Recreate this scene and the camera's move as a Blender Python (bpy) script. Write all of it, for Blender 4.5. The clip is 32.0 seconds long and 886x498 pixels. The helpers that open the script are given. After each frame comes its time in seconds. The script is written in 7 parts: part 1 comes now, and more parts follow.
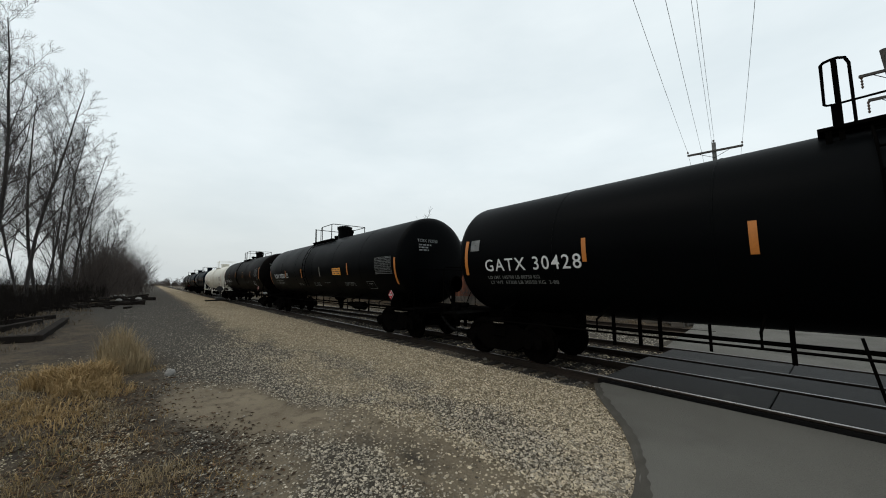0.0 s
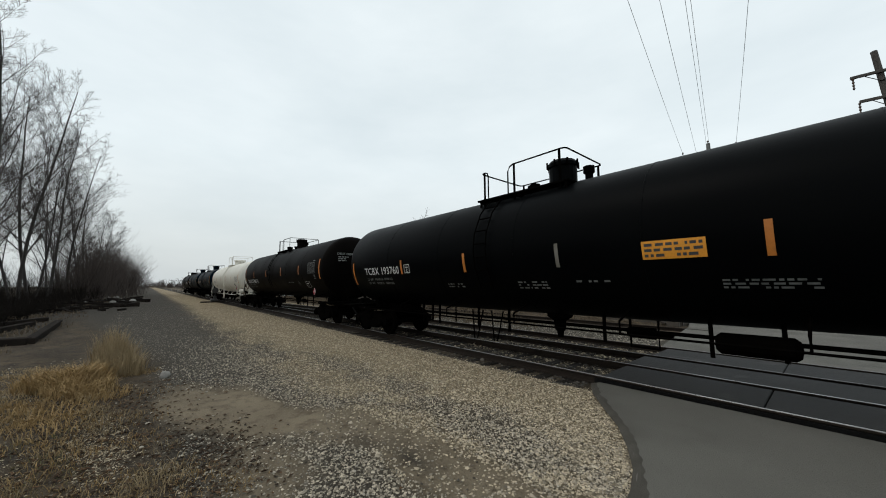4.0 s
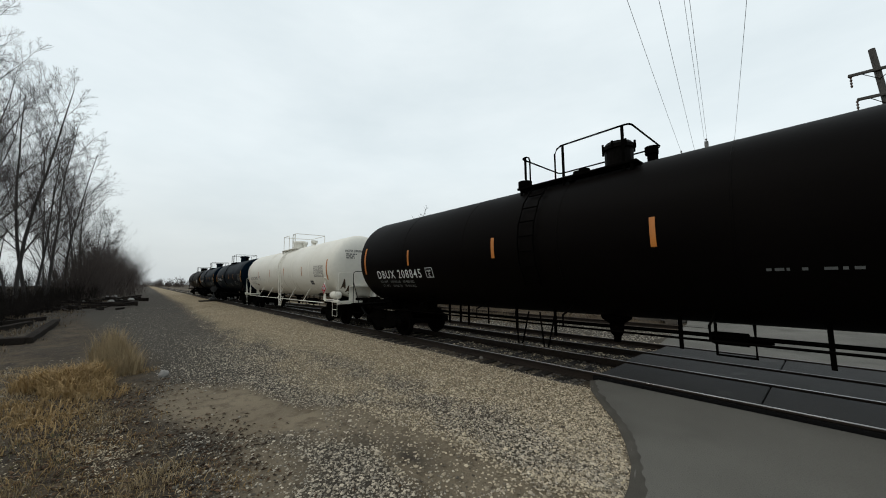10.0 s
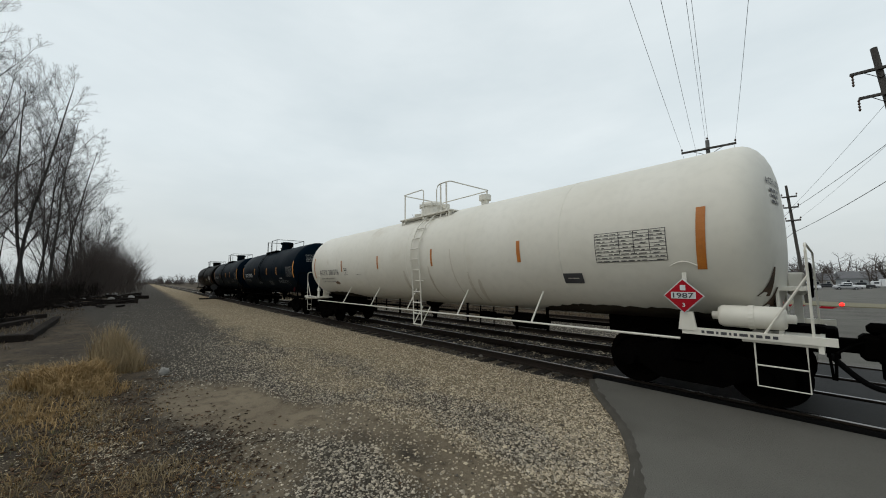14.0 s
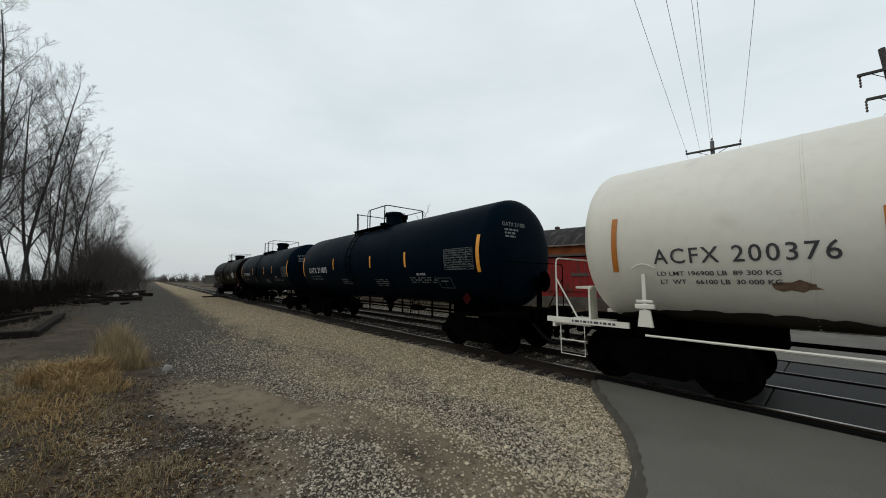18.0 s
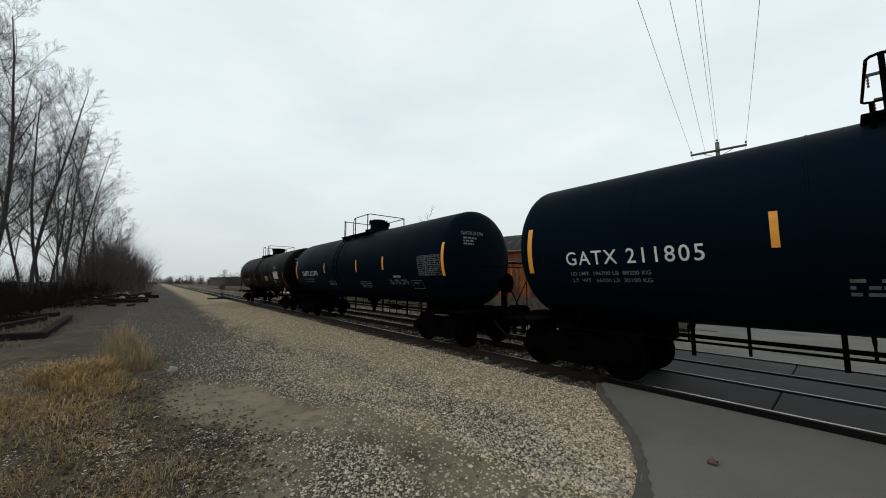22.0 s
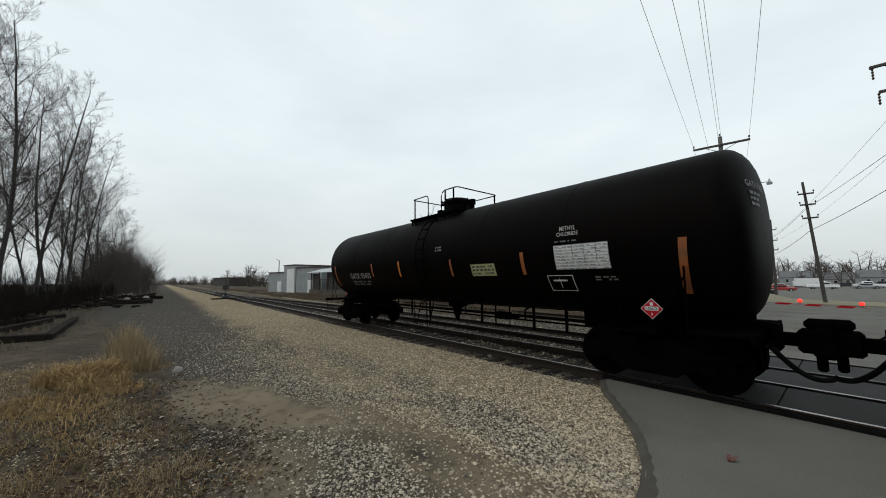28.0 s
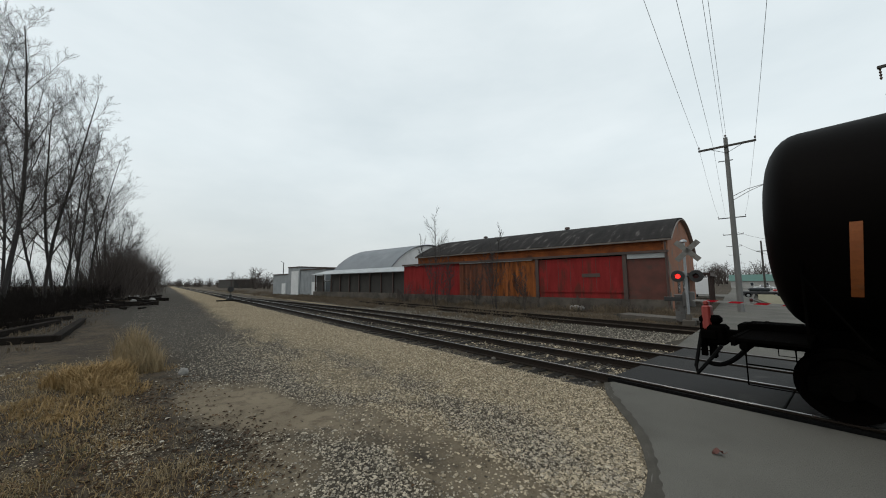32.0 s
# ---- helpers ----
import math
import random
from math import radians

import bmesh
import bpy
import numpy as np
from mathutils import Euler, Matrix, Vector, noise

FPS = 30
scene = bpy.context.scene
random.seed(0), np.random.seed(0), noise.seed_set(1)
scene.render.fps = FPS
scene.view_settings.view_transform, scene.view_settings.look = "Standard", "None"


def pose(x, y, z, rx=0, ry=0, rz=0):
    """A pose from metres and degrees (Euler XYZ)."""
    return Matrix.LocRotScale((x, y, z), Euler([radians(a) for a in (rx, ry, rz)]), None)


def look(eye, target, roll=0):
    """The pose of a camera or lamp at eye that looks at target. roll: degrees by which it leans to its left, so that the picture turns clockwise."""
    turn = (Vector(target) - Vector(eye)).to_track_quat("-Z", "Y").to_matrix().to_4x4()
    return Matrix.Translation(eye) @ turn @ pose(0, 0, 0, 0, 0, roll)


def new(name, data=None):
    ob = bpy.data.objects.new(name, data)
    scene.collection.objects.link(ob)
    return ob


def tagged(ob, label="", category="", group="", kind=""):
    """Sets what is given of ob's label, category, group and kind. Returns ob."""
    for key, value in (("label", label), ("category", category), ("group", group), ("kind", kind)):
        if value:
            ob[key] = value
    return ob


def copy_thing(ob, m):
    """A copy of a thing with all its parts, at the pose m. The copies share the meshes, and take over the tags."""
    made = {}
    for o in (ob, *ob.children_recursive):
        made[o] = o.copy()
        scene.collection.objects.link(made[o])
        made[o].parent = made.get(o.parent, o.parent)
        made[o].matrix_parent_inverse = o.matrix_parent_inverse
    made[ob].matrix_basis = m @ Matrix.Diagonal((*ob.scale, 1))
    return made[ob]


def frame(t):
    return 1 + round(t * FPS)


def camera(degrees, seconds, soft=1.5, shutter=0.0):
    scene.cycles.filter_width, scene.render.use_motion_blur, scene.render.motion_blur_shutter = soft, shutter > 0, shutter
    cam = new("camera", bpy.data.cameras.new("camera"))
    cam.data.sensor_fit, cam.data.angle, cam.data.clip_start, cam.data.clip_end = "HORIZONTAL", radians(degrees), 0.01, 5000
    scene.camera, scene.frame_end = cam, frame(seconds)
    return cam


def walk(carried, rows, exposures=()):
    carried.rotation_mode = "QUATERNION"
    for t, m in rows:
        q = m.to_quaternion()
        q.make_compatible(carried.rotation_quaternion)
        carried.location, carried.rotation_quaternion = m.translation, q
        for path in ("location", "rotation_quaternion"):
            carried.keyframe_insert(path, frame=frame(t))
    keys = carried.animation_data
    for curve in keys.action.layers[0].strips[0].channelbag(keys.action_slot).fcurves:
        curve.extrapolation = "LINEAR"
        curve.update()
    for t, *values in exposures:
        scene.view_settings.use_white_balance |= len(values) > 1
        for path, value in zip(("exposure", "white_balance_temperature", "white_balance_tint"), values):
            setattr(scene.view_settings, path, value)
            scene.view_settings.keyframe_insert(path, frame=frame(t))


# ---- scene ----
LENS = 105.15
EYE = (0.0, 0.0, 1.888)
# seconds, bearing from the track's far end, tilt, lean
SWAY = (
    (0.0, 40.52, 5.69, -0.19),
    (0.5, 40.74, 5.58, -0.33),
    (1.0, 40.88, 5.52, -0.10),
    (1.5, 40.83, 5.59, -0.15),
    (2.0, 40.91, 5.53, -0.29),
    (2.5, 40.91, 5.84, -0.24),
    (3.0, 40.99, 5.83, -0.21),
    (3.5, 40.97, 5.72, -0.34),
    (5.5, 41.34, 6.13, -0.51),
    (6.0, 41.19, 6.07, -0.55),
    (6.5, 41.28, 6.04, -0.37),
    (7.0, 41.24, 5.95, -0.51),
    (7.5, 41.38, 5.90, -0.50),
    (8.0, 41.27, 5.99, -0.44),
    (8.5, 41.17, 5.80, -0.44),
    (9.0, 41.26, 5.66, -0.38),
    (9.5, 41.14, 5.61, -0.49),
    (10.0, 41.25, 5.51, -0.52),
    (10.5, 41.06, 5.33, -0.40),
    (11.0, 41.05, 5.49, -0.54),
    (11.5, 41.15, 5.19, -0.55),
    (12.0, 41.17, 5.11, -0.51),
    (12.5, 41.24, 5.01, -0.25),
    (13.0, 41.13, 5.20, -0.13),
    (13.5, 41.28, 5.26, -0.27),
    (14.0, 41.23, 5.24, -0.37),
    (14.5, 41.25, 5.24, -0.31),
    (16.5, 41.02, 5.29, -0.21),
    (17.0, 41.01, 5.28, -0.05),
    (17.5, 40.83, 5.29, -0.07),
    (18.0, 40.81, 5.19, 0.03),
    (18.5, 40.68, 5.28, 0.02),
    (19.0, 40.77, 5.28, -0.19),
    (19.5, 40.62, 5.28, 0.01),
    (20.0, 40.62, 5.43, -0.07),
    (20.5, 40.41, 5.49, -0.09),
    (21.0, 40.40, 5.61, 0.02),
    (21.5, 40.27, 5.50, -0.01),
    (22.0, 40.22, 5.53, 0.05),
    (22.5, 40.35, 5.62, 0.12),
    (23.0, 40.38, 5.50, -0.04),
    (23.5, 40.29, 5.70, -0.15),
    (24.0, 40.13, 5.52, -0.22),
    (24.5, 40.27, 5.62, -0.20),
    (25.0, 40.26, 5.69, -0.43),
    (25.5, 40.12, 5.63, -0.55),
    (27.5, 39.88, 5.28, -0.45),
    (28.0, 39.86, 5.23, -0.52),
    (28.5, 39.55, 5.15, -0.39),
    (29.0, 39.45, 5.45, -0.45),
    (29.5, 39.49, 5.56, -0.56),
    (30.0, 39.41, 5.59, -0.56),
    (30.5, 39.38, 5.64, -0.64),
    (31.0, 39.26, 5.72, -0.35),
    (31.5, 39.29, 5.62, -0.51),
    (32.0, 39.25, 5.57, -0.52),
)


def aim(bearing, tilt, lean):
    a, b = radians(bearing), radians(tilt)
    way = Vector((-math.cos(a) * math.cos(b), math.sin(a) * math.cos(b), math.sin(b)))
    return look(EYE, Vector(EYE) + way * 10, lean)


cam = camera(LENS, 32.0, 1.0)
walk(cam, [(t, aim(a, b, c)) for t, a, b, c in SWAY], ((0.0, 0.0), (12.0, -0.02), (13.2, -0.10), (14.0, -0.14), (17.0, -0.14), (18.2, -0.11), (19.2, -0.04), (20.0, 0.0), (30.0, 0.0), (32.0, -0.08)))

# ---- light ----
world = bpy.data.worlds.new("overcast_sky")
scene.world = world
world.use_nodes = True
wt = world.node_tree
wt.nodes.clear()
w_out = wt.nodes.new("ShaderNodeOutputWorld")
w_bg = wt.nodes.new("ShaderNodeBackground")
w_sky = wt.nodes.new("ShaderNodeTexSky")
w_sky.sky_type = "NISHITA"
w_sky.sun_disc = False
w_sky.sun_elevation = radians(38)
w_sky.sun_rotation = radians(200)
w_sky.air_density, w_sky.dust_density = 1.5, 4.0
w_co = wt.nodes.new("ShaderNodeTexCoord")
w_map = wt.nodes.new("ShaderNodeMapping")
w_map.inputs["Scale"].default_value = (1.0, 1.0, 3.0)
w_no = wt.nodes.new("ShaderNodeTexNoise")
w_no.inputs["Scale"].default_value, w_no.inputs["Detail"].default_value = 1.7, 5.0
w_no.inputs["Roughness"].default_value = 0.55
w_ra = wt.nodes.new("ShaderNodeValToRGB")
w_ra.color_ramp.elements[0].position, w_ra.color_ramp.elements[0].color = 0.30, (0.70, 0.78, 0.81, 1)
w_ra.color_ramp.elements[1].position, w_ra.color_ramp.elements[1].color = 0.70, (0.84, 0.91, 0.93, 1)
w_sep = wt.nodes.new("ShaderNodeSeparateXYZ")
w_hr = wt.nodes.new("ShaderNodeValToRGB")
w_hr.color_ramp.elements[0].position, w_hr.color_ramp.elements[0].color = 0.0, (0.80, 0.785, 0.775, 1)
w_hr.color_ramp.elements[1].position, w_hr.color_ramp.elements[1].color = 0.32, (1, 1, 1, 1)
w_mul = wt.nodes.new("ShaderNodeMix")
w_mul.data_type, w_mul.blend_type = "RGBA", "MULTIPLY"
w_mul.inputs["Factor"].default_value = 1.0
w_skm = wt.nodes.new("ShaderNodeMix")
w_skm.data_type, w_skm.blend_type = "RGBA", "MULTIPLY"
w_skm.inputs["Factor"].default_value = 1.0
w_skm.inputs[7].default_value = (0.1, 0.1, 0.1, 1)
w_mix = wt.nodes.new("ShaderNodeMix")
w_mix.data_type = "RGBA"
w_mix.inputs["Factor"].default_value = 0.12
wl = wt.links.new
wl(w_co.outputs["Generated"], w_map.inputs["Vector"])
wl(w_map.outputs["Vector"], w_no.inputs["Vector"])
wl(w_no.outputs["Fac"], w_ra.inputs["Fac"])
wl(w_co.outputs["Generated"], w_sep.inputs[0])
wl(w_sep.outputs["Z"], w_hr.inputs["Fac"])
wl(w_ra.outputs["Color"], w_mul.inputs[6])
wl(w_hr.outputs["Color"], w_mul.inputs[7])
wl(w_sky.outputs["Color"], w_skm.inputs[6])
wl(w_mul.outputs[2], w_mix.inputs[6])
wl(w_skm.outputs[2], w_mix.inputs[7])
wl(w_mix.outputs[2], w_bg.inputs["Color"])
w_bg.inputs["Strength"].default_value = 1.13
wl(w_bg.outputs[0], w_out.inputs[0])

sun = new("sun", bpy.data.lights.new("sun", "SUN"))
sun.data.energy, sun.data.angle, sun.data.color = 0.6, radians(25), (1.0, 0.96, 0.9)
sun.matrix_world = look((0, 0, 30), (8, 14, 0))


# ---- materials ----
def mat(name, c1, c2, scale=3.0, rough=0.8, metal=0.0, bump=0.3, fine=40.0, coords="Object", spec=0.5, stain=None, stain_at=0.6, stain_scale=0.8, stretch=(1, 1, 1), emit=0.0, vary=0.0, grain=0.55):
    """A painted or raw surface: two tones mixed by coarse noise, grain by fine noise, optional stains."""
    m = bpy.data.materials.new(name)
    m.use_nodes = True
    nt = m.node_tree
    b = nt.nodes["Principled BSDF"]
    ln = nt.links.new
    if coords == "Position":
        src = nt.nodes.new("ShaderNodeNewGeometry").outputs["Position"]
    else:
        src = nt.nodes.new("ShaderNodeTexCoord").outputs["Object"]
    mp = nt.nodes.new("ShaderNodeMapping")
    mp.inputs["Scale"].default_value = stretch
    ln(src, mp.inputs["Vector"])
    vec = mp.outputs["Vector"]

    def noise_of(s, d=4.0):
        n = nt.nodes.new("ShaderNodeTexNoise")
        n.inputs["Scale"].default_value, n.inputs["Detail"].default_value = s, d
        ln(vec, n.inputs["Vector"])
        return n.outputs["Fac"]

    def mixed(fac, a, c):
        x = nt.nodes.new("ShaderNodeMix")
        x.data_type = "RGBA"
        ln(fac, x.inputs["Factor"])
        for k, v in ((6, a), (7, c)):
            if isinstance(v, tuple):
                x.inputs[k].default_value = (*v, 1)
            else:
                ln(v, x.inputs[k])
        return x.outputs[2]

    def ramp(fac, lo, hi):
        r = nt.nodes.new("ShaderNodeMapRange")
        r.inputs["From Min"].default_value, r.inputs["From Max"].default_value = lo, hi
        ln(fac, r.inputs["Value"])
        return r.outputs["Result"]

    coarse, grains = noise_of(scale), noise_of(fine, 6.0)
    col = mixed(ramp(coarse, 0.3, 0.7), c1, c2)
    dark = tuple(0.7 * (a + c) / 2 for a, c in zip(c1, c2))
    g = nt.nodes.new("ShaderNodeMath")
    g.operation = "MULTIPLY"
    g.inputs[1].default_value = grain
    ln(ramp(grains, 0.45, 0.75), g.inputs[0])
    col = mixed(g.outputs[0], col, dark)
    if stain:
        col = mixed(ramp(noise_of(stain_scale, 8.0), stain_at, stain_at + 0.12), col, stain)
    if vary:
        oi = nt.nodes.new("ShaderNodeObjectInfo")
        hsv = nt.nodes.new("ShaderNodeHueSaturation")
        r = nt.nodes.new("ShaderNodeMapRange")
        r.inputs["To Min"].default_value, r.inputs["To Max"].default_value = 1 - vary, 1 + vary
        ln(oi.outputs["Random"], r.inputs["Value"])
        ln(r.outputs["Result"], hsv.inputs["Value"])
        ln(col, hsv.inputs["Color"])
        col = hsv.outputs["Color"]
    ln(col, b.inputs["Base Color"])
    b.inputs["Metallic"].default_value = metal
    b.inputs["Specular IOR Level"].default_value = spec
    rr = nt.nodes.new("ShaderNodeMapRange")
    rr.inputs["To Min"].default_value, rr.inputs["To Max"].default_value = max(rough - 0.12, 0.02), min(rough + 0.1, 1)
    ln(coarse, rr.inputs["Value"])
    ln(rr.outputs["Result"], b.inputs["Roughness"])
    if bump:
        bp = nt.nodes.new("ShaderNodeBump")
        bp.inputs["Strength"].default_value, bp.inputs["Distance"].default_value = bump, 0.02
        ln(grains, bp.inputs["Height"])
        ln(bp.outputs["Normal"], b.inputs["Normal"])
    if emit:
        b.inputs["Emission Color"].default_value = (*c1, 1)
        b.inputs["Emission Strength"].default_value = emit
    return m


M_black = mat("black_tank_paint", (0.0010, 0.0013, 0.0016), (0.0016, 0.0020, 0.0023), 0.7, 0.42, bump=0.05, fine=25, spec=0.02, stain=(0.0036, 0.0036, 0.0036), stain_at=0.62, stain_scale=0.5)
M_brown = mat("brown_black_tank_paint", (0.0021, 0.0016, 0.0014), (0.0031, 0.0024, 0.0021), 0.6, 0.5, bump=0.06, fine=25, spec=0.02, stain=(0.0045, 0.0035, 0.003), stain_at=0.6, stain_scale=0.4)
M_blue = mat("blue_black_tank_paint", (0.0012, 0.0048, 0.0092), (0.0020, 0.0062, 0.0115), 0.6, 0.42, bump=0.05, fine=25, spec=0.007, stain=(0.005, 0.0075, 0.0095), stain_at=0.6, stain_scale=0.5)
M_white = mat("cream_tank_paint", (0.60, 0.575, 0.50), (0.66, 0.64, 0.575), 0.5, 0.55, bump=0.02, fine=6, stain=(0.52, 0.48, 0.40), stain_at=0.62, stain_scale=0.7, grain=0.2)
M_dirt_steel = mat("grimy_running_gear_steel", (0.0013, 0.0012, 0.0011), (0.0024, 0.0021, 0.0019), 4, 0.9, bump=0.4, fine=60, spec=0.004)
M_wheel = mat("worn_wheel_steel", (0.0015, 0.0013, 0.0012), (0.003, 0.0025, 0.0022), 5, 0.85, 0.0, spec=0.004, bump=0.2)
M_orange = mat("orange_reflective_tape", (0.46, 0.155, 0.018), (0.38, 0.12, 0.014), 4, 0.5, bump=0.05, stain=(0.22, 0.09, 0.03), stain_at=0.66, stain_scale=3)
M_orange_dull = mat("faded_orange_tape", (0.26, 0.075, 0.013), (0.20, 0.055, 0.012), 4, 0.6, bump=0.05, stain=(0.12, 0.05, 0.02), stain_at=0.6, stain_scale=3)
M_yellow = mat("yellow_reflective_tape", (0.74, 0.31, 0.025), (0.66, 0.26, 0.02), 4, 0.5, bump=0.05)
M_tape_dull = mat("dirty_tape", (0.16, 0.15, 0.13), (0.10, 0.09, 0.07), 4, 0.7, bump=0.05)
M_letter = mat("white_lettering", (0.62, 0.63, 0.63), (0.5, 0.51, 0.51), 3, 0.6, bump=0.03)
M_letter_dim = mat("weathered_small_lettering", (0.16, 0.165, 0.165), (0.08, 0.085, 0.085), 6, 0.7, bump=0.03)
M_letter_dark = mat("dark_lettering", (0.03, 0.03, 0.035), (0.05, 0.05, 0.055), 3, 0.6, bump=0.03)
M_panel = mat("grey_data_panel", (0.30, 0.31, 0.31), (0.2, 0.21, 0.21), 3, 0.6, bump=0.03)
M_red = mat("red_placard", (0.36, 0.008, 0.018), (0.30, 0.007, 0.014), 3, 0.5, bump=0.02, spec=0.1)
M_steel_rail = mat("polished_rail_head", (0.22, 0.21, 0.20), (0.14, 0.135, 0.13), 2, 0.3, 1.0, bump=0.05, coords="Position")
M_rust_rail = mat("dark_rusty_rail", (0.013, 0.010, 0.008), (0.022, 0.016, 0.012), 3, 0.85, spec=0.15, bump=0.3, coords="Position")
M_tie = mat("dark_creosoted_tie", (0.013, 0.011, 0.009), (0.026, 0.022, 0.018), 2, 0.95, spec=0.15, bump=0.7, fine=30, stretch=(1, 4, 4), vary=0.3)
M_wood_old = mat("rotting_timber", (0.010, 0.008, 0.007), (0.022, 0.018, 0.015), 2, 0.95, spec=0.05, bump=0.7, fine=30, vary=0.35)
M_pole = mat("weathered_grey_pole_wood", (0.12, 0.12, 0.115), (0.18, 0.18, 0.175), 1.2, 0.9, bump=0.6, fine=25, stretch=(4, 4, 0.6))
M_pole_dark = mat("dark_pole_wood", (0.04, 0.036, 0.032), (0.07, 0.064, 0.058), 1.2, 0.9, bump=0.6, fine=25, stretch=(4, 4, 0.6))
M_wire = mat("dark_wire", (0.03, 0.03, 0.032), (0.04, 0.04, 0.042), 2, 0.6, bump=0)
M_galv = mat("galvanised_steel", (0.36, 0.37, 0.38), (0.28, 0.29, 0.3), 3, 0.45, 0.6, bump=0.1)
M_insul = mat("brown_porcelain", (0.05, 0.03, 0.02), (0.07, 0.04, 0.03), 3, 0.3, bump=0)
M_red_wall = mat("faded_red_sheet_wall", (0.25, 0.026, 0.026), (0.17, 0.019, 0.018), 1.0, 0.9, bump=0.35, fine=9, coords="Position", spec=0.12, stain=(0.11, 0.028, 0.022), stain_at=0.54, stain_scale=0.9, stretch=(2.5, 2.5, 0.6))
M_orange_wall = mat("rusty_orange_board_wall", (0.25, 0.072, 0.018), (0.14, 0.042, 0.016), 1.4, 0.88, bump=0.4, fine=10, coords="Position", spec=0.2, stain=(0.065, 0.03, 0.018), stain_at=0.56, stain_scale=1.1)
M_brown_wall = mat("brown_red_board_wall", (0.12, 0.036, 0.026), (0.075, 0.03, 0.022), 1.4, 0.85, bump=0.3, coords="Position", stain=(0.06, 0.035, 0.028), stain_at=0.56, stain_scale=1.1)
M_gable = mat("worn_orange_brick_gable", (0.30, 0.12, 0.06), (0.22, 0.095, 0.055), 0.8, 0.9, bump=0.4, coords="Position", stain=(0.13, 0.12, 0.10), stain_at=0.55, stain_scale=0.6)
M_roof = mat("dark_patched_roofing", (0.014, 0.013, 0.0125), (0.034, 0.031, 0.030), 0.9, 0.95, bump=0.6, spec=0.1, stain=(0.105, 0.097, 0.092), stain_at=0.57, stain_scale=0.9, fine=9, stretch=(2.6, 0.45, 0.45))
M_trim = mat("dark_brown_trim", (0.05, 0.035, 0.03), (0.08, 0.05, 0.04), 2, 0.8, bump=0.2, coords="Position")
M_sheet = mat("pale_sheet_metal", (0.40, 0.415, 0.42), (0.28, 0.295, 0.30), 1, 0.5, 0.3, bump=0.15, coords="Position", stain=(0.3, 0.28, 0.25), stain_at=0.62, stain_scale=0.9)
M_concrete = mat("weathered_concrete", (0.105, 0.09, 0.072), (0.06, 0.051, 0.042), 1.1, 0.9, bump=0.4, coords="Position", stain=(0.045, 0.04, 0.032), stain_at=0.5, stain_scale=0.8)
M_domeroof = mat("grey_vaulted_roof", (0.19, 0.205, 0.22), (0.15, 0.165, 0.18), 0.5, 0.8, bump=0.1, coords="Position")
M_darkshed = mat("dark_open_shed_boards", (0.028, 0.026, 0.023), (0.05, 0.046, 0.041), 0.8, 0.9, bump=0.3, coords="Position")
M_greyshed = mat("grey_metal_siding", (0.30, 0.32, 0.33), (0.24, 0.26, 0.27), 0.8, 0.6, bump=0.1, coords="Position")
M_whitepaint = mat("off_white_paint", (0.72, 0.73, 0.73), (0.62, 0.63, 0.63), 1, 0.6, bump=0.08, coords="Position")
M_bark = mat("grey_brown_bark", (0.020, 0.017, 0.016), (0.040, 0.034, 0.031), 2, 0.9, bump=0.6, fine=20)
M_twig = mat("brown_twigs", (0.026, 0.021, 0.019), (0.05, 0.041, 0.037), 1.5, 0.9, bump=0)
# darker tone than the twigs, for the growth round the tree row
M_under = mat("dark_brush_stems", (0.009, 0.0075, 0.0065), (0.02, 0.0165, 0.014), 1.5, 0.95, bump=0, spec=0.05)
M_brush = mat("dull_brown_brush", (0.045, 0.034, 0.029), (0.07, 0.055, 0.047), 1.5, 0.95, bump=0)
M_grass_gold = mat("golden_dry_grass", (0.33, 0.215, 0.088), (0.19, 0.125, 0.052), 1.6, 0.85, bump=0, coords="Position")
M_grass_pale = mat("straw_dry_grass", (0.38, 0.285, 0.16), (0.20, 0.15, 0.082), 1.6, 0.85, bump=0, coords="Position")
M_grass_dull = mat("dull_brown_dry_grass", (0.15, 0.110, 0.068), (0.08, 0.060, 0.038), 1.2, 0.9, bump=0, coords="Position")
M_grass_green = mat("thin_winter_grass", (0.10, 0.105, 0.045), (0.17, 0.13, 0.06), 1.6, 0.85, bump=0, coords="Position")
M_asphalt = mat("grey_worn_asphalt", (0.128, 0.122, 0.106), (0.094, 0.089, 0.077), 0.45, 0.9, bump=0.7, fine=75, coords="Position", spec=0.3, stain=(0.080, 0.076, 0.065), stain_at=0.52, stain_scale=0.5, grain=0.75)
M_panel_x = mat("wet_dark_crossing_panel", (0.0095, 0.0092, 0.0087), (0.018, 0.0175, 0.0165), 0.8, 0.8, bump=0.35, fine=40, coords="Position", spec=0.3, stain=(0.045, 0.043, 0.039), stain_at=0.62, stain_scale=1.1, vary=0.4)
M_signal_black = mat("black_signal_paint", (0.012, 0.012, 0.012), (0.018, 0.018, 0.018), 3, 0.5, bump=0.05)
M_red_glow = mat("lit_red_lens", (1.0, 0.02, 0.015), (1.0, 0.03, 0.02), 3, 0.4, bump=0, emit=2.6)
M_red_dark = mat("unlit_red_lens", (0.06, 0.008, 0.008), (0.05, 0.006, 0.006), 3, 0.3, bump=0)
M_glass = mat("dark_window_glass", (0.02, 0.025, 0.03), (0.03, 0.035, 0.04), 1, 0.1, bump=0)
M_rubber = mat("black_rubber", (0.004, 0.004, 0.004), (0.006, 0.006, 0.006), 3, 0.85, bump=0.1, spec=0.08)
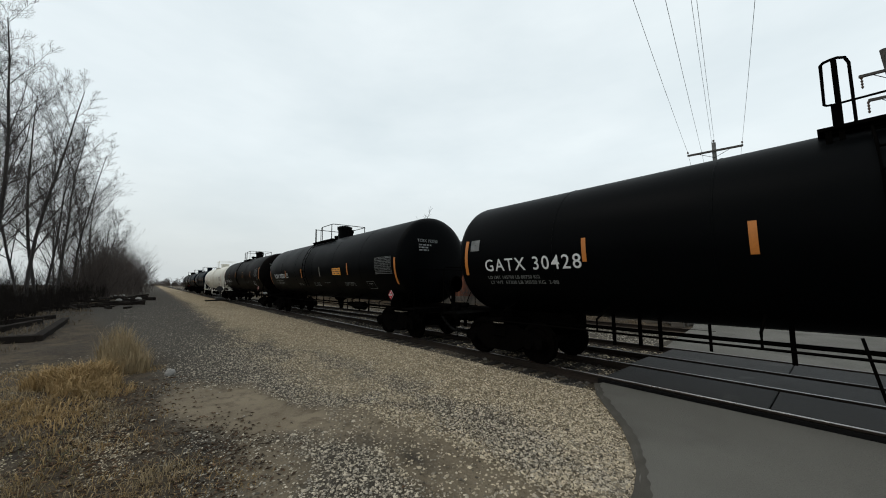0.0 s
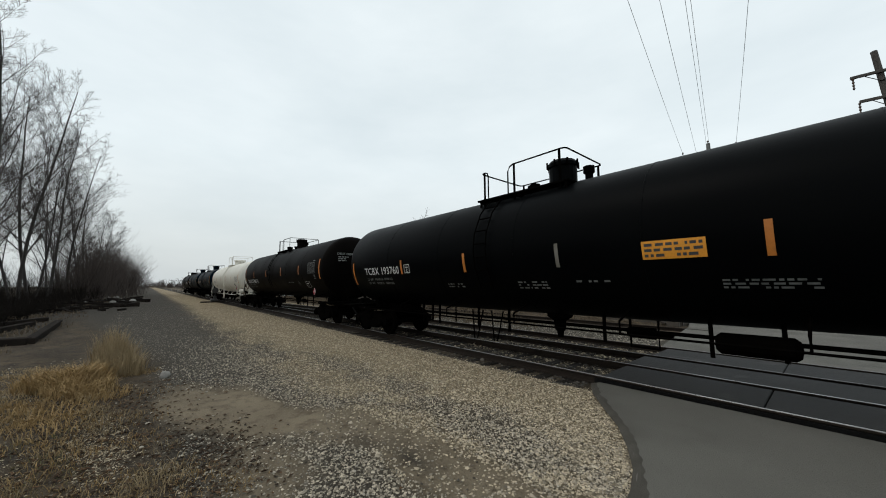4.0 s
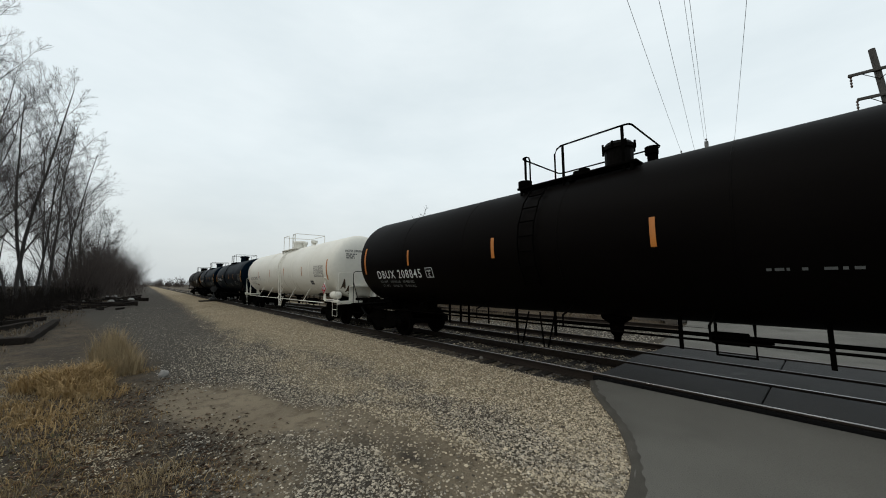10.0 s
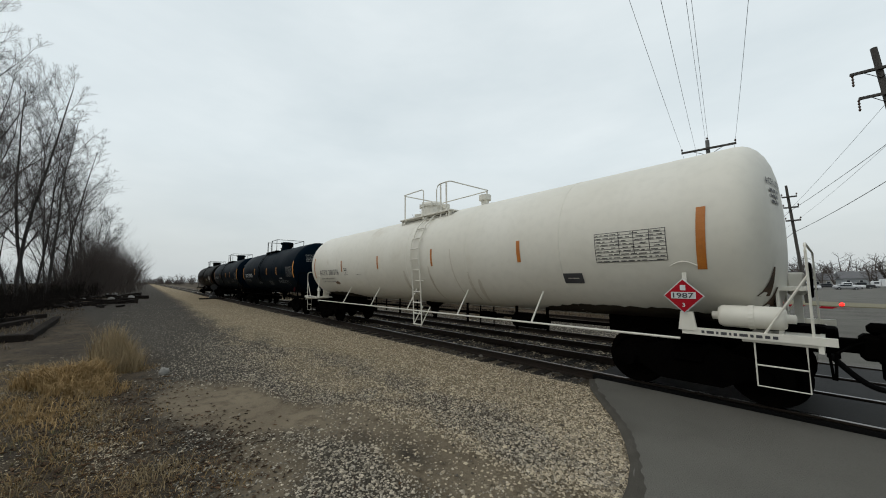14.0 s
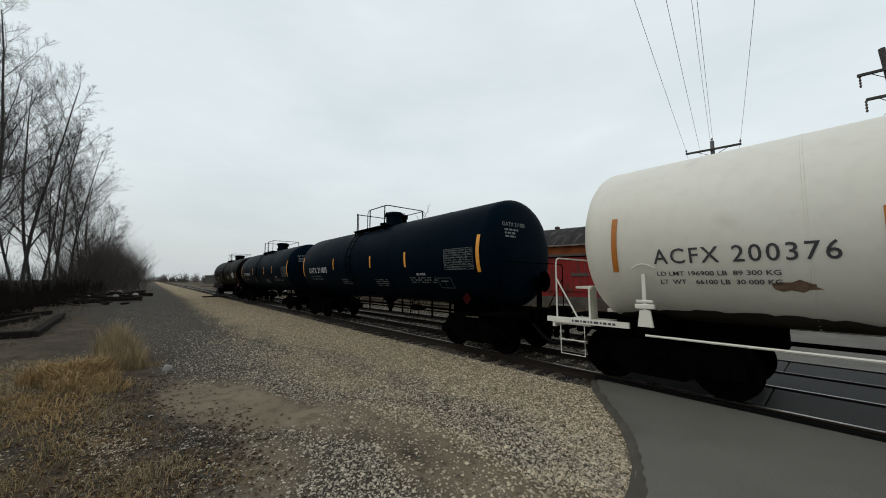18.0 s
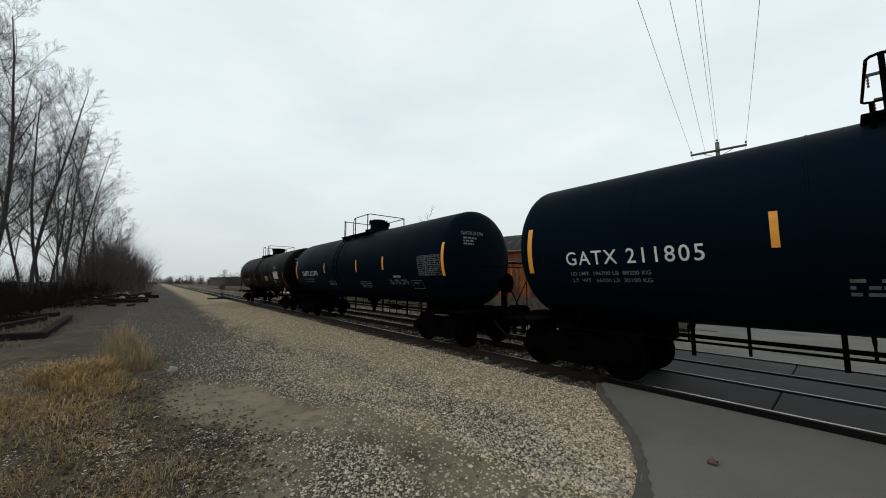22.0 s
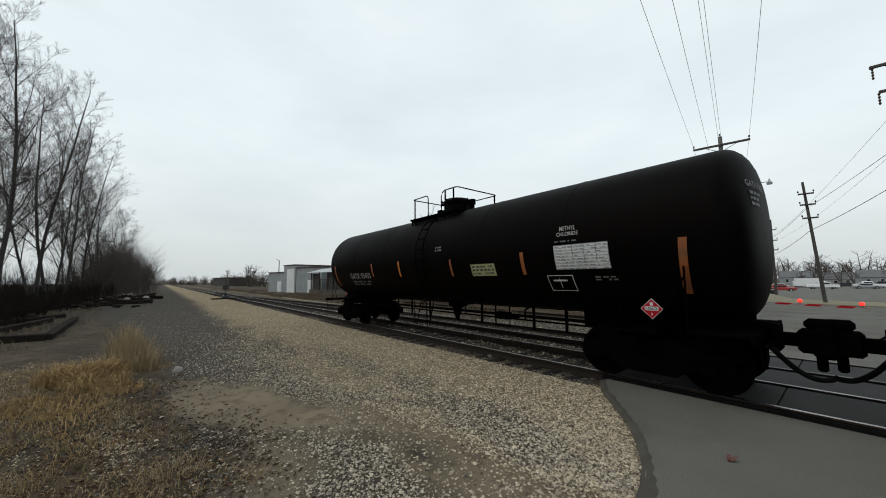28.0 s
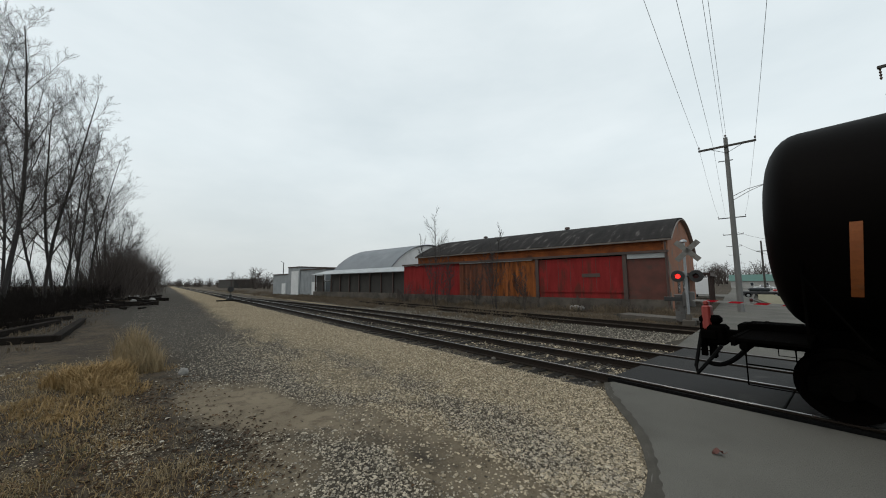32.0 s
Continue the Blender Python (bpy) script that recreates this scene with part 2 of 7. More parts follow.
M_eot = mat("faded_red_orange_paint", (0.26, 0.03, 0.022), (0.2, 0.025, 0.02), 3, 0.55, bump=0.1, stain=(0.16, 0.03, 0.02), stain_at=0.6, stain_scale=4)


# ---- mesh helpers ----
def part(name, bm, material, parent=None, label="", smooth=False):
    """Links a bmesh as one mesh object, under a thing or a part if one is given."""
    me = bpy.data.meshes.new(name)
    bm.to_mesh(me)
    bm.free()
    if smooth:
        me.polygons.foreach_set("use_smooth", [True] * len(me.polygons))
    me.materials.append(material)
    ob = new(name, me)
    if parent:
        ob.parent = parent
    if label:
        ob["label"] = label
    return ob


def again(name, src, parent, m=None):
    """Another object on the mesh of src."""
    ob = new(name, src.data)
    ob.parent = parent
    if m is not None:
        ob.matrix_basis = m
    return ob


def thing(name, x, y, z=0.0, rz=0.0):
    ob = new(name)
    ob.matrix_basis = pose(x, y, z, 0, 0, rz)
    return ob


def box(bm, x0, x1, y0, y1, z0, z1, m=None, bevel=0.0):
    v = [bm.verts.new(p) for p in ((x0, y0, z0), (x1, y0, z0), (x1, y1, z0), (x0, y1, z0), (x0, y0, z1), (x1, y0, z1), (x1, y1, z1), (x0, y1, z1))]
    f = [bm.faces.new([v[i] for i in q]) for q in ((3, 2, 1, 0), (4, 5, 6, 7), (0, 1, 5, 4), (1, 2, 6, 5), (2, 3, 7, 6), (3, 0, 4, 7))]
    if bevel:
        r = bmesh.ops.bevel(bm, geom=list({e for q in f for e in q.edges}), offset=bevel, segments=1, affect="EDGES")
        v = list({w for q in r["faces"] for w in q.verts} | {w for w in v if w.is_valid})
    if m is not None:
        for w in v:
            w.co = m @ w.co
    return bm


def boxed(x0, x1, y0, y1, z0, z1, m=None, bevel=0.0):
    return box(bmesh.new(), x0, x1, y0, y1, z0, z1, m, bevel)


def tube(bm, pts, r, n=6, r2=None, caps=True):
    """A round bar along a line of points, tapering from r to r2."""
    pts = [Vector(p) for p in pts]
    rings, k = [], len(pts)
    for i, p in enumerate(pts):
        d = (pts[min(i + 1, k - 1)] - pts[max(i - 1, 0)]).normalized()
        a = d.cross(Vector((0, 0, 1)) if abs(d.z) < 0.9 else Vector((1, 0, 0))).normalized()
        b = d.cross(a)
        q = r if r2 is None else r + (r2 - r) * i / (k - 1)
        rings.append([bm.verts.new(p + (a * math.cos(j * math.tau / n) + b * math.sin(j * math.tau / n)) * q) for j in range(n)])
    for a, b in zip(rings, rings[1:]):
        for j in range(n):
            bm.faces.new((a[j], a[(j + 1) % n], b[(j + 1) % n], b[j]))
    if caps:
        bm.faces.new(rings[0][::-1])
        bm.faces.new(rings[-1])
    return bm


def tubes(lines, r, n=6):
    bm = bmesh.new()
    for pts in lines:
        tube(bm, pts, r, n)
    return bm


def lathe(bm, profile, n=24, axis="X", at=(0, 0, 0), a0=0.0, a1=math.tau):
    """Turns (along, radius) pairs round an axis."""
    full = abs(a1 - a0 - math.tau) < 1e-6
    k = n if full else n + 1
    rings = []
    for s, r in profile:
        ring = []
        for j in range(k):
            a = a0 + (a1 - a0) * j / n
            c, q = r * math.cos(a), r * math.sin(a)
            p = {"X": (s, c, q), "Y": (c, s, q), "Z": (c, q, s)}[axis]
            ring.append(bm.verts.new(Vector(p) + Vector(at)))
        rings.append(ring)
    for a, b in zip(rings, rings[1:]):
        for j in range(n):
            bm.faces.new((a[j], a[(j + 1) % k], b[(j + 1) % k], b[j]))
    if full:
        for q in (rings[0][::-1], rings[-1]):
            if len(q) > 2:
                bm.faces.new(q)
    bmesh.ops.recalc_face_normals(bm, faces=bm.faces)
    return bm


def disc_y(bm, x, y, z, r, depth, n=20):
    return lathe(bm, [(y - depth / 2, r * 0.96), (y - depth / 2, r), (y + depth / 2, r), (y + depth / 2, r * 0.96)], n, "Y", (x, 0, z))


def prism(bm, pts, z0, z1):
    """A flat outline raised from z0 to z1."""
    lo = [bm.verts.new((x, y, z0)) for x, y in pts]
    hi = [bm.verts.new((x, y, z1)) for x, y in pts]
    k = len(pts)
    for j in range(k):
        bm.faces.new((lo[j], lo[(j + 1) % k], hi[(j + 1) % k], hi[j]))
    bm.faces.new(hi)
    bm.faces.new(lo[::-1])
    bmesh.ops.recalc_face_normals(bm, faces=bm.faces)
    return bm


# ---- ground ----
TRACK = 7.82          # middle of the main track
GAUGE = 0.75          # half the distance between rail heads


def siding(x):
    """Middle of the second track, which leaves the main track through a turnout."""
    k = min(max((x + 62.0) / 46.0, 0.0), 1.0)
    return TRACK + 2.95 * k * k * (3 - 2 * k)


SPUR = 16.4           # middle of the overgrown third track


def ground_z(x, y):
    z = -0.12
    d = abs(y - TRACK)
    if d < 1.6:
        z -= 0.07 * min(1.0, (1.6 - d) / 0.4)
    d = abs(y - siding(x))
    if y > TRACK + 1 and d < 1.5:
        z = min(z, -0.12 - 0.07 * min(1.0, (1.5 - d) / 0.4))
    if y > 12.2:
        z -= 0.10 * min(1.0, (y - 12.2) / 2)
    if y < -0.5 and x < -3:
        z += 0.05 * noise.noise((x * 0.5, y * 0.5, 0)) + 0.02
    if y > 28:
        z -= 0.013 * min(y - 28, 75)
    z += 0.025 * noise.noise((x * 0.35, y * 0.35, 3.0))
    return z


def steps(a, b, near0, near1, fine):
    out, v = [], near0
    while v < near1:
        out.append(v)
        v += fine
    out.append(near1)
    s, v = fine, near1
    while v < b:
        s *= 1.35
        v = min(v + s, b)
        out.append(v)
    s, v = fine, near0
    while v > a:
        s *= 1.35
        v = max(v - s, a)
        out.insert(0, v)
    return out


def blend(v, a, b):
    k = min(max((v - a) / (b - a), 0.0), 1.0)
    return k * k * (3 - 2 * k)


def soils(x, y):
    """Shares of pale limestone, grey stone and bare mud; the rest is brown dirt."""
    w = 0.7 * noise.noise((x * 0.45, y * 0.45, 7.0)) + 0.35 * noise.noise((x * 1.7, y * 1.7, 2.0))
    far = blend(-x, 8, 40)
    lime = blend(y + 0.6 * w, 1.5 + 0.5 * far, 3.0 + 0.5 * far) * (1 - blend(y, 12.0, 12.6))
    grey = blend(y + 0.5 * w, 0.1 - 4.6 * far, 0.7 - 4.0 * far) * (1 - lime) * (1 - blend(y, 11, 12))
    # towards the path the limestone is trodden in: thinner, patchy and greyer
    tr = (1 - blend(y - 0.10 * (x + 8), 3.3, 4.9)) * (1 - 0.6 * far)
    v = noise.noise((x * 0.55, y * 0.9, 11.0)) + 0.5 * noise.noise((x * 1.5, y * 2.2, 4.0))
    cut = tr * (0.22 + 0.62 * blend(v, -0.15, 0.35))
    lime, grey = lime * (1 - cut), grey + 0.75 * lime * cut
    mud = (1 - blend(math.hypot((x + 6.9) / 2.4, (y - 1.05 - 0.28 * (x + 6.9)) / 0.75) + 1.1 * w, 0.55, 1.2))
    mud = max(mud, 0.8 * (1 - blend(abs(y - 2.35 - 0.18 * (x + 4)) / 0.42 + 1.3 * v + 0.5 * w, 0.5, 1.2)) * blend(x, -6.5, -5) )
    mud = max(mud, 0.75 * (1 - blend(math.hypot((x + 4.2) / 1.5, (y - 1.1) / 0.6) + 1.1 * w, 0.5, 1.2)))
    # grey stone lies again round the overgrown track near the road
    grey = max(grey, blend(y, 11.6, 12.4) * (1 - blend(y + w, 15.2, 17.6)) * blend(x + 3 * w, -44, -16) * 0.95)
    lime = max(lime, 0.75 * blend(y, 11.6, 12.4) * (1 - blend(y + w, 14.4, 16.4)) * blend(x + 3 * w, -30, -10))
    if y > TRACK - 1.4 and y < 11.8:
        lime, grey = 0.16 + 0.22 * blend(w, -0.2, 0.3), 0.55
    lime, grey = lime * (1 - mud), grey * (1 - mud)
    return lime, grey, mud


def dark_soil(x, y):
    """Share of dark soil: a silty gravel hollow, thin wet path seams, a band below the trees."""
    w = noise.noise((x * 2.6, y * 2.6, 1.0))
    d = 0.85 * (1 - blend(math.hypot((x + 3.45) / 0.42, (y - 2.46) / 0.20) + 0.7 * w, 0.45, 1.3))
    d = max(d, 0.6 * (1 - blend(math.hypot((x + 4.1) / 0.5, (y - 2.2) / 0.12) + 0.8 * w, 0.4, 1.2)))
    # wide darker band of ground along the tree row
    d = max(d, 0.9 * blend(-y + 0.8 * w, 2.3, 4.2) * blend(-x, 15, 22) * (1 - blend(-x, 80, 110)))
    return max(d, 0.25 * (1 - blend(math.hypot((x + 5.2) / 0.5, (y - 0.75) / 0.28) + 0.9 * w, 0.4, 1.2)))


def soil_material():
    m = bpy.data.materials.new("gravel_mud_and_dirt")
    m.use_nodes = True
    nt = m.node_tree
    ln = nt.links.new
    b = nt.nodes["Principled BSDF"]
    pos = nt.nodes.new("ShaderNodeNewGeometry").outputs["Position"]
    at = nt.nodes.new("ShaderNodeVertexColor")
    at.layer_name = "soil"
    sp = nt.nodes.new("ShaderNodeSeparateColor")
    ln(at.outputs["Color"], sp.inputs["Color"])

    def tex(kind, s, d=5.0):
        n = nt.nodes.new(kind)
        n.inputs["Scale"].default_value = s
        if "Detail" in n.inputs:
            n.inputs["Detail"].default_value = d
        ln(pos, n.inputs["Vector"])
        return n

    def two(fac, a, c, lo=0.35, hi=0.65):
        r = nt.nodes.new("ShaderNodeMapRange")
        r.inputs["From Min"].default_value, r.inputs["From Max"].default_value = lo, hi
        ln(fac, r.inputs["Value"])
        x = nt.nodes.new("ShaderNodeMix")
        x.data_type = "RGBA"
        ln(r.outputs["Result"], x.inputs["Factor"])
        for k, v in ((6, a), (7, c)):
            if isinstance(v, tuple):
                x.inputs[k].default_value = (*v, 1)
            else:
                ln(v, x.inputs[k])
        return x.outputs[2]

    big, mid, fine = tex("ShaderNodeTexNoise", 0.8), tex("ShaderNodeTexNoise", 5.0), tex("ShaderNodeTexNoise", 38.0)
    vor = tex("ShaderNodeTexVoronoi", 24.0)
    vcol = nt.nodes.new("ShaderNodeSeparateColor")
    ln(vor.outputs["Color"], vcol.inputs["Color"])
    dirt = two(big.outputs["Fac"], (0.034, 0.025, 0.016), (0.072, 0.053, 0.033))
    dirt = two(mid.outputs["Fac"], dirt, (0.022, 0.017, 0.012), 0.46, 0.68)
    dirt = two(fine.outputs["Fac"], dirt, (0.24, 0.205, 0.155), 0.58, 0.82)
    lime = two(vcol.outputs["Red"], (0.95, 0.78, 0.53), (0.55, 0.43, 0.275), 0.1, 0.95)
    lime = two(mid.outputs["Fac"], lime, (0.60, 0.475, 0.31), 0.5, 0.8)
    lime = two(big.outputs["Fac"], lime, (0.66, 0.53, 0.35), 0.5, 0.75)
    lime = two(vor.outputs["Distance"], lime, (0.19, 0.148, 0.092), 0.45, 0.85)
    grey = two(vcol.outputs["Green"], (0.40, 0.345, 0.265), (0.13, 0.112, 0.088), 0.1, 0.9)
    grey = two(mid.outputs["Fac"], grey, (0.12, 0.102, 0.079), 0.45, 0.75)
    grey = two(big.outputs["Fac"], grey, (0.14, 0.12, 0.093), 0.5, 0.8)
    grey = two(vor.outputs["Distance"], grey, (0.042, 0.036, 0.028), 0.36, 0.72)
    mud = two(big.outputs["Fac"], (0.190, 0.154, 0.106), (0.142, 0.114, 0.078))
    mud = two(mid.outputs["Fac"], mud, (0.072, 0.054, 0.035), 0.50, 0.76)
    mud = two(fine.outputs["Fac"], mud, (0.20, 0.17, 0.13), 0.56, 0.8)
    col = two(sp.outputs["Red"], dirt, lime, 0.0, 1.0)
    col = two(sp.outputs["Green"], col, grey, 0.0, 1.0)
    col = two(sp.outputs["Blue"], col, mud, 0.0, 1.0)
    dark_tone = two(fine.outputs["Fac"], (0.018, 0.015, 0.012), (0.044, 0.037, 0.029))
    col = two(at.outputs["Alpha"], col, dark_tone, 0.0, 1.0)
    ln(col, b.inputs["Base Color"])
    b.inputs["Roughness"].default_value = 0.95
    b.inputs["Specular IOR Level"].default_value = 0.2
    bp = nt.nodes.new("ShaderNodeBump")
    bp.inputs["Strength"].default_value, bp.inputs["Distance"].default_value = 0.7, 0.02
    ln(vor.outputs["Distance"], bp.inputs["Height"])
    b2 = nt.nodes.new("ShaderNodeBump")
    b2.inputs["Strength"].default_value, b2.inputs["Distance"].default_value = 0.5, 0.03
    ln(fine.outputs["Fac"], b2.inputs["Height"])
    ln(bp.outputs["Normal"], b2.inputs["Normal"])
    ln(b2.outputs["Normal"], b.inputs["Normal"])
    return m


def lay_ground():
    xs = steps(-1600, 1600, -22, 3, 0.16)
    ys = steps(-1600, 1600, -4, 19, 0.16)
    nx, ny = len(xs), len(ys)
    verts = [(x, y, ground_z(x, y)) for y in ys for x in xs]
    faces = [(j * nx + i, j * nx + i + 1, (j + 1) * nx + i + 1, (j + 1) * nx + i) for j in range(ny - 1) for i in range(nx - 1)]
    me = bpy.data.meshes.new("ground")
    me.from_pydata(verts, [], faces)
    me.polygons.foreach_set("use_smooth", [True] * len(faces))
    lay = me.color_attributes.new("soil", "FLOAT_COLOR", "POINT")
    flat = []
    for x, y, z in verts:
        flat += [*soils(x, y), dark_soil(x, y)]
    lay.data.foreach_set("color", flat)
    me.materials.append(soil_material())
    return tagged(new("ground", me), "gravel, mud and brown dirt beside the railway tracks", "ground", kind="structure")


ground = lay_ground()

# the road over the tracks: asphalt each side, dark panels between the rails
EDGE = ((-3.25, 6.72), (-2.95, 6.15), (-2.45, 5.5), (-2.05, 5.0), (-1.72, 4.45), (-1.5, 4.0), (-1.38, 3.6), (-1.25, 2.9), (-1.2, 2.0), (-1.25, 0.0), (-1.6, -3.0), (-3.0, -8.0))
road = tagged(new("road"), "worn grey asphalt road crossing the railway tracks", "road", kind="structure")
pts = []
for (x0, y0), (x1, y1) in zip(EDGE, EDGE[1:]):
    for k in range(8):
        f = k / 8
        x, y = x0 + (x1 - x0) * f, y0 + (y1 - y0) * f
        pts.append((x + 0.05 * noise.noise((x * 4, y * 4, 0)), y))
part("asphalt", prism(bmesh.new(), pts + [EDGE[-1], (30, -8), (30, 6.86), (-3.2, 6.86)], -0.30, -0.07), M_asphalt, road)
bm = bmesh.new()
rows_ = []
for k in range(96):
    f = k / 95 * 8.99
    i = int(f)
    (x0, y0), (x1, y1) = EDGE[i], EDGE[i + 1]
    x, y = x0 + (x1 - x0) * (f - i), y0 + (y1 - y0) * (f - i)
    w = 0.07 + 0.06 * noise.noise((y * 1.3, 2.0, 0)) + 0.06 * noise.noise((y * 6, 4.0, 0))
    rows_.append([bm.verts.new(q) for q in ((x - 0.06, y, -0.085), (x + 0.02, y, -0.062), (x + 0.5 * w, y + 0.2 * w, -0.063), (x + max(w, 0.03), y + 0.3 * w, -0.0685))])
for a, b in zip(rows_, rows_[1:]):
    for j in range(3):
        bm.faces.new((a[j], b[j], b[j + 1], a[j + 1]))
bmesh.ops.recalc_face_normals(bm, faces=bm.faces)
part("edge_dirt", bm, mat("dark_washed_dirt", (0.055, 0.050, 0.042), (0.082, 0.076, 0.065), 3, 0.95, bump=0.6, fine=60, coords="Position", spec=0.1), road, "dark dirt washed over the asphalt edge", True)
bm = bmesh.new()
lanes = ((11.75, -3.6, 34), (14.0, -3.9, 34), (18.0, -4.35, 34), (21.0, -5.0, 34), (28.0, -6.2, 34), (45.0, -9.2, 36), (60.0, -12.0, 40), (64.0, -46.0, 40), (72.0, -46.0, 40), (74.0, -14.4, 40), (103.0, -19.5, 45), (130.0, -24.3, 45), (200.0, -36.7, 45))
rows_ = []
for y, x0, x1 in lanes:
    z = -0.075 - 0.013 * min(max(y - 28, 0), 75) + (0.03 if y > 28 else 0)
    rows_.append([bm.verts.new((x0 + (x1 - x0) * k / 8, y, z)) for k in range(9)])
for a, b in zip(rows_, rows_[1:]):
    for k in range(8):
        bm.faces.new((a[k], a[k + 1], b[k + 1], b[k]))
r_ = bmesh.ops.extrude_face_region(bm, geom=bm.faces[:])
bmesh.ops.translate(bm, vec=(0, 0, -0.2), verts=[g for g in r_["geom"] if isinstance(g, bmesh.types.BMVert)])
bmesh.ops.recalc_face_normals(bm, faces=bm.faces)
part("asphalt", bm, M_asphalt, road)
part("asphalt", boxed(-3.4, 30, TRACK + 0.86, siding(0) - 0.87, -0.3, -0.03), M_panel_x, road, "dark patched asphalt between the tracks")
for yc in (TRACK, siding(0)):
    for k in range(6):
        x0 = -3.3 + k * 2.45
        part("crossing_panel", boxed(x0, x0 + 2.43, yc - 0.63, yc + 0.63, -0.3, -0.02, None, 0.012), M_panel_x, road, "dark wet crossing panel")
    for s in (-1, 1):
        part("rail_flange_strip", boxed(-3.35, 30, yc + s * 0.80, yc + s * 0.86, -0.3, -0.04), M_rubber, road)


# ---- tracks ----
def rail_run(name, line, parent, head, label=""):
    """A rail along (x, y) points: foot, web and head as one bar, with a worn running surface on it."""
    prof = ((-0.07, -0.17), (0.07, -0.17), (0.07, -0.155), (0.012, -0.135), (0.012, -0.045), (0.036, -0.03), (0.034, -0.004), (-0.034, -0.004), (-0.036, -0.03), (-0.012, -0.045), (-0.012, -0.135), (-0.07, -0.155))
    bm = bmesh.new()
    rings = [[bm.verts.new((x, y + a, z)) for a, z in prof] for x, y in line]
    k = len(prof)
    for a, b in zip(rings, rings[1:]):
        for j in range(k):
            bm.faces.new((a[j], a[(j + 1) % k], b[(j + 1) % k], b[j]))
    bm.faces.new(rings[0][::-1])
    bm.faces.new(rings[-1])
    bmesh.ops.recalc_face_normals(bm, faces=bm.faces)
    r = part(name, bm, M_rust_rail, parent, label)
    bm = bmesh.new()
    rings = [[bm.verts.new((x, y + a, z)) for a, z in ((-0.03, -0.004), (-0.026, 0.0), (0.026, 0.0), (0.03, -0.004))] for x, y in line]
    for a, b in zip(rings, rings[1:]):
        for j in range(3):
            bm.faces.new((a[j], a[j + 1], b[j + 1], b[j]))
    bmesh.ops.recalc_face_normals(bm, faces=bm.faces)
    part("rail_head", bm, head, r)
    return r


def tie_mesh():
    bm = boxed(-0.115, 0.115, -1.3, 1.3, -0.20, 0.0, None, 0.012)
    for v in bm.verts:
        v.co += Vector((0.012, 0.02, 0.010)) * noise.noise(v.co * 3)
    me = bpy.data.meshes.new("tie")
    bm.to_mesh(me)
    bm.free()
    me.materials.append(M_tie)
    return me


TIE = tie_mesh()
rnd = random.Random(5)


def lay_track(name, label, mid, x0, x1, head, tie_x0, tie_z):
    t = tagged(new(name), label, "railway track", kind="structure")
    xs = [x0 + (x1 - x0) * k / 80 for k in range(81)]
    for s in (-1, 1):
        rail_run("rail", [(x, mid(x) + s * GAUGE) for x in xs], t, head)
    x = tie_x0
    while x < -3.6:
        ob = new("tie", TIE)
        ob.parent = t
        ob.matrix_basis = pose(x, mid(x) + rnd.uniform(-0.06, 0.06), tie_z + rnd.uniform(-0.012, 0.012), 0, 0, rnd.uniform(-1.5, 1.5))
        x += 0.53 + rnd.uniform(-0.03, 0.03)
    return t


lay_track("main_track", "main railway track with shiny rails on dark ties", lambda x: TRACK, -420.0, 40.0, M_steel_rail, -75.0, -0.172)
M_dull_head = mat("dull_rail_head", (0.10, 0.095, 0.09), (0.06, 0.055, 0.05), 2, 0.45, 0.8, bump=0.05, coords="Position")
lay_track("siding_track", "second railway track leaving through a turnout", siding, -62.0, 40.0, M_dull_head, -44.0, -0.178)
spur = lay_track("spur_track", "overgrown third track with rusty rails in dry grass", lambda x: SPUR - 0.02 * (x + 5), -34.0, -3.4, M_rust_rail, -33.0, -0.235)
spur.location.z = -0.06


# ---- tank cars ----
M_letter_end = mat("worn_end_lettering", (0.2, 0.205, 0.205), (0.12, 0.125, 0.125), 4, 0.7, bump=0.03)
R, ZC = 1.52, 2.642


def skin(u, z, off=0.0):
    """A point on the near side of the tank, off metres outside it."""
    d = max(min((z - ZC) / R, 0.999), -0.999)
    c = math.sqrt(1 - d * d)
    return Vector((u, -(R + off) * c, ZC + (R + off) * d))


def patch(bm, u0, u1, z0, z1, off=0.008, n=8, lean=0.0):
    """A thin sheet that lies on the tank."""
    rows = []
    for k in range(n + 1):
        z = z0 + (z1 - z0) * k / n
        rows.append([bm.verts.new(skin(u0 + lean * k / n, z, off)), bm.verts.new(skin(u1 + lean * k / n, z, off))])
    for a, b in zip(rows, rows[1:]):
        bm.faces.new((a[0], a[1], b[1], b[0]))
    return bm


def outline(bm, u0, u1, z0, z1, w, off=0.008, lean=0.0):
    for a in ((u0, u1, z0, z0 + w), (u0, u1, z1 - w, z1), (u0, u0 + w, z0 + w, z1 - w), (u1 - w, u1, z0 + w, z1 - w)):
        patch(bm, *a, off, 4)
    return bm


def bars(bm, u0, u1, z0, z1, lines, seed=1, off=0.008, fill=0.53):
    """Small writing that cannot be read: rows of broken bars."""
    r = random.Random(seed)
    h = (z1 - z0) / lines
    for k in range(lines):
        u = u0
        while u < u1 - 0.04:
            w = min(r.uniform(0.03, 0.13), u1 - u)
            patch(bm, u, u + w, z0 + h * (k + 0.22), z0 + h * (k + 0.22 + fill), off, 1)
            u += w + (r.uniform(0.02, 0.05) if r.random() < 0.75 else r.uniform(0.08, 0.2))
    return bm


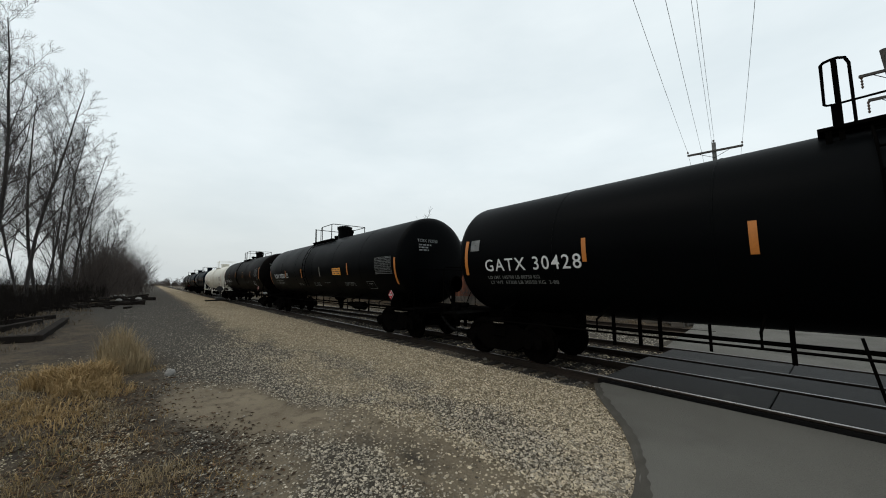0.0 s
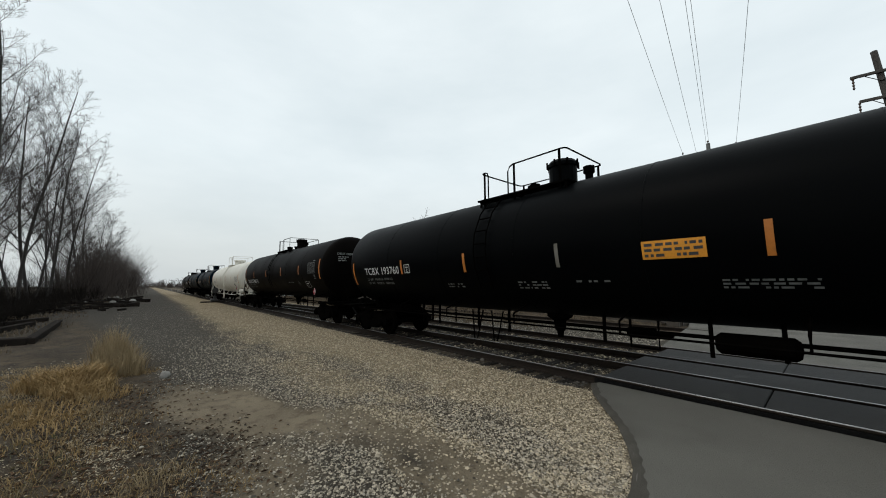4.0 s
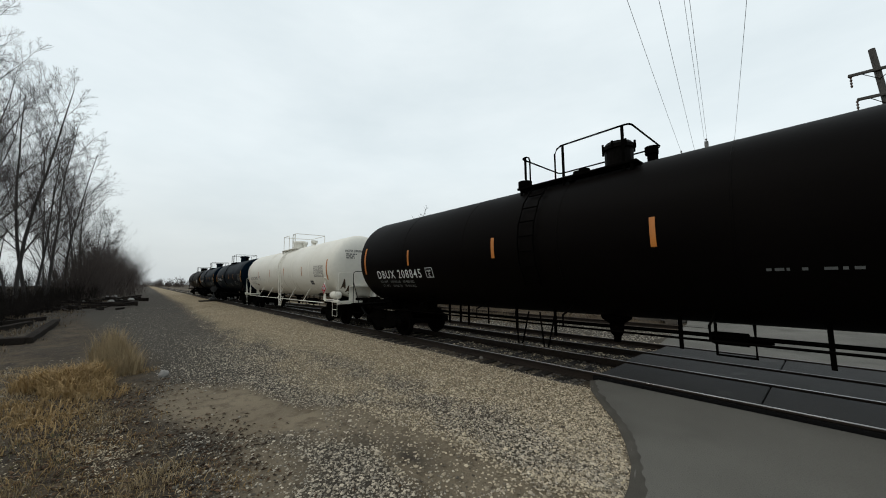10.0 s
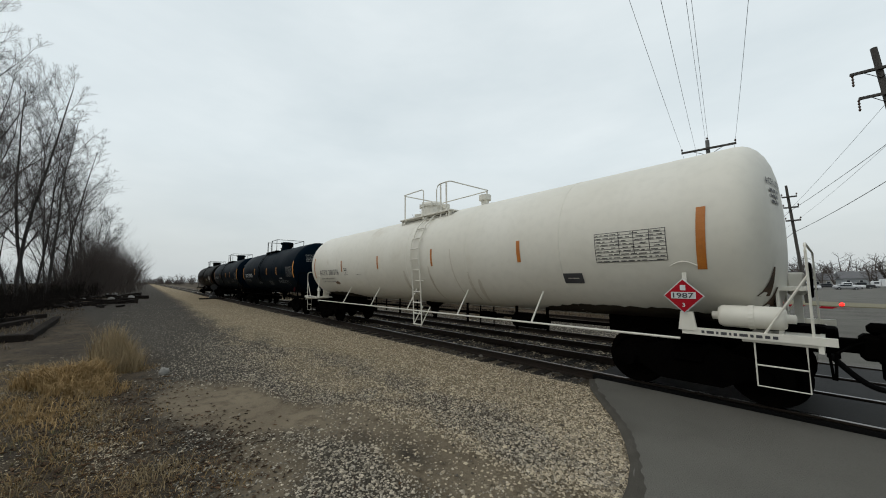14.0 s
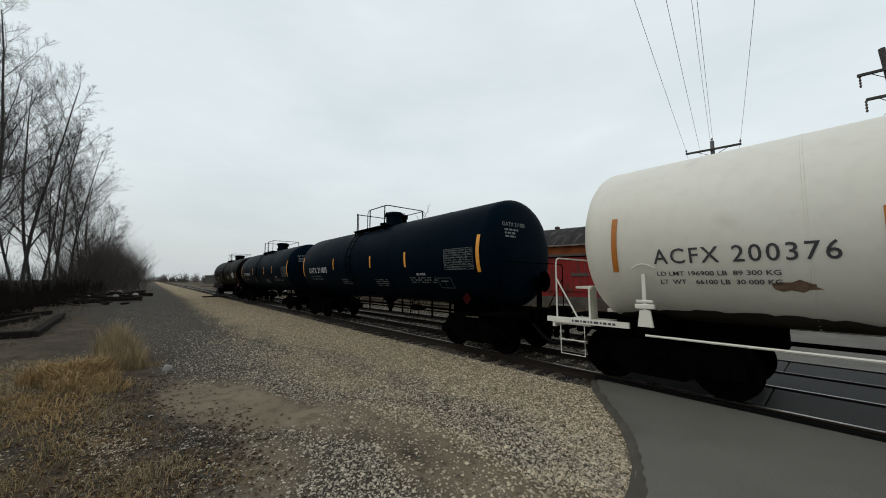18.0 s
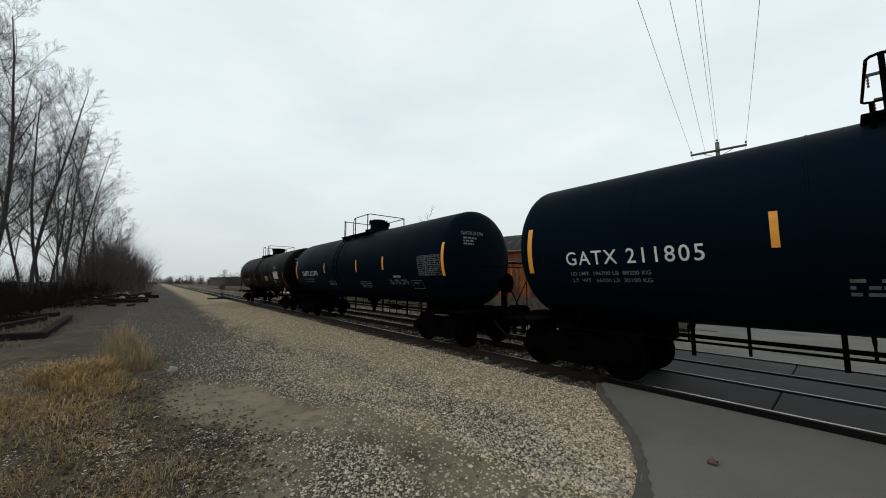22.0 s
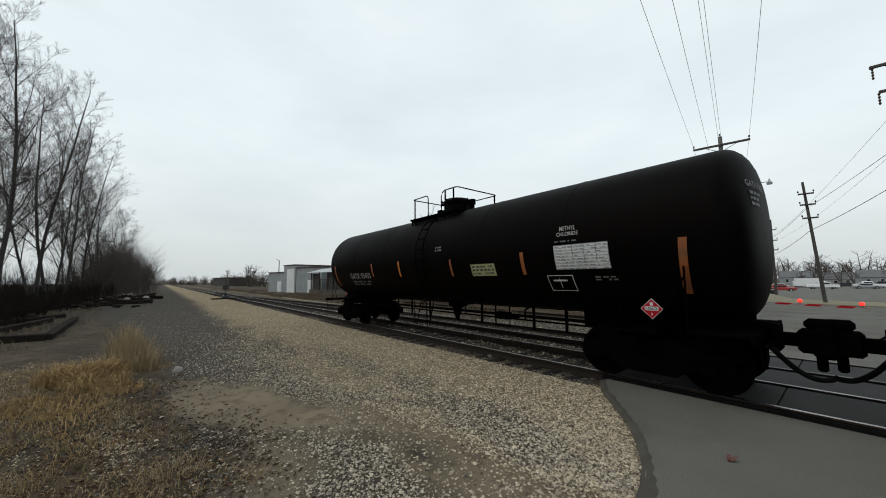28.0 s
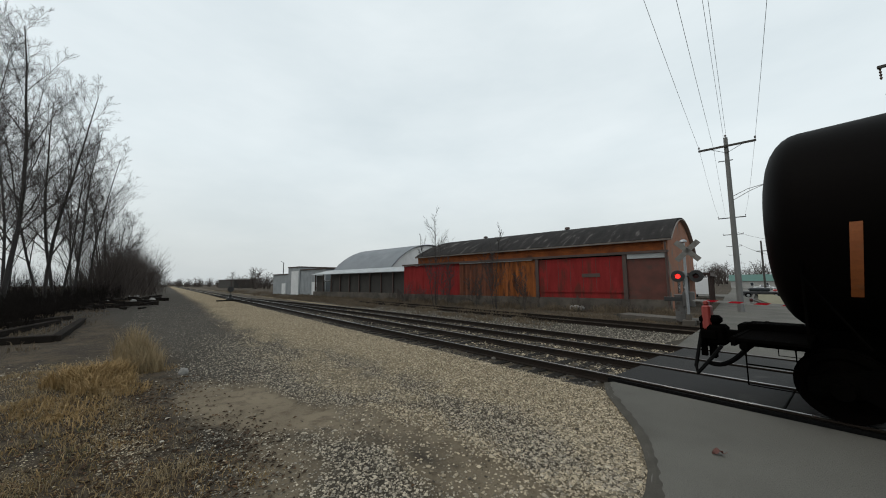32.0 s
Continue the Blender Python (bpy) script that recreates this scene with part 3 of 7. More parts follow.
def lettering(text, u0, u1, z0, z1, material, parent, off=0.012, label="", flat=None, space=1.0):
    """Words in the built-in font, fitted between u0 and u1 and laid on the tank (or, flat, mapped by that function)."""
    cu = bpy.data.curves.new("lettering", "FONT")
    cu.body = text
    cu.resolution_u = 3
    cu.offset = 0.012 if space == 1.0 else 0.006
    cu.space_character = space
    tmp = bpy.data.objects.new("lettering", cu)
    scene.collection.objects.link(tmp)
    bpy.context.view_layer.update()
    me = bpy.data.meshes.new_from_object(tmp.evaluated_get(bpy.context.evaluated_depsgraph_get()))
    bpy.data.objects.remove(tmp)
    bpy.data.curves.remove(cu)
    bm = bmesh.new()
    bm.from_mesh(me)
    bpy.data.meshes.remove(me)
    bmesh.ops.triangulate(bm, faces=bm.faces)
    lo = [min(v.co[k] for v in bm.verts) for k in (0, 1)]
    hi = [max(v.co[k] for v in bm.verts) for k in (0, 1)]
    for v in bm.verts:
        u = u0 + (u1 - u0) * (v.co.x - lo[0]) / (hi[0] - lo[0])
        z = z0 + (z1 - z0) * (v.co.y - lo[1]) / (hi[1] - lo[1])
        v.co = flat(u, z) if flat else skin(u, z, off)
    if z1 - z0 < 0.2:
        return tagged(part("lettering", bm, material, parent, label), kind="stuff")
    # large letters are parts of their own
    left = set(bm.faces)
    while left:
        seed = left.pop()
        island, todo = {seed}, [seed]
        while todo:
            for e in todo.pop().edges:
                for g in e.link_faces:
                    if g not in island:
                        island.add(g)
                        todo.append(g)
        left -= island
        one, seen = bmesh.new(), {}
        for g in island:
            for v in g.verts:
                if v not in seen:
                    seen[v] = one.verts.new(v.co)
            one.faces.new([seen[v] for v in g.verts])
        part("letter", one, material, parent, label)
    bm.free()


def shared(name, bm, material, smooth=False):
    """A mesh to be used again and again."""
    me = bpy.data.meshes.new(name)
    bm.to_mesh(me)
    bm.free()
    if smooth:
        me.polygons.foreach_set("use_smooth", [True] * len(me.polygons))
    me.materials.append(material)
    return me


def put(name, me, parent, m=None):
    ob = new(name, me)
    ob.parent = parent
    if m is not None:
        ob.matrix_basis = m
    return ob


def wheel_mesh():
    prof = [(-0.07, 0.10), (-0.07, 0.13), (-0.035, 0.15), (-0.03, 0.33), (-0.06, 0.37), (-0.065, 0.455), (0.03, 0.46), (0.035, 0.485), (0.065, 0.485), (0.065, 0.38), (0.02, 0.34), (0.025, 0.15), (0.06, 0.13), (0.06, 0.10)]
    bm = lathe(bmesh.new(), prof, 28, "Y")
    for k in range(3):
        a = math.tau * k / 3
        box(bm, -0.03, 0.03, -0.045, -0.025, 0.2, 0.3, Matrix.Rotation(a, 4, "Y"))
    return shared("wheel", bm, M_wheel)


def frame_mesh():
    """A cast side frame in outline, with its two journal ends and the spring window."""
    bm = bmesh.new()
    out = [(-1.20, 0.40), (-1.20, 0.58), (-1.0, 0.66), (-0.62, 0.74), (-0.30, 0.84), (0.30, 0.84), (0.62, 0.74), (1.0, 0.66), (1.20, 0.58), (1.20, 0.40), (0.98, 0.34), (0.72, 0.40), (0.42, 0.22), (-0.42, 0.22), (-0.72, 0.40), (-0.98, 0.34)]
    for y0, y1 in ((-0.09, 0.09),):
        lo = [bm.verts.new((x, y0, z)) for x, z in out]
        hi = [bm.verts.new((x, y1, z)) for x, z in out]
        n = len(out)
        for j in range(n):
            bm.faces.new((lo[j], lo[(j + 1) % n], hi[(j + 1) % n], hi[j]))
        bm.faces.new(lo)
        bm.faces.new(hi)
    for x in (-0.89, 0.89):
        lathe(bm, [(-0.20, 0.02), (-0.20, 0.10), (-0.12, 0.13), (0.0, 0.13)], 12, "Y", (x, 0, 0.46))
    box(bm, -0.26, 0.26, -0.13, -0.09, 0.70, 0.80)
    bmesh.ops.recalc_face_normals(bm, faces=bm.faces)
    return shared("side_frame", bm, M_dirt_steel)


def spring_mesh():
    bm = bmesh.new()
    for x in (-0.15, 0.0, 0.15):
        lathe(bm, [(0.28 + 0.06 * (k // 2), 0.06 if k % 2 else 0.04) for k in range(10)], 10, "Z", (x, -0.03, 0))
    return shared("spring_group", bm, M_dirt_steel)


WHEEL, FRAME, SPRING = wheel_mesh(), frame_mesh(), spring_mesh()
AXLE = shared("wheelset", lathe(bmesh.new(), [(-1.05, 0.05), (-1.05, 0.075), (-0.75, 0.085), (0.75, 0.085), (1.05, 0.075), (1.05, 0.05)], 12, "Y"), M_wheel)
wheelsets = []


def truck(car, u):
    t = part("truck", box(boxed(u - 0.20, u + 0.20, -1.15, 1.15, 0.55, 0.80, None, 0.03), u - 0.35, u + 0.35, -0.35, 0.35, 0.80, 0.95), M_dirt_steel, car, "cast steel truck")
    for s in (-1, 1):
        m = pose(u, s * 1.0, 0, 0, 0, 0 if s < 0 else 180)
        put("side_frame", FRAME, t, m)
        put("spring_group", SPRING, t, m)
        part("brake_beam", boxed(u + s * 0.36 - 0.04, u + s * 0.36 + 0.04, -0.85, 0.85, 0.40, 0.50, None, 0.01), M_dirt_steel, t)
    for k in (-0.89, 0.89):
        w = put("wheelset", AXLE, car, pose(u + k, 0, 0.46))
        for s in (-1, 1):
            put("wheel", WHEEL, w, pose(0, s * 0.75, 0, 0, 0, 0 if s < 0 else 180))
        wheelsets.append((w, u + k))
    return t


def coupler_mesh():
    """Shank, striker, knuckle head with its raised housing, lock pin below and the uncoupling rod."""
    bm = boxed(-0.05, 0.48, -0.09, 0.09, 0.80, 1.0, None, 0.02)
    box(bm, 0.38, 0.66, -0.20, 0.16, 0.72, 1.08, None, 0.05)
    box(bm, 0.54, 0.80, -0.22, 0.0, 0.66, 1.12, None, 0.05)
    box(bm, 0.46, 0.78, -0.16, 0.10, 1.08, 1.24, None, 0.05)
    box(bm, 0.56, 0.68, -0.12, -0.02, 0.46, 0.70, None, 0.03)
    box(bm, 0.06, 0.20, -0.26, 0.26, 0.70, 1.14, None, 0.03)
    tube(bm, [(0.10, -1.30, 0.98), (0.12, -1.30, 0.62), (0.14, -1.22, 0.60), (0.16, -1.15, 0.92), (0.30, -0.30, 0.92), (0.52, -0.08, 1.02)], 0.016, 6)
    return shared("coupler", bm, M_dirt_steel)


COUPLER = coupler_mesh()


def tank_end(car, s, frame_mat, spec):
    """Sill, deck, coupler, hose, steps and rails at one end; s is +1 or -1 along the track."""
    e = spec["ext"][s > 0] - 0.68
    q = lambda a, b: (min(s * a, s * b), max(s * a, s * b))
    tc = spec["trucks"][s > 0]
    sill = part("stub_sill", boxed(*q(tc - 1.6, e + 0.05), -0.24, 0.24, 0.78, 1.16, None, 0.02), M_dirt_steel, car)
    bm = bmesh.new()
    for x in (tc,):
        a = q(x - 0.10, x + 0.10)
        vs = []
        for xx in a:
            ring = [(xx, -0.7, 1.12), (xx, 0.7, 1.12), (xx, 0.8, 1.40), (xx, 0.7, 1.34), (xx, 0.45, 1.22), (xx, 0.0, 1.16), (xx, -0.45, 1.22), (xx, -0.7, 1.34), (xx, -0.8, 1.40)]
            vs.append([bm.verts.new((p[0], p[1], p[2] - 0.10)) for p in ring])
        for j in range(9):
            bm.faces.new((vs[0][j], vs[0][(j + 1) % 9], vs[1][(j + 1) % 9], vs[1][j]))
        bm.faces.new(vs[0])
        bm.faces.new(vs[1])
    box(bm, *q(tc - 0.22, tc + 0.22), -1.30, 1.30, 0.92, 1.00)
    bmesh.ops.recalc_face_normals(bm, faces=bm.faces)
    part("body_bolster", bm, M_dirt_steel, car)
    part("end_deck", box(boxed(*q(e - 0.75, e + 0.02), -1.42, 1.42, 1.00, 1.05, None, 0.008), *q(e - 0.02, e + 0.03), -1.45, 1.45, 0.94, 1.06), frame_mat, car, spec.get("deck_label", ""))
    put("coupler", COUPLER, car, pose(s * (e - 0.04), 0, 0, 0, 0, 0 if s > 0 else 180))
    pts = []
    for k in range(13):
        f = k / 12
        pts.append((s * (e + 0.06 + 0.62 * f), -0.32 * s + 0.25 * s * f, 0.78 - 0.44 * math.sin(math.pi * min(f * 0.62, 1))))
    part("air_hose", tube(bmesh.new(), pts, 0.04, 7), M_rubber, car)
    for y in (-1.40, 1.40):
        part("sill_step", tubes([[(s * (e - 0.62), y, 1.0), (s * (e - 0.62), y, 0.42), (s * (e - 0.12), y, 0.42), (s * (e - 0.12), y, 1.0)], [(s * (e - 0.62), y, 0.70), (s * (e - 0.12), y, 0.70)]], 0.011), frame_mat, car)
    hz = spec.get("rail_top", 2.34)
    x = s * (e - spec.get("hoop_in", 0.05))
    bars_ = [[(x, -1.40, 1.0), (x, -1.40, hz - 0.10), (x, -1.37, hz - 0.03), (x, -1.30, hz), (x, 1.30, hz), (x, 1.37, hz - 0.03), (x, 1.40, hz - 0.10), (x, 1.40, 1.0)]]
    bars_ += [[(x, y, hz - 0.42), (x - s * 0.5, y, 1.05)] for y in (-1.40, 1.40)]
    part("end_handrail", tubes(bars_, 0.016), frame_mat, car)
    if s > 0:
        st = part("brake_stand", box(boxed(*q(e - 0.30, e - 0.20), 0.42, 0.54, 1.05, 1.78), *q(e - 0.36, e - 0.14), 0.34, 0.62, 1.60, 1.98, None, 0.03), frame_mat, car)
        bm = lathe(bmesh.new(), [(0.0, 0.25), (-0.02, 0.275), (0.0, 0.30), (0.02, 0.275), (0.0, 0.25)], 24, "X", (s * (e - 0.08), 0.48, 1.85))
        for k in range(5):
            a = math.tau * k / 5
            tube(bm, [(s * (e - 0.10), 0.48, 1.85), (s * (e - 0.08), 0.48 + 0.275 * math.cos(a), 1.85 + 0.275 * math.sin(a))], 0.012, 5)
        part("brake_wheel", bm, M_dirt_steel, st, "black hand brake wheel")


def tank_car(spec):
    global R, ZC
    R, ZC = spec.get("size", (1.52, 2.642))
    a, b = spec["span"]
    L = b - a
    paint, fmat = spec["paint"], spec["frame"]
    car = tagged(new("tank_car"), spec["label"], "tank car", "tank cars of the train")
    spec["ext"] = spec.get("ext", (L / 2, L / 2))
    g0, g1 = spec["gaps"]
    lo, hi = -spec["ext"][0] + g0, spec["ext"][1] - g1
    prof = []
    hd = 0.46
    for k in range(9):
        f = math.radians(90 * (k / 8))
        prof.append((-hd * math.sin(f), max(R * math.cos(f) ** 0.52 if k < 8 else 0.03, 0.03)))
    prof = sorted(prof)
    seams = [lo + hd + (hi - lo - 2 * hd) * k / 6 for k in range(7)]
    allp = [(lo + hd + x, r) for x, r in prof[:-1]] + [(x, R) for x in seams] + [(hi - hd - x, r) for x, r in prof[:-1]][::-1]
    tank = part("tank", lathe(bmesh.new(), allp, 56, "X", (0, 0, ZC)), paint, car, spec.get("tank_label", ""), True)
    for x in seams[1:-1]:
        part("weld_seam", lathe(bmesh.new(), [(x - 0.02, R - 0.004), (x - 0.012, R + 0.006), (x + 0.012, R + 0.006), (x + 0.02, R - 0.004)], 48, "X", (0, 0, ZC)), paint, tank)
    for s in (-1, 1):
        tank_end(car, s, fmat, spec)
        truck(car, s * spec["trucks"][s > 0])
    # manway, top platform and its rails
    mu = spec.get("manway", 0.5)
    top = ZC + R
    mr, mh = spec.get("man", (0.34, 0.66))
    man = part("manway", lathe(bmesh.new(), [(top - 0.12, mr - 0.04), (top - 0.12, mr), (top + mh - 0.18, mr), (top + mh - 0.18, mr + 0.04), (top + mh - 0.1, mr + 0.04), (top + mh - 0.02, mr - 0.03), (top + mh, 0.05)], 20, "Z", (mu, 0, 0)), spec.get("top_paint", paint), car, spec.get("man_label", ""))
    bolt = shared("cover_bolt", lathe(bmesh.new(), [(-0.17, 0.01), (-0.17, 0.025), (0.0, 0.025), (0.0, 0.01)], 6, "Z"), fmat)
    for k in range(8):
        an = math.tau * k / 8
        put("cover_bolt", bolt, man, pose(mu + (mr + 0.05) * math.cos(an), (mr + 0.05) * math.sin(an), top + mh - 0.04))
    for k, (vu, vy) in enumerate(((mu - 0.75, -0.12), (mu - 1.05, 0.2), (mu + 0.62, 0.1))):
        h = 0.22 + 0.09 * k
        part("valve", lathe(bmesh.new(), [(top - 0.1, 0.02), (top - 0.1, 0.09), (top + h * 0.6, 0.09), (top + h * 0.6, 0.13), (top + h, 0.13), (top + h, 0.02)], 12, "Z", (vu, vy, 0)), spec.get("top_paint", fmat), car)
    rv = spec.get("relief", mu - 2.5)
    if rv is not None:
        part("relief_valve", lathe(bmesh.new(), [(top - 0.08, 0.02), (top - 0.08, 0.12), (top + 0.16, 0.12), (top + 0.18, 0.19), (top + 0.34, 0.19), (top + 0.36, 0.05)], 14, "Z", (rv, 0, 0)), spec.get("top_paint", fmat), car)
    # walkway round the manway and its rail, open where the ladder comes up
    p0, p1, ga, gb, h = spec["rail"]
    plank = shared("platform_plank", boxed(p0 - 0.1, p1 + 0.1, -0.09, 0.09, -0.03, 0.02, None, 0.006), fmat)
    deck = part("top_platform", boxed((p0 + p1) / 2 - 0.04, (p0 + p1) / 2 + 0.04, -0.95, 0.95, top - 0.24, top - 0.16), fmat, car)
    for y in (-0.88, -0.66, 0.66, 0.88):
        put("platform_plank", plank, deck, pose(0, y, top - 0.13))
    for u in (p0, p1):
        part("platform_bracket", tubes([[(u, -0.95, top - 0.18), (u, 0.95, top - 0.18)], [(u, -0.92, top - 0.18), (u, -0.92, top - 0.36)], [(u, 0.92, top - 0.18), (u, 0.92, top - 0.36)]], 0.035), fmat, deck)
    yn, yf, c, zb = -0.90, 0.95, 0.10, top - 0.16
    lines = [[(ga, yn, zb), (ga, yn, h - 0.12), (ga - 0.03, yn, h - 0.03), (ga - 0.10, yn, h), (p0 + c, yn, h), (p0 + 0.03, yn + 0.03, h), (p0, yn + c, h), (p0, yf - c, h), (p0 + 0.03, yf - 0.03, h), (p0 + c, yf, h), (p1 - c, yf, h), (p1 - 0.03, yf - 0.03, h), (p1, yf - c, h), (p1, yn + c, h), (p1 - 0.03, yn + 0.03, h), (p1 - c, yn, h), (gb + 0.16, yn, h), (gb + 0.06, yn, h - 0.05), (gb, yn, h - 0.16), (gb, yn, zb)]]
    part("platform_railing", tubes(lines, 0.019), fmat, car)
    for u, y in ((p0 + 0.12, yn), (gb + 0.2, yn), (p1 - 0.15, yn), (p0 + 0.1, yf), (p1 - 0.1, yf)):
        part("railing_post", boxed(u - 0.028, u + 0.028, y - 0.01, y + 0.01, zb - 0.15, h), fmat, car)
    # ladder and its stiles, bent over the tank's side
    lu = spec.get("ladder", -1.6)
    lines = []
    for x in (lu - 0.2, lu + 0.2):
        foot = [(x, -1.5, 1.6), (x, -1.46, 0.55)] if spec.get("ladder_feet") else [tuple(skin(x, ZC - 0.9, 0.09))]
        lines.append([(x, -0.8, top - 0.1)] + [tuple(skin(x, z, 0.09)) for z in (ZC + 1.2, ZC + 0.9, ZC + 0.4, ZC, ZC - 0.4)] + foot)
    for k in range(11):
        z = 0.55 + 0.33 * k
        if z < 1.75 and not spec.get("ladder_feet"):
            continue
        yy = -1.48 if z < 1.8 and spec.get("ladder_feet") else skin(0, z, 0.09).y
        lines.append([(lu - 0.2, yy, z), (lu + 0.2, yy, z)])
    part("side_ladder", tubes(lines, spec.get("rung", 0.017)), fmat, car)
    lines = []
    if spec.get("ladder_feet"):
        lines += [[(lu - 0.2, -1.46, 0.55), (lu + 0.25, -1.46, 1.1)], [(lu + 0.15, -1.46, 0.5), (lu + 0.6, -1.46, 1.1)]]
        part("ladder_brace", tubes(lines, 0.016), fmat, car)
    else:
        for d in (-0.34, 0.30):
            part("ladder_stirrup", tubes([[(lu + d - 0.16, -1.40, 1.22), (lu + d - 0.04, -1.47, 0.52), (lu + d + 0.06, -1.47, 0.52), (lu + d + 0.20, -1.40, 1.22)]], 0.018), fmat, car)
    # long side handrails on brackets
    for y in (-1.46, 1.46):
        t0, t1 = spec["trucks"]
        z = spec.get("side_rail", 0.98)
        lines = [[(-t0, y, z), (t1, y, z)]]
        n = 7
        for k in range(n):
            u = -t0 + 0.4 + (t0 + t1 - 0.8) * k / (n - 1)
            if spec.get("brackets") and abs(u) > 5.5:
                continue
            lines.append([(u, y, z), (u + 0.12, y * 0.78, 1.62)] if spec.get("brackets") else [(u, y, z), (u, y, z + 0.22), (u, y * 0.6, 1.4)])
        part("side_handrail", tubes(lines, 0.02), fmat, car)
    # belly: outlet, brake rigging
    bm = lathe(bmesh.new(), [(0.56, 0.03), (0.56, 0.07), (0.68, 0.08), (0.74, 0.13), (0.95, 0.15), (1.05, 0.30), (1.20, 0.32), (1.3, 0.05)], 14, "Z", (spec.get("outlet", 0.2), 0, 0))
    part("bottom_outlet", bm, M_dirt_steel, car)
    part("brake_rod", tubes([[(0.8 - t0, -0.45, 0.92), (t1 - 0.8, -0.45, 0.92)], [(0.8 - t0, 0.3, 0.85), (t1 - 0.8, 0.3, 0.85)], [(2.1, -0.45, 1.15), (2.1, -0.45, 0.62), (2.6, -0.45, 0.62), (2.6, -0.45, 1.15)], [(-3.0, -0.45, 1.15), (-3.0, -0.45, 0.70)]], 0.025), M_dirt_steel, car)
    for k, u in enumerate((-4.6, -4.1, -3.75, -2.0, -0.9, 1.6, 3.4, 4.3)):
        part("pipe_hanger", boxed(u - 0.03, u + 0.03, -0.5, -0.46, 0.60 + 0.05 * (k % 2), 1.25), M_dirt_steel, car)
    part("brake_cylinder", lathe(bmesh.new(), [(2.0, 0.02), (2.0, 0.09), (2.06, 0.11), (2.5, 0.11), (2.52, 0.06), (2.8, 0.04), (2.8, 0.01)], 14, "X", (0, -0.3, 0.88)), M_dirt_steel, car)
    res = spec.get("reservoir", 4.0)
    if L > 19.3:
        part("air_reservoir", lathe(bmesh.new(), [(res - 0.5, 0.02), (res - 0.48, 0.12), (res - 0.42, 0.17), (res + 0.42, 0.17), (res + 0.48, 0.12), (res + 0.5, 0.02)], 14, "X", (0, -0.75, 0.90)), M_dirt_steel, car)
    # markings
    for u, z0, z1, w, m, *lean in spec["tape"]:
        part("reflective_tape", patch(bmesh.new(), u - 0.4 * w, u + 0.4 * w, z0, z1, 0.008, 8, lean[0] if lean else 0), m, tank)
    for t, u0, u1, z0, z1, m in spec["words"]:
        lettering(t, u0, u1, z0, z1, m, tank, space=spec.get("space", 1.18) if z1 - z0 > 0.2 else 1.0)
    for k, (u0, u1, z0, z1, n, m) in enumerate(spec["small"]):
        tagged(part("small_lettering", bars(bmesh.new(), u0, u1, z0, z1, n, k + 3), m, tank), kind="stuff")
    for u0, u1, z0, z1, ground_m, line_m in spec["panels"]:
        pn = part("data_panel", patch(bmesh.new(), u0, u1, z0, z1, 0.006), ground_m, tank)
        bm = outline(bmesh.new(), u0, u1, z0, z1, 0.009, 0.010)
        n = max(2, round((z1 - z0) / 0.062))
        for k in range(1, n):
            patch(bm, u0, u1, z0 + (z1 - z0) * k / n - 0.004, z0 + (z1 - z0) * k / n + 0.004, 0.010, 1)
        for f in (0.37, 0.58, 0.79):
            patch(bm, u0 + (u1 - u0) * f - 0.005, u0 + (u1 - u0) * f + 0.005, z0 + (z1 - z0) * 0.25, z1, 0.010, 6)
        tagged(part("panel_rules", bm, line_m, pn), kind="stuff")
        tagged(part("small_lettering", bars(bmesh.new(), u0 + 0.03, u1 - 0.03, z0, z1, n, 9, 0.012, 0.22), line_m, pn), kind="stuff")
    for u0, u1, z0, z1, w, m in spec["boxes"]:
        part("stencil_box", outline(bmesh.new(), u0, u1, z0, z1, w), m, tank)
        bm = bmesh.new()
        patch(bm, u0 + (u1 - u0) * 0.2, u0 + (u1 - u0) * 0.75, z0 + (z1 - z0) * 0.62, z0 + (z1 - z0) * 0.72, 0.008, 1)
        patch(bm, u0 + (u1 - u0) * 0.45, u0 + (u1 - u0) * 0.47, z0 + (z1 - z0) * 0.2, z0 + (z1 - z0) * 0.8, 0.008, 1)
        tagged(part("small_lettering", bm, m, tank), kind="stuff")
    for t, u, z, h, y, dim in spec["placards"]:
        placard(car, t, u, z, h, y, dim)
    for fn in spec.get("extra", ()):
        fn(car, tank, spec)
    # end lettering on the heads
    for s in (-1, 1):
        def on_head(u, z, s=s):
            r2 = min(math.hypot(u, z - ZC) / R, 0.98)
            return Vector(((hi if s > 0 else lo) + s * (hd * (1 - r2 ** 3.85) ** 0.5 - hd + 0.012), s * u, z))
        ink = spec.get("end_ink", M_letter_end)
        lettering(spec["words"][0][0], -0.95, -0.1, 3.30, 3.41, ink, tank, flat=on_head)
        for k, (z0, z1, w) in enumerate(((3.18, 3.23, 0.5), (3.09, 3.14, 0.4), (3.0, 3.05, 0.42))):
            bm = bmesh.new()
            r = random.Random(k)
            u = -0.9
            while u < -0.9 + w:
                ww = r.uniform(0.04, 0.14)
                bm.faces.new([bm.verts.new(on_head(p, q)) for p, q in ((u, z0), (u + ww, z0), (u + ww, z1), (u, z1))])
                u += ww + 0.04
            tagged(part("end_lettering", bm, ink, tank), kind="stuff")
    return car


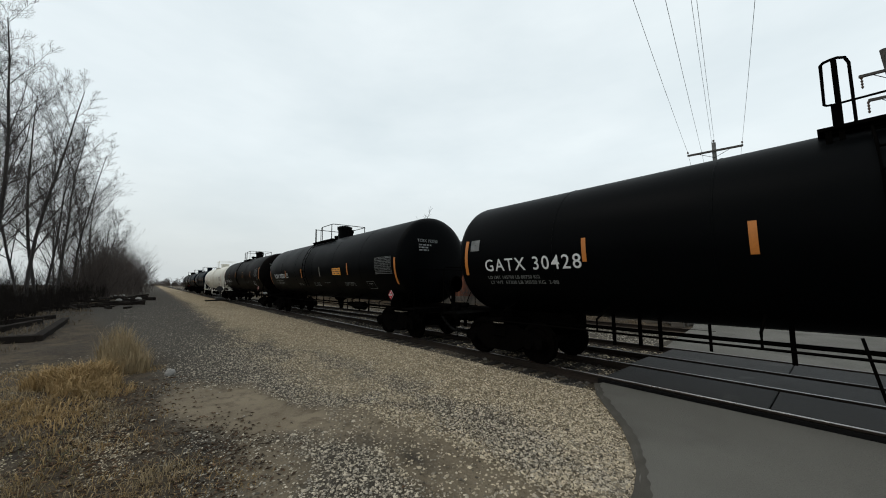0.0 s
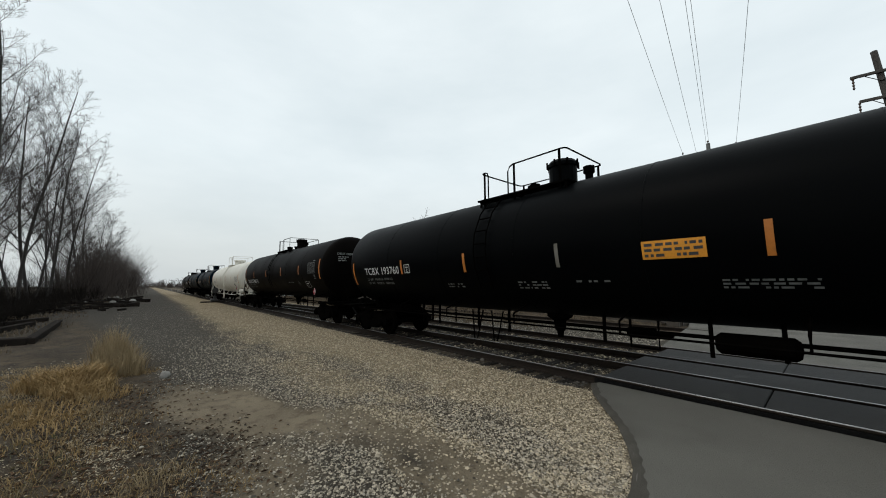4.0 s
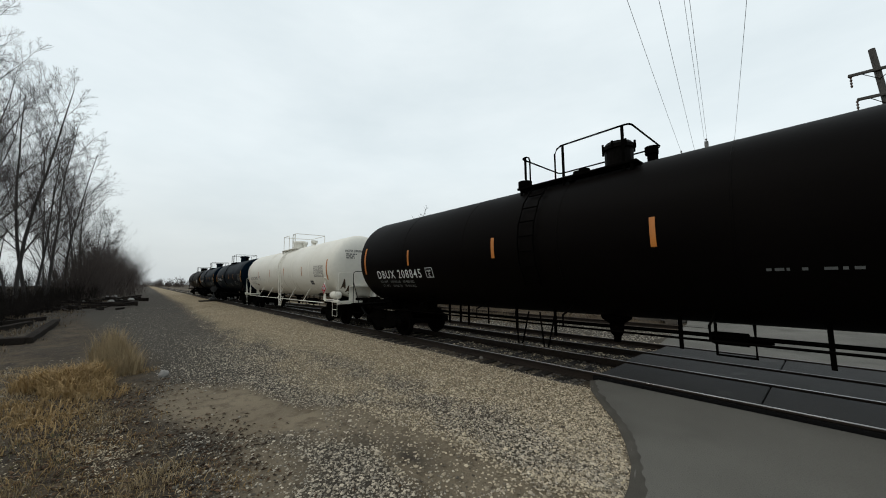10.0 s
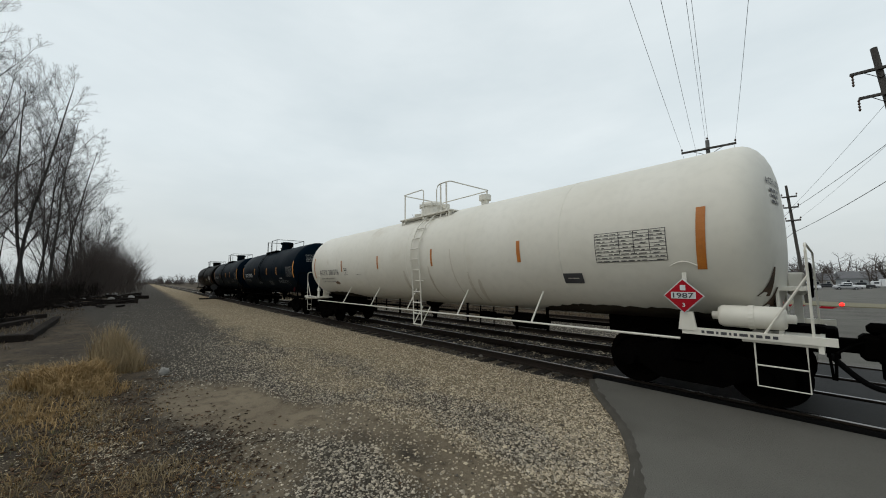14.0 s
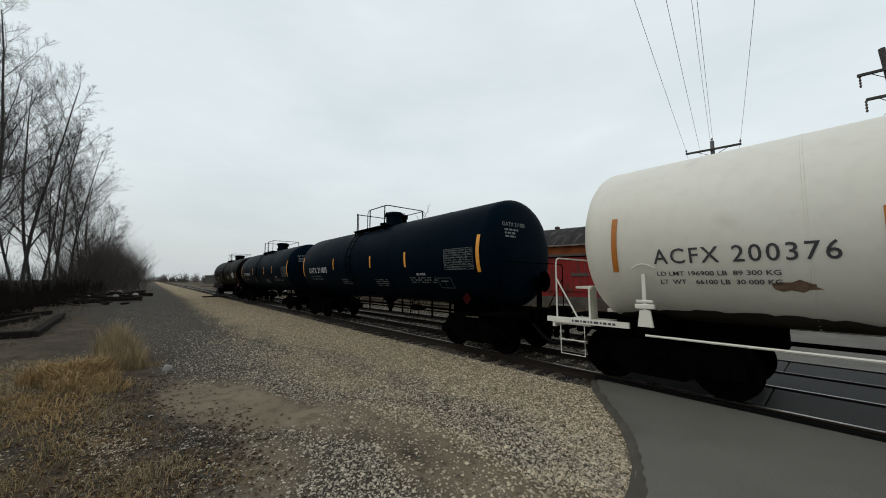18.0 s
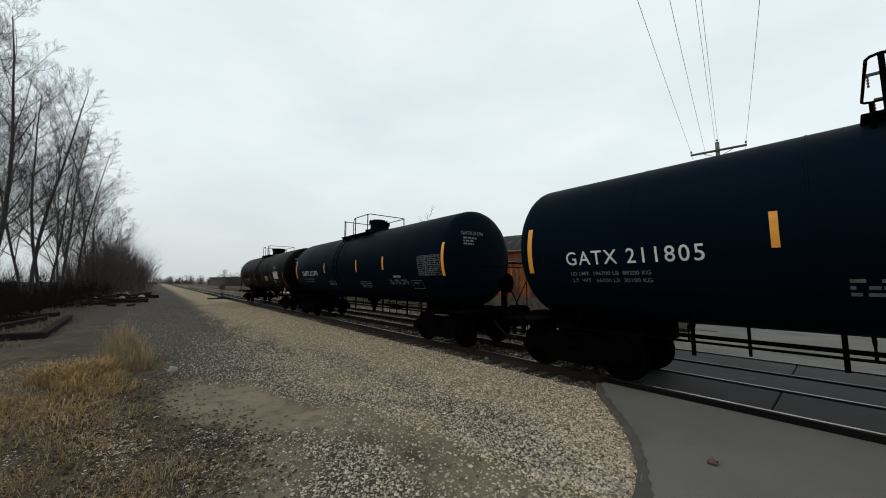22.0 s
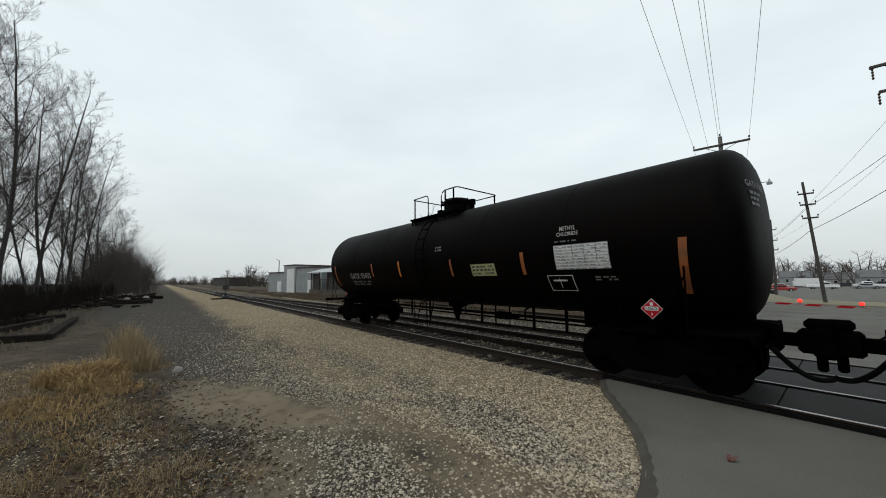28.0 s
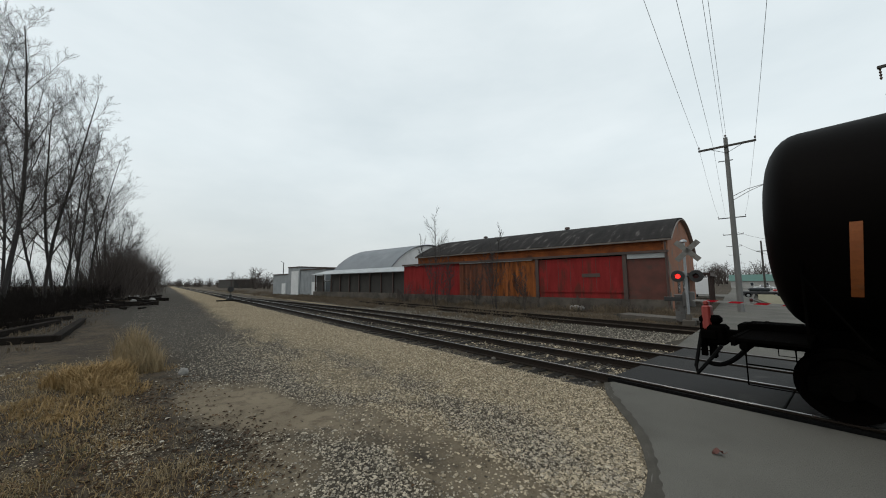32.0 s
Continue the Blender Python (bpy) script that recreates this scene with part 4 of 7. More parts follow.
def diamond(bm, u, z, h, off, z0=None, z1=None, half=None):
    """A diamond (or a band of it) that lies on the tank."""
    z0, z1 = z - h if z0 is None else z0, z + h if z1 is None else z1
    rows = []
    for k in range(13):
        zz = z0 + (z1 - z0) * k / 12
        w = (h - abs(zz - z)) if half is None else half
        rows.append([bm.verts.new(skin(u + s * max(w, 0.001), zz, off)) for s in (-1, 1)])
    for a, b in zip(rows, rows[1:]):
        bm.faces.new((a[0], a[1], b[1], b[0]))
    return bm


def placard(car, text, u, z, h, y, dim):
    """A red and white diamond, on the tank or (given y) upright on a post."""
    if y is None:
        place = lambda a, b, off: skin(a, b, off)
        field = lambda hh, off: diamond(bmesh.new(), u, z, hh, off)
        band = lambda w, a, b, off: diamond(bmesh.new(), u, z, h, off, a, b, w)
    else:
        place = lambda a, b, off: Vector((a, y - off, b))
        field = lambda hh, off: prism_y([(u - hh, z), (u, z - hh), (u + hh, z), (u, z + hh)], y - off, y - off + 0.012)
        band = lambda w, a, b, off: prism_y([(u - w, a), (u + w, a), (u + w, b), (u - w, b)], y - off, y - off + 0.004)
    h *= 0.88 if y is not None and abs(y) < 1.4 else 1.0
    hold = part("placard", field(h, 0.020), M_letter if not dim else M_placard_dull, car, "red and white diamond placard" if not dim else "dull dark red diamond placard")
    part("diamond_field", field(0.93 * h, 0.026), M_red if not dim else M_placard_dull, hold)
    if not dim:
        part("number_band", band(0.6 * h, z - 0.16 * h, z + 0.22 * h, 0.032), M_letter, hold)
        lettering(text, u - 0.5 * h, u + 0.5 * h, z - 0.12 * h, z + 0.18 * h, M_letter_dark, hold, flat=lambda a, b: place(a, b, 0.038))
        lettering("3", u - 0.07 * h, u + 0.07 * h, z - 0.62 * h, z - 0.40 * h, M_letter, hold, flat=lambda a, b: place(a, b, 0.032))
        part("flame_mark", band(0.13 * h, z + 0.32 * h, z + 0.62 * h, 0.032), M_letter, hold)


def prism_y(pts, y0, y1):
    bm = bmesh.new()
    lo = [bm.verts.new((x, y0, z)) for x, z in pts]
    hi = [bm.verts.new((x, y1, z)) for x, z in pts]
    k = len(pts)
    for j in range(k):
        bm.faces.new((lo[j], lo[(j + 1) % k], hi[(j + 1) % k], hi[j]))
    bm.faces.new(lo)
    bm.faces.new(hi[::-1])
    bmesh.ops.recalc_face_normals(bm, faces=bm.faces)
    return bm


M_placard_dull = mat("dull_red_placard", (0.035, 0.003, 0.004), (0.022, 0.002, 0.003), 3, 0.8, bump=0.02, spec=0.03)
O, OD, Y, TD = M_orange, M_orange_dull, M_yellow, M_tape_dull
LD, LT, LK = M_letter_dim, M_letter, M_letter_dark


def yellow_notice(u0, u1, z0, z1, m):
    def fn(car, tank, spec):
        n = part("notice_panel", patch(bmesh.new(), u0, u1, z0, z1, 0.008), m, tank, "small yellowish notice panel")
        part("small_lettering", bars(bmesh.new(), u0 + 0.04, u1 - 0.04, z0 + 0.02, z1 - 0.02, 3, 4, 0.012), M_letter_dark, n)
    return fn


def rust_patch(car, tank, spec):
    bm = bmesh.new()
    r = random.Random(3)
    ring = [bm.verts.new(skin(-5.75 + 0.24 * math.cos(a / 14 * math.tau) * r.uniform(0.6, 1.2), 1.80 + 0.09 * math.sin(a / 14 * math.tau) * r.uniform(0.5, 1.2), 0.006)) for a in range(14)]
    bm.faces.new(ring)
    part("rust_patch", bm, mat("flaking_rust", (0.12, 0.07, 0.04), (0.2, 0.13, 0.08), 12, 0.9, bump=0.5), tank, "flaking rust patch")


M_streak = mat("brown_drip_stain", (0.47, 0.43, 0.35), (0.56, 0.525, 0.45), 1.5, 0.7, bump=0.02, stretch=(6, 1, 0.7), stain=(0.25, 0.20, 0.14), stain_at=0.62, stain_scale=2)
# this colour holds the belly's shade as well as its grime
M_shade_grime = mat("belly_shade_and_grime", (0.03, 0.025, 0.019), (0.06, 0.05, 0.038), 1.5, 0.9, bump=0.2, spec=0.1)


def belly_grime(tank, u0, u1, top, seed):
    """Belly shade and caked black grime over a truck in one colour, with an uneven upper edge."""
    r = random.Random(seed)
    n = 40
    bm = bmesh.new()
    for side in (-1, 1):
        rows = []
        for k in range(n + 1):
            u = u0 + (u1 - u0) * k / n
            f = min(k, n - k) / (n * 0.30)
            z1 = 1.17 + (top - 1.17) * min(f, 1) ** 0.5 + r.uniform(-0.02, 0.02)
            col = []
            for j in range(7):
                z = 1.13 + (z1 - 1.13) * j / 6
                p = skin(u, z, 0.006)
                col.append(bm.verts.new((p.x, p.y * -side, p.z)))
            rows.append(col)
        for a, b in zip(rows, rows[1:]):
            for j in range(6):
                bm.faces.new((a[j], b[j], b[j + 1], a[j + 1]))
    part("belly_grime", bm, M_shade_grime, tank, "belly shade and black grime as one dark sheet", True)


def white_tank_kit(car, tank, spec):
    for k, (u, z0, z1, w, lean) in enumerate(((2.05, 1.45, 2.75, 0.05, 0.10), (2.5, 1.35, 2.1, 0.10, -0.05), (2.75, 1.3, 1.9, 0.14, -0.12), (-0.35, 1.3, 2.2, 0.16, 0.0), (0.95, 1.3, 2.3, 0.09, 0.0))):
        bm = bmesh.new()
        r = random.Random(k)
        n = 10
        rows = []
        for j in range(n + 1):
            f = j / n
            ww = w * (0.15 + 0.85 * math.sin(math.pi * (0.95 - 0.85 * f)) ** 0.8) * r.uniform(0.8, 1.1) / 2
            c = u - lean * f
            rows.append([bm.verts.new(skin(c - ww, z0 + (z1 - z0) * f, 0.005)), bm.verts.new(skin(c + ww, z0 + (z1 - z0) * f, 0.005))])
        for a, b in zip(rows, rows[1:]):
            bm.faces.new((a[0], a[1], b[1], b[0]))
        part("drip_stain", bm, M_streak, tank, "brown drip stain")
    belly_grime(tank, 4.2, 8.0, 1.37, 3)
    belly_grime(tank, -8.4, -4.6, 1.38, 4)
    part("air_reservoir", lathe(bmesh.new(), [(7.62, 0.02), (7.63, 0.06), (7.70, 0.06), (7.71, 0.13), (7.76, 0.16), (8.38, 0.16), (8.43, 0.13), (8.44, 0.06), (8.52, 0.06), (8.53, 0.02)], 24, "X", (0, -1.24, 1.33)), M_white, car, "white air reservoir on the end deck", True)
    part("reservoir_strap", lathe(bmesh.new(), [(8.05, 0.158), (8.05, 0.172), (8.11, 0.172), (8.11, 0.158)], 18, "X", (0, -1.24, 1.33)), M_white, car)
    for s in (-1, 1):
        e = spec["ext"][s > 0] - 0.68
        u = 7.35 if s > 0 else -7.55
        deck = part("side_sill", boxed(*sorted((s * (e - 1.45), s * (e + 0.15))), -1.46, -1.40, 1.04, 1.14), M_white, car)
        tagged(part("small_lettering", bar_row(s * (e - 1.2) if s > 0 else s * (e - 0.4), 0.8, -1.464, 1.07, 1.11), LK, deck), kind="stuff")
        part("side_sill", boxed(*sorted((s * (e - 1.45), s * (e + 0.15))), 1.40, 1.46, 1.04, 1.14), M_white, car)
        post = part("placard_post", boxed(u - 0.03, u + 0.03, -1.47, -1.44, 1.12, 1.98, None, 0.005), M_white, car)
        part("post_foot", prism_y([(u - 0.12, 1.10), (u + 0.12, 1.10), (u + 0.08, 1.38), (u - 0.08, 1.38)], -1.475, -1.43), M_white, post)
        if s < 0:
            part("placard_clamp", box(boxed(u - 0.15, u + 0.15, -1.49, -1.42, 1.40, 1.48, None, 0.01), u - 0.13, u + 0.13, -1.48, -1.43, 1.50, 1.55, None, 0.01), M_white, post)
        lift = [tuple(skin(u - 0.18 + 0.36 * k / 8, 2.10 + 0.07 * math.sin(math.pi * k / 8), 0.05)) for k in range(9)]
        part("lifting_loop", tube(bmesh.new(), lift, 0.012, 6), M_white, tank)
        for y in (-0.55, 0.55):
            part("head_bracket", boxed(*sorted((s * (e - 0.42), s * (e - 0.38))), y - 0.16, y + 0.16, 1.06, 1.72), M_white, car)
        part("head_bracket", boxed(*sorted((s * (e - 0.45), s * (e - 0.1))), -0.7, 0.7, 1.70, 1.75), M_white, car)
    # rusty run-off on the lower head
    bm = bmesh.new()
    hi, hd = spec["ext"][1] - spec["gaps"][1], 0.46
    for y0, z0, z1, w in ((-0.95, 1.62, 2.05, 0.10), (-0.72, 1.45, 1.75, 0.12), (-0.5, 1.35, 1.6, 0.2)):
        rows = []
        for j in range(7):
            z = z0 + (z1 - z0) * j / 6
            row = []
            for q in (-1, 1):
                y = y0 + q * w * (1 - 0.75 * j / 6)
                r2 = min(math.hypot(y, z - ZC) / R, 0.985)
                row.append(bm.verts.new((hi + hd * (1 - r2 ** 3.85) ** 0.5 - hd + 0.008, y, z)))
            rows.append(row)
        for a, b in zip(rows, rows[1:]):
            bm.faces.new((a[0], a[1], b[1], b[0]))
    part("rust_run", bm, mat("dark_rust_run", (0.09, 0.045, 0.02), (0.03, 0.02, 0.012), 3, 0.9, bump=0.2), tank, "dark rust run on the tank head")


def bar_row(u, w, y, z0, z1):
    bm = bmesh.new()
    r = random.Random(8)
    x = u
    while x < u + w:
        d = r.uniform(0.02, 0.09)
        bm.faces.new([bm.verts.new(p) for p in ((x, y, z0), (x + d, y, z0), (x + d, y, z1), (x, y, z1))])
        x += d + 0.025
    return bm


def outline_mark(u, z, h, m):
    """A small outlined diamond with a short word that cannot be read."""
    def fn(car, tank, spec):
        bm = bmesh.new()
        c = [(u - h, z), (u, z - h), (u + h, z), (u, z + h)]
        for k in range(4):
            a, b = c[k], c[(k + 1) % 4]
            f = 0.86
            quad = [a, b, (u + (b[0] - u) * f, z + (b[1] - z) * f), (u + (a[0] - u) * f, z + (a[1] - z) * f)]
            bm.faces.new([bm.verts.new(skin(p[0], p[1], 0.009)) for p in quad])
        mk = part("diamond_mark", bm, m, tank)
        part("small_lettering", bars(bmesh.new(), u - 0.5 * h, u + 0.5 * h, z - 0.2 * h, z + 0.2 * h, 1, 4), m, mk)
    return fn


def std_tape(us, w, z0, z1, m):
    return [(u, z0, z1, w, m) for u in us]


M_letter_worn = mat("dirty_white_lettering", (0.34, 0.34, 0.335), (0.2, 0.2, 0.195), 8, 0.7, bump=0.03)
SPECS = [
    dict(span=(46.85, 66.2), size=(1.48, 2.605), paint=M_black, frame=M_dirt_steel, label="black tank car with white lettering and orange tape", relief=None, gaps=(1.18, 1.12), trucks=(7.14, 7.2), man=(0.34, 0.68), rail=(-1.42, 1.12, -1.17, -0.5, 4.93), manway=0.5, ladder=-0.85, outlet=0.3,
         tape=[(-7.94, 2.09, 2.98, 0.13, O, 0.05), (-4.67, 2.29, 2.75, 0.11, O), (-2.21, 2.27, 2.74, 0.12, O), (0.6, 2.3, 2.75, 0.11, O), (4.5, 2.3, 2.75, 0.11, O), (7.94, 2.09, 2.98, 0.13, O)],
         words=[("GATX 30428", -7.26, -4.74, 2.17, 2.46, LT), ("LD LMT 195700 LB 88750 KG", -7.24, -5.75, 1.98, 2.06, LD), ("LT WT  67300 LB 30550 KG  2-88", -7.20, -5.32, 1.86, 1.94, LD)], small=[], panels=[], boxes=[(-7.75, -7.45, 2.70, 2.98, 0.13, LD)], placards=[("1987", 7.3, 1.46, 0.205, -1.21, False)]),
    dict(span=(27.4, 46.85), size=(1.585, 2.70), paint=M_black, frame=M_dirt_steel, label="black tank car with a yellow notice panel and red placard", space=1.05, relief=None, gaps=(1.34, 1.12), trucks=(7.3, 7.3), man=(0.34, 0.68), rail=(-1.42, 1.12, -1.17, -0.5, 4.93), manway=0.55, ladder=-0.85, outlet=0.3,
         tape=[(-7.82, 1.86, 2.70, 0.12, O, 0.05), (-4.42, 2.2, 2.65, 0.11, O), (-1.5, 2.18, 2.67, 0.11, O), (1.19, 2.2, 2.68, 0.10, TD), (4.34, 2.23, 2.72, 0.11, O), (8.02, 1.85, 2.76, 0.13, O, 0.08)],
         words=[("TCBX 193760", -6.86, -4.58, 2.22, 2.47, LT), ("C", -4.16, -4.08, 2.27, 2.36, LT), ("PLATE", -4.22, -4.03, 2.39, 2.45, LD), ("LD LMT   195600 LB   88700 KG", -6.8, -5.1, 2.02, 2.10, LD), ("LT  WT    67400 LB   30600 KG", -6.78, -5.08, 1.88, 1.96, LD)], small=[(-2.34, -1.7, 1.77, 1.91, 2, LD), (3.77, 4.77, 1.78, 1.94, 3, LD), (0.08, 0.87, 1.75, 1.94, 3, LD), (1.5, 2.2, 1.88, 1.95, 1, LD)], panels=[(6.72, 7.86, 2.22, 2.82, M_black, LD)], boxes=[(5.8, 6.38, 1.67, 1.96, 0.013, LD), (-4.27, -3.97, 2.23, 2.5, 0.018, LT)], placards=[("1987", 7.32, 1.46, 0.205, -1.21, False)], extra=[yellow_notice(2.77, 3.65, 2.26, 2.56, M_yellow)]),
    dict(span=(8.2, 27.4), size=(1.585, 2.705), paint=M_brown, frame=M_dirt_steel, label="brown-black tank car with white lettering, orange tape and placard", ext=(10.15, 9.6), gaps=(1.29, 1.03), trucks=(7.63, 7.34), man=(0.29, 0.66), rail=(-1.42, 1.12, -1.17, -0.5, 4.93), manway=0.55, ladder=-0.85, outlet=0.3,
         tape=[(-8.14, 2.19, 3.15, 0.13, O, 0.05), (-5.34, 2.41, 2.89, 0.11, O), (-1.84, 2.44, 2.93, 0.12, O), (1.59, 2.43, 2.92, 0.11, O), (4.9, 2.42, 2.9, 0.12, O), (7.86, 2.16, 3.12, 0.14, O, 0.04)],
         words=[("DBUX 208845", -7.33, -4.77, 2.02, 2.29, LT), ("C", -4.42, -4.33, 2.05, 2.15, LT), ("PLATE", -4.48, -4.27, 2.20, 2.26, LD), ("LD LMT    197100 LB    89 400 KG", -7.27, -5.28, 1.87, 1.95, LD), ("LT  WT     65900 LB    29 900 KG", -7.25, -5.28, 1.73, 1.81, LD)], small=[(2.89, 3.8, 1.98, 2.05, 1, LD), (7.0, 7.35, 3.04, 3.12, 1, LD), (7.1, 7.35, 2.15, 2.38, 3, LD)], panels=[(6.3, 7.33, 2.45, 3.0, M_brown, LD)], boxes=[(5.68, 6.25, 1.74, 2.03, 0.013, LT), (-4.54, -4.21, 2.02, 2.31, 0.018, LT)], placards=[("1987", 6.55, 1.51, 0.20, -1.25, False)], extra=[outline_mark(4.67, 1.95, 0.12, LD)]),
    dict(span=(-11.7, 8.2), paint=M_white, frame=M_white, label="cream white tank car with white railings and dark lettering", ext=(9.95, 9.4), gaps=(1.18, 0.99), trucks=(7.56, 7.24), man=(0.42, 0.55), rail=(-1.2, 1.3, 0.0, 0.68, 4.95), rung=0.02, manway=-0.6, ladder=0.42, ladder_feet=True, outlet=-0.5, brackets=True, side_rail=0.96, relief=1.95, end_ink=LK,
         tape=[(-8.01, 2.03, 2.98, 0.12, O, 0.05), (-4.95, 2.27, 2.74, 0.11, O), (-1.95, 2.3, 2.77, 0.11, O), (1.14, 2.3, 2.8, 0.10, O), (4.25, 2.28, 2.76, 0.12, O), (7.58, 2.03, 2.98, 0.15, O, 0.05)],
         words=[("ACFX 200376", -7.38, -5.33, 2.15, 2.39, LK), ("C", -4.65, -4.58, 2.17, 2.26, LK), ("PLATE", -4.71, -4.53, 2.30, 2.36, LK), ("LD LMT 196900 LB  89 300 KG", -7.36, -5.88, 1.96, 2.03, LK), ("LT  WT    66100 LB  30 000 KG", -7.33, -5.88, 1.83, 1.90, LK)], small=[(-3.75, -3.3, 2.12, 2.16, 1, LD)], panels=[(5.99, 7.15, 2.19, 2.72, M_white, LK)], boxes=[(-4.77, -4.48, 2.13, 2.41, 0.014, LK), (5.25, 5.66, 1.81, 2.01, 0.09, LK)], placards=[("1987", 7.33, 1.62, 0.27, -1.48, False)], extra=[rust_patch, white_tank_kit]),
    dict(span=(-27.5, -11.7), paint=M_blue, frame=M_dirt_steel, label="blue-black tank car with yellow tape", gaps=(0.95, 0.96), trucks=(5.75, 5.8), man=(0.36, 0.60), rail=(-1.55, 1.05, -1.32, -0.48, 4.82), manway=0.22, ladder=-0.85, outlet=0.0, relief=None,
         tape=[(-6.42, 2.08, 3.04, 0.14, Y, 0.03), (-2.5, 2.35, 2.84, 0.11, Y), (0.9, 2.34, 2.78, 0.11, Y), (3.22, 2.3, 2.79, 0.12, Y), (6.48, 2.09, 3.05, 0.15, Y, 0.03)],
         words=[("GATX 211805", -5.55, -3.28, 2.22, 2.48, LT), ("LD LMT  196700 LB  89200 KG", -5.5, -4.05, 2.02, 2.09, LD), ("LT  WT   66300 LB  30100 KG", -5.48, -4.05, 1.89, 1.96, LD), ("SRL-8754", 3.75, 4.2, 2.03, 2.10, LT)], small=[(3.35, 4.66, 1.78, 1.99, 3, LD), (1.03, 1.9, 1.65, 1.93, 4, LD), (-1.9, -1.0, 1.7, 1.95, 3, LD)], panels=[(5.17, 6.32, 2.17, 2.74, M_blue, LD)], boxes=[(4.71, 5.3, 1.65, 1.95, 0.013, LD)], placards=[("", 5.73, 1.37, 0.20, -1.12, True)]),
    dict(span=(-43.9, -27.5), paint=M_blue, frame=M_dirt_steel, label="blue-black tank car with yellow tape and small stencils", gaps=(0.95, 1.24), trucks=(6.05, 5.88), man=(0.36, 0.60), rail=(-1.55, 1.05, -1.32, -0.48, 4.82), manway=0.22, ladder=-0.85, outlet=0.0, relief=None,
         tape=[(-6.6, 2.08, 3.04, 0.14, Y, 0.03), (-2.33, 2.32, 2.78, 0.11, Y), (1.13, 2.28, 2.78, 0.11, Y), (3.28, 2.32, 2.8, 0.12, Y), (6.66, 2.07, 3.04, 0.15, Y, 0.03)],
         words=[("GATX 211791", -5.5, -3.3, 2.2, 2.45, LT), ("LD LMT  196500 LB  89100 KG", -5.45, -4.0, 2.0, 2.07, LD), ("LT  WT   66500 LB  30200 KG", -5.43, -4.0, 1.87, 1.94, LD), ("SRL-8754", 3.9, 4.35, 2.04, 2.11, LT)], small=[(3.55, 4.76, 1.79, 1.98, 3, LD), (1.2, 2.1, 1.65, 1.93, 4, LD), (-2.1, -1.2, 1.72, 1.93, 3, LD)], panels=[(5.44, 6.56, 2.09, 2.70, M_blue, LD)], boxes=[(4.87, 5.48, 1.67, 1.94, 0.013, LD)], placards=[]),
    dict(span=(-60.6, -43.9), size=(1.515, 2.65), paint=M_brown, frame=M_dirt_steel, label="dark brown last tank car with white data panel and placard", ext=(8.75, 8.35), gaps=(1.02, 0.58), trucks=(6.2, 6.2), hoop_in=0.75, man=(0.46, 0.5), rail=(-1.33, 1.02, -0.43, 0.27, 4.77), manway=0.05, ladder=-0.03, outlet=0.0, relief=None,
         tape=[(-6.88, 1.66, 2.56, 0.13, OD, 0.06), (-3.3, 2.05, 2.54, 0.12, OD), (-1.36, 2.02, 2.54, 0.12, O), (1.35, 2.0, 2.47, 0.09, OD), (3.84, 2.0, 2.5, 0.12, OD), (6.9, 1.63, 2.53, 0.15, OD, 0.06)],
         words=[("GATX 95455", -5.33, -3.54, 1.98, 2.20, M_letter_worn), ("METHYL", 4.82, 5.17, 2.87, 2.96, M_letter_worn), ("CHLORIDE", 4.76, 5.23, 2.76, 2.84, M_letter_worn)], small=[(-5.27, -3.7, 1.70, 1.91, 2, LD), (0.69, 1.09, 2.72, 2.89, 2, LD), (4.7, 5.2, 2.63, 2.68, 1, LD), (5.45, 5.9, 1.85, 1.95, 2, LD)], panels=[(4.67, 5.80, 2.08, 2.58, M_letter, LD)], boxes=[(4.4, 4.99, 1.64, 1.97, 0.013, LT)], placards=[("1063", 6.33, 1.35, 0.205, -1.11, False)], extra=[yellow_notice(2.15, 2.99, 1.99, 2.29, mat("olive_notice", (0.33, 0.33, 0.16), (0.25, 0.25, 0.12), 3, 0.6, bump=0.03))]),
]
train = [(tank_car(s), sum(s["span"]) / 2) for s in SPECS]


def rear_marker(car, tank, spec):
    e = spec["ext"][0]
    d = part("rear_marker", box(boxed(-e + 0.0, -e + 0.13, -0.12, 0.12, 0.98, 1.42, None, 0.03), -e + 0.02, -e + 0.10, -0.08, 0.08, 1.42, 1.50, None, 0.02), M_eot, car, "faded red end-of-train device on the last coupler")
    part("marker_clamp", box(boxed(-e - 0.02, -e + 0.22, -0.20, 0.20, 0.82, 0.98, None, 0.02), -e - 0.06, -e + 0.02, -0.05, 0.05, 0.5, 0.9), M_dirt_steel, d)
    part("air_hose", tube(bmesh.new(), [(-e + 0.3, -0.3, 0.75), (-e + 0.1, -0.32, 0.45), (-e - 0.08, -0.28, 0.22), (-e - 0.12, -0.2, 0.32), (-e - 0.02, -0.1, 0.95)], 0.03, 7), M_rubber, d)


rear_marker(train[-1][0], None, SPECS[-1])


def travel(t):
    """How far the train has gone, in metres, from where it stands at 16 s."""
    u = (t - 16.0) / 16.0
    return 3.5669 * (t - 16.0) + 0.755 * u ** 2 + 0.0097 * u ** 3 + 1.258 * u ** 4


# ---- buildings beyond the tracks ----
STREET = 10.0                      # the street grid's turn against the track
GRID = pose(-8.0, 26.0, 0, 0, 0, 180 + STREET)   # x runs along the facade, -y into the building


def at_grid(u, v, z=0.0):
    return GRID @ Vector((u, v, z))


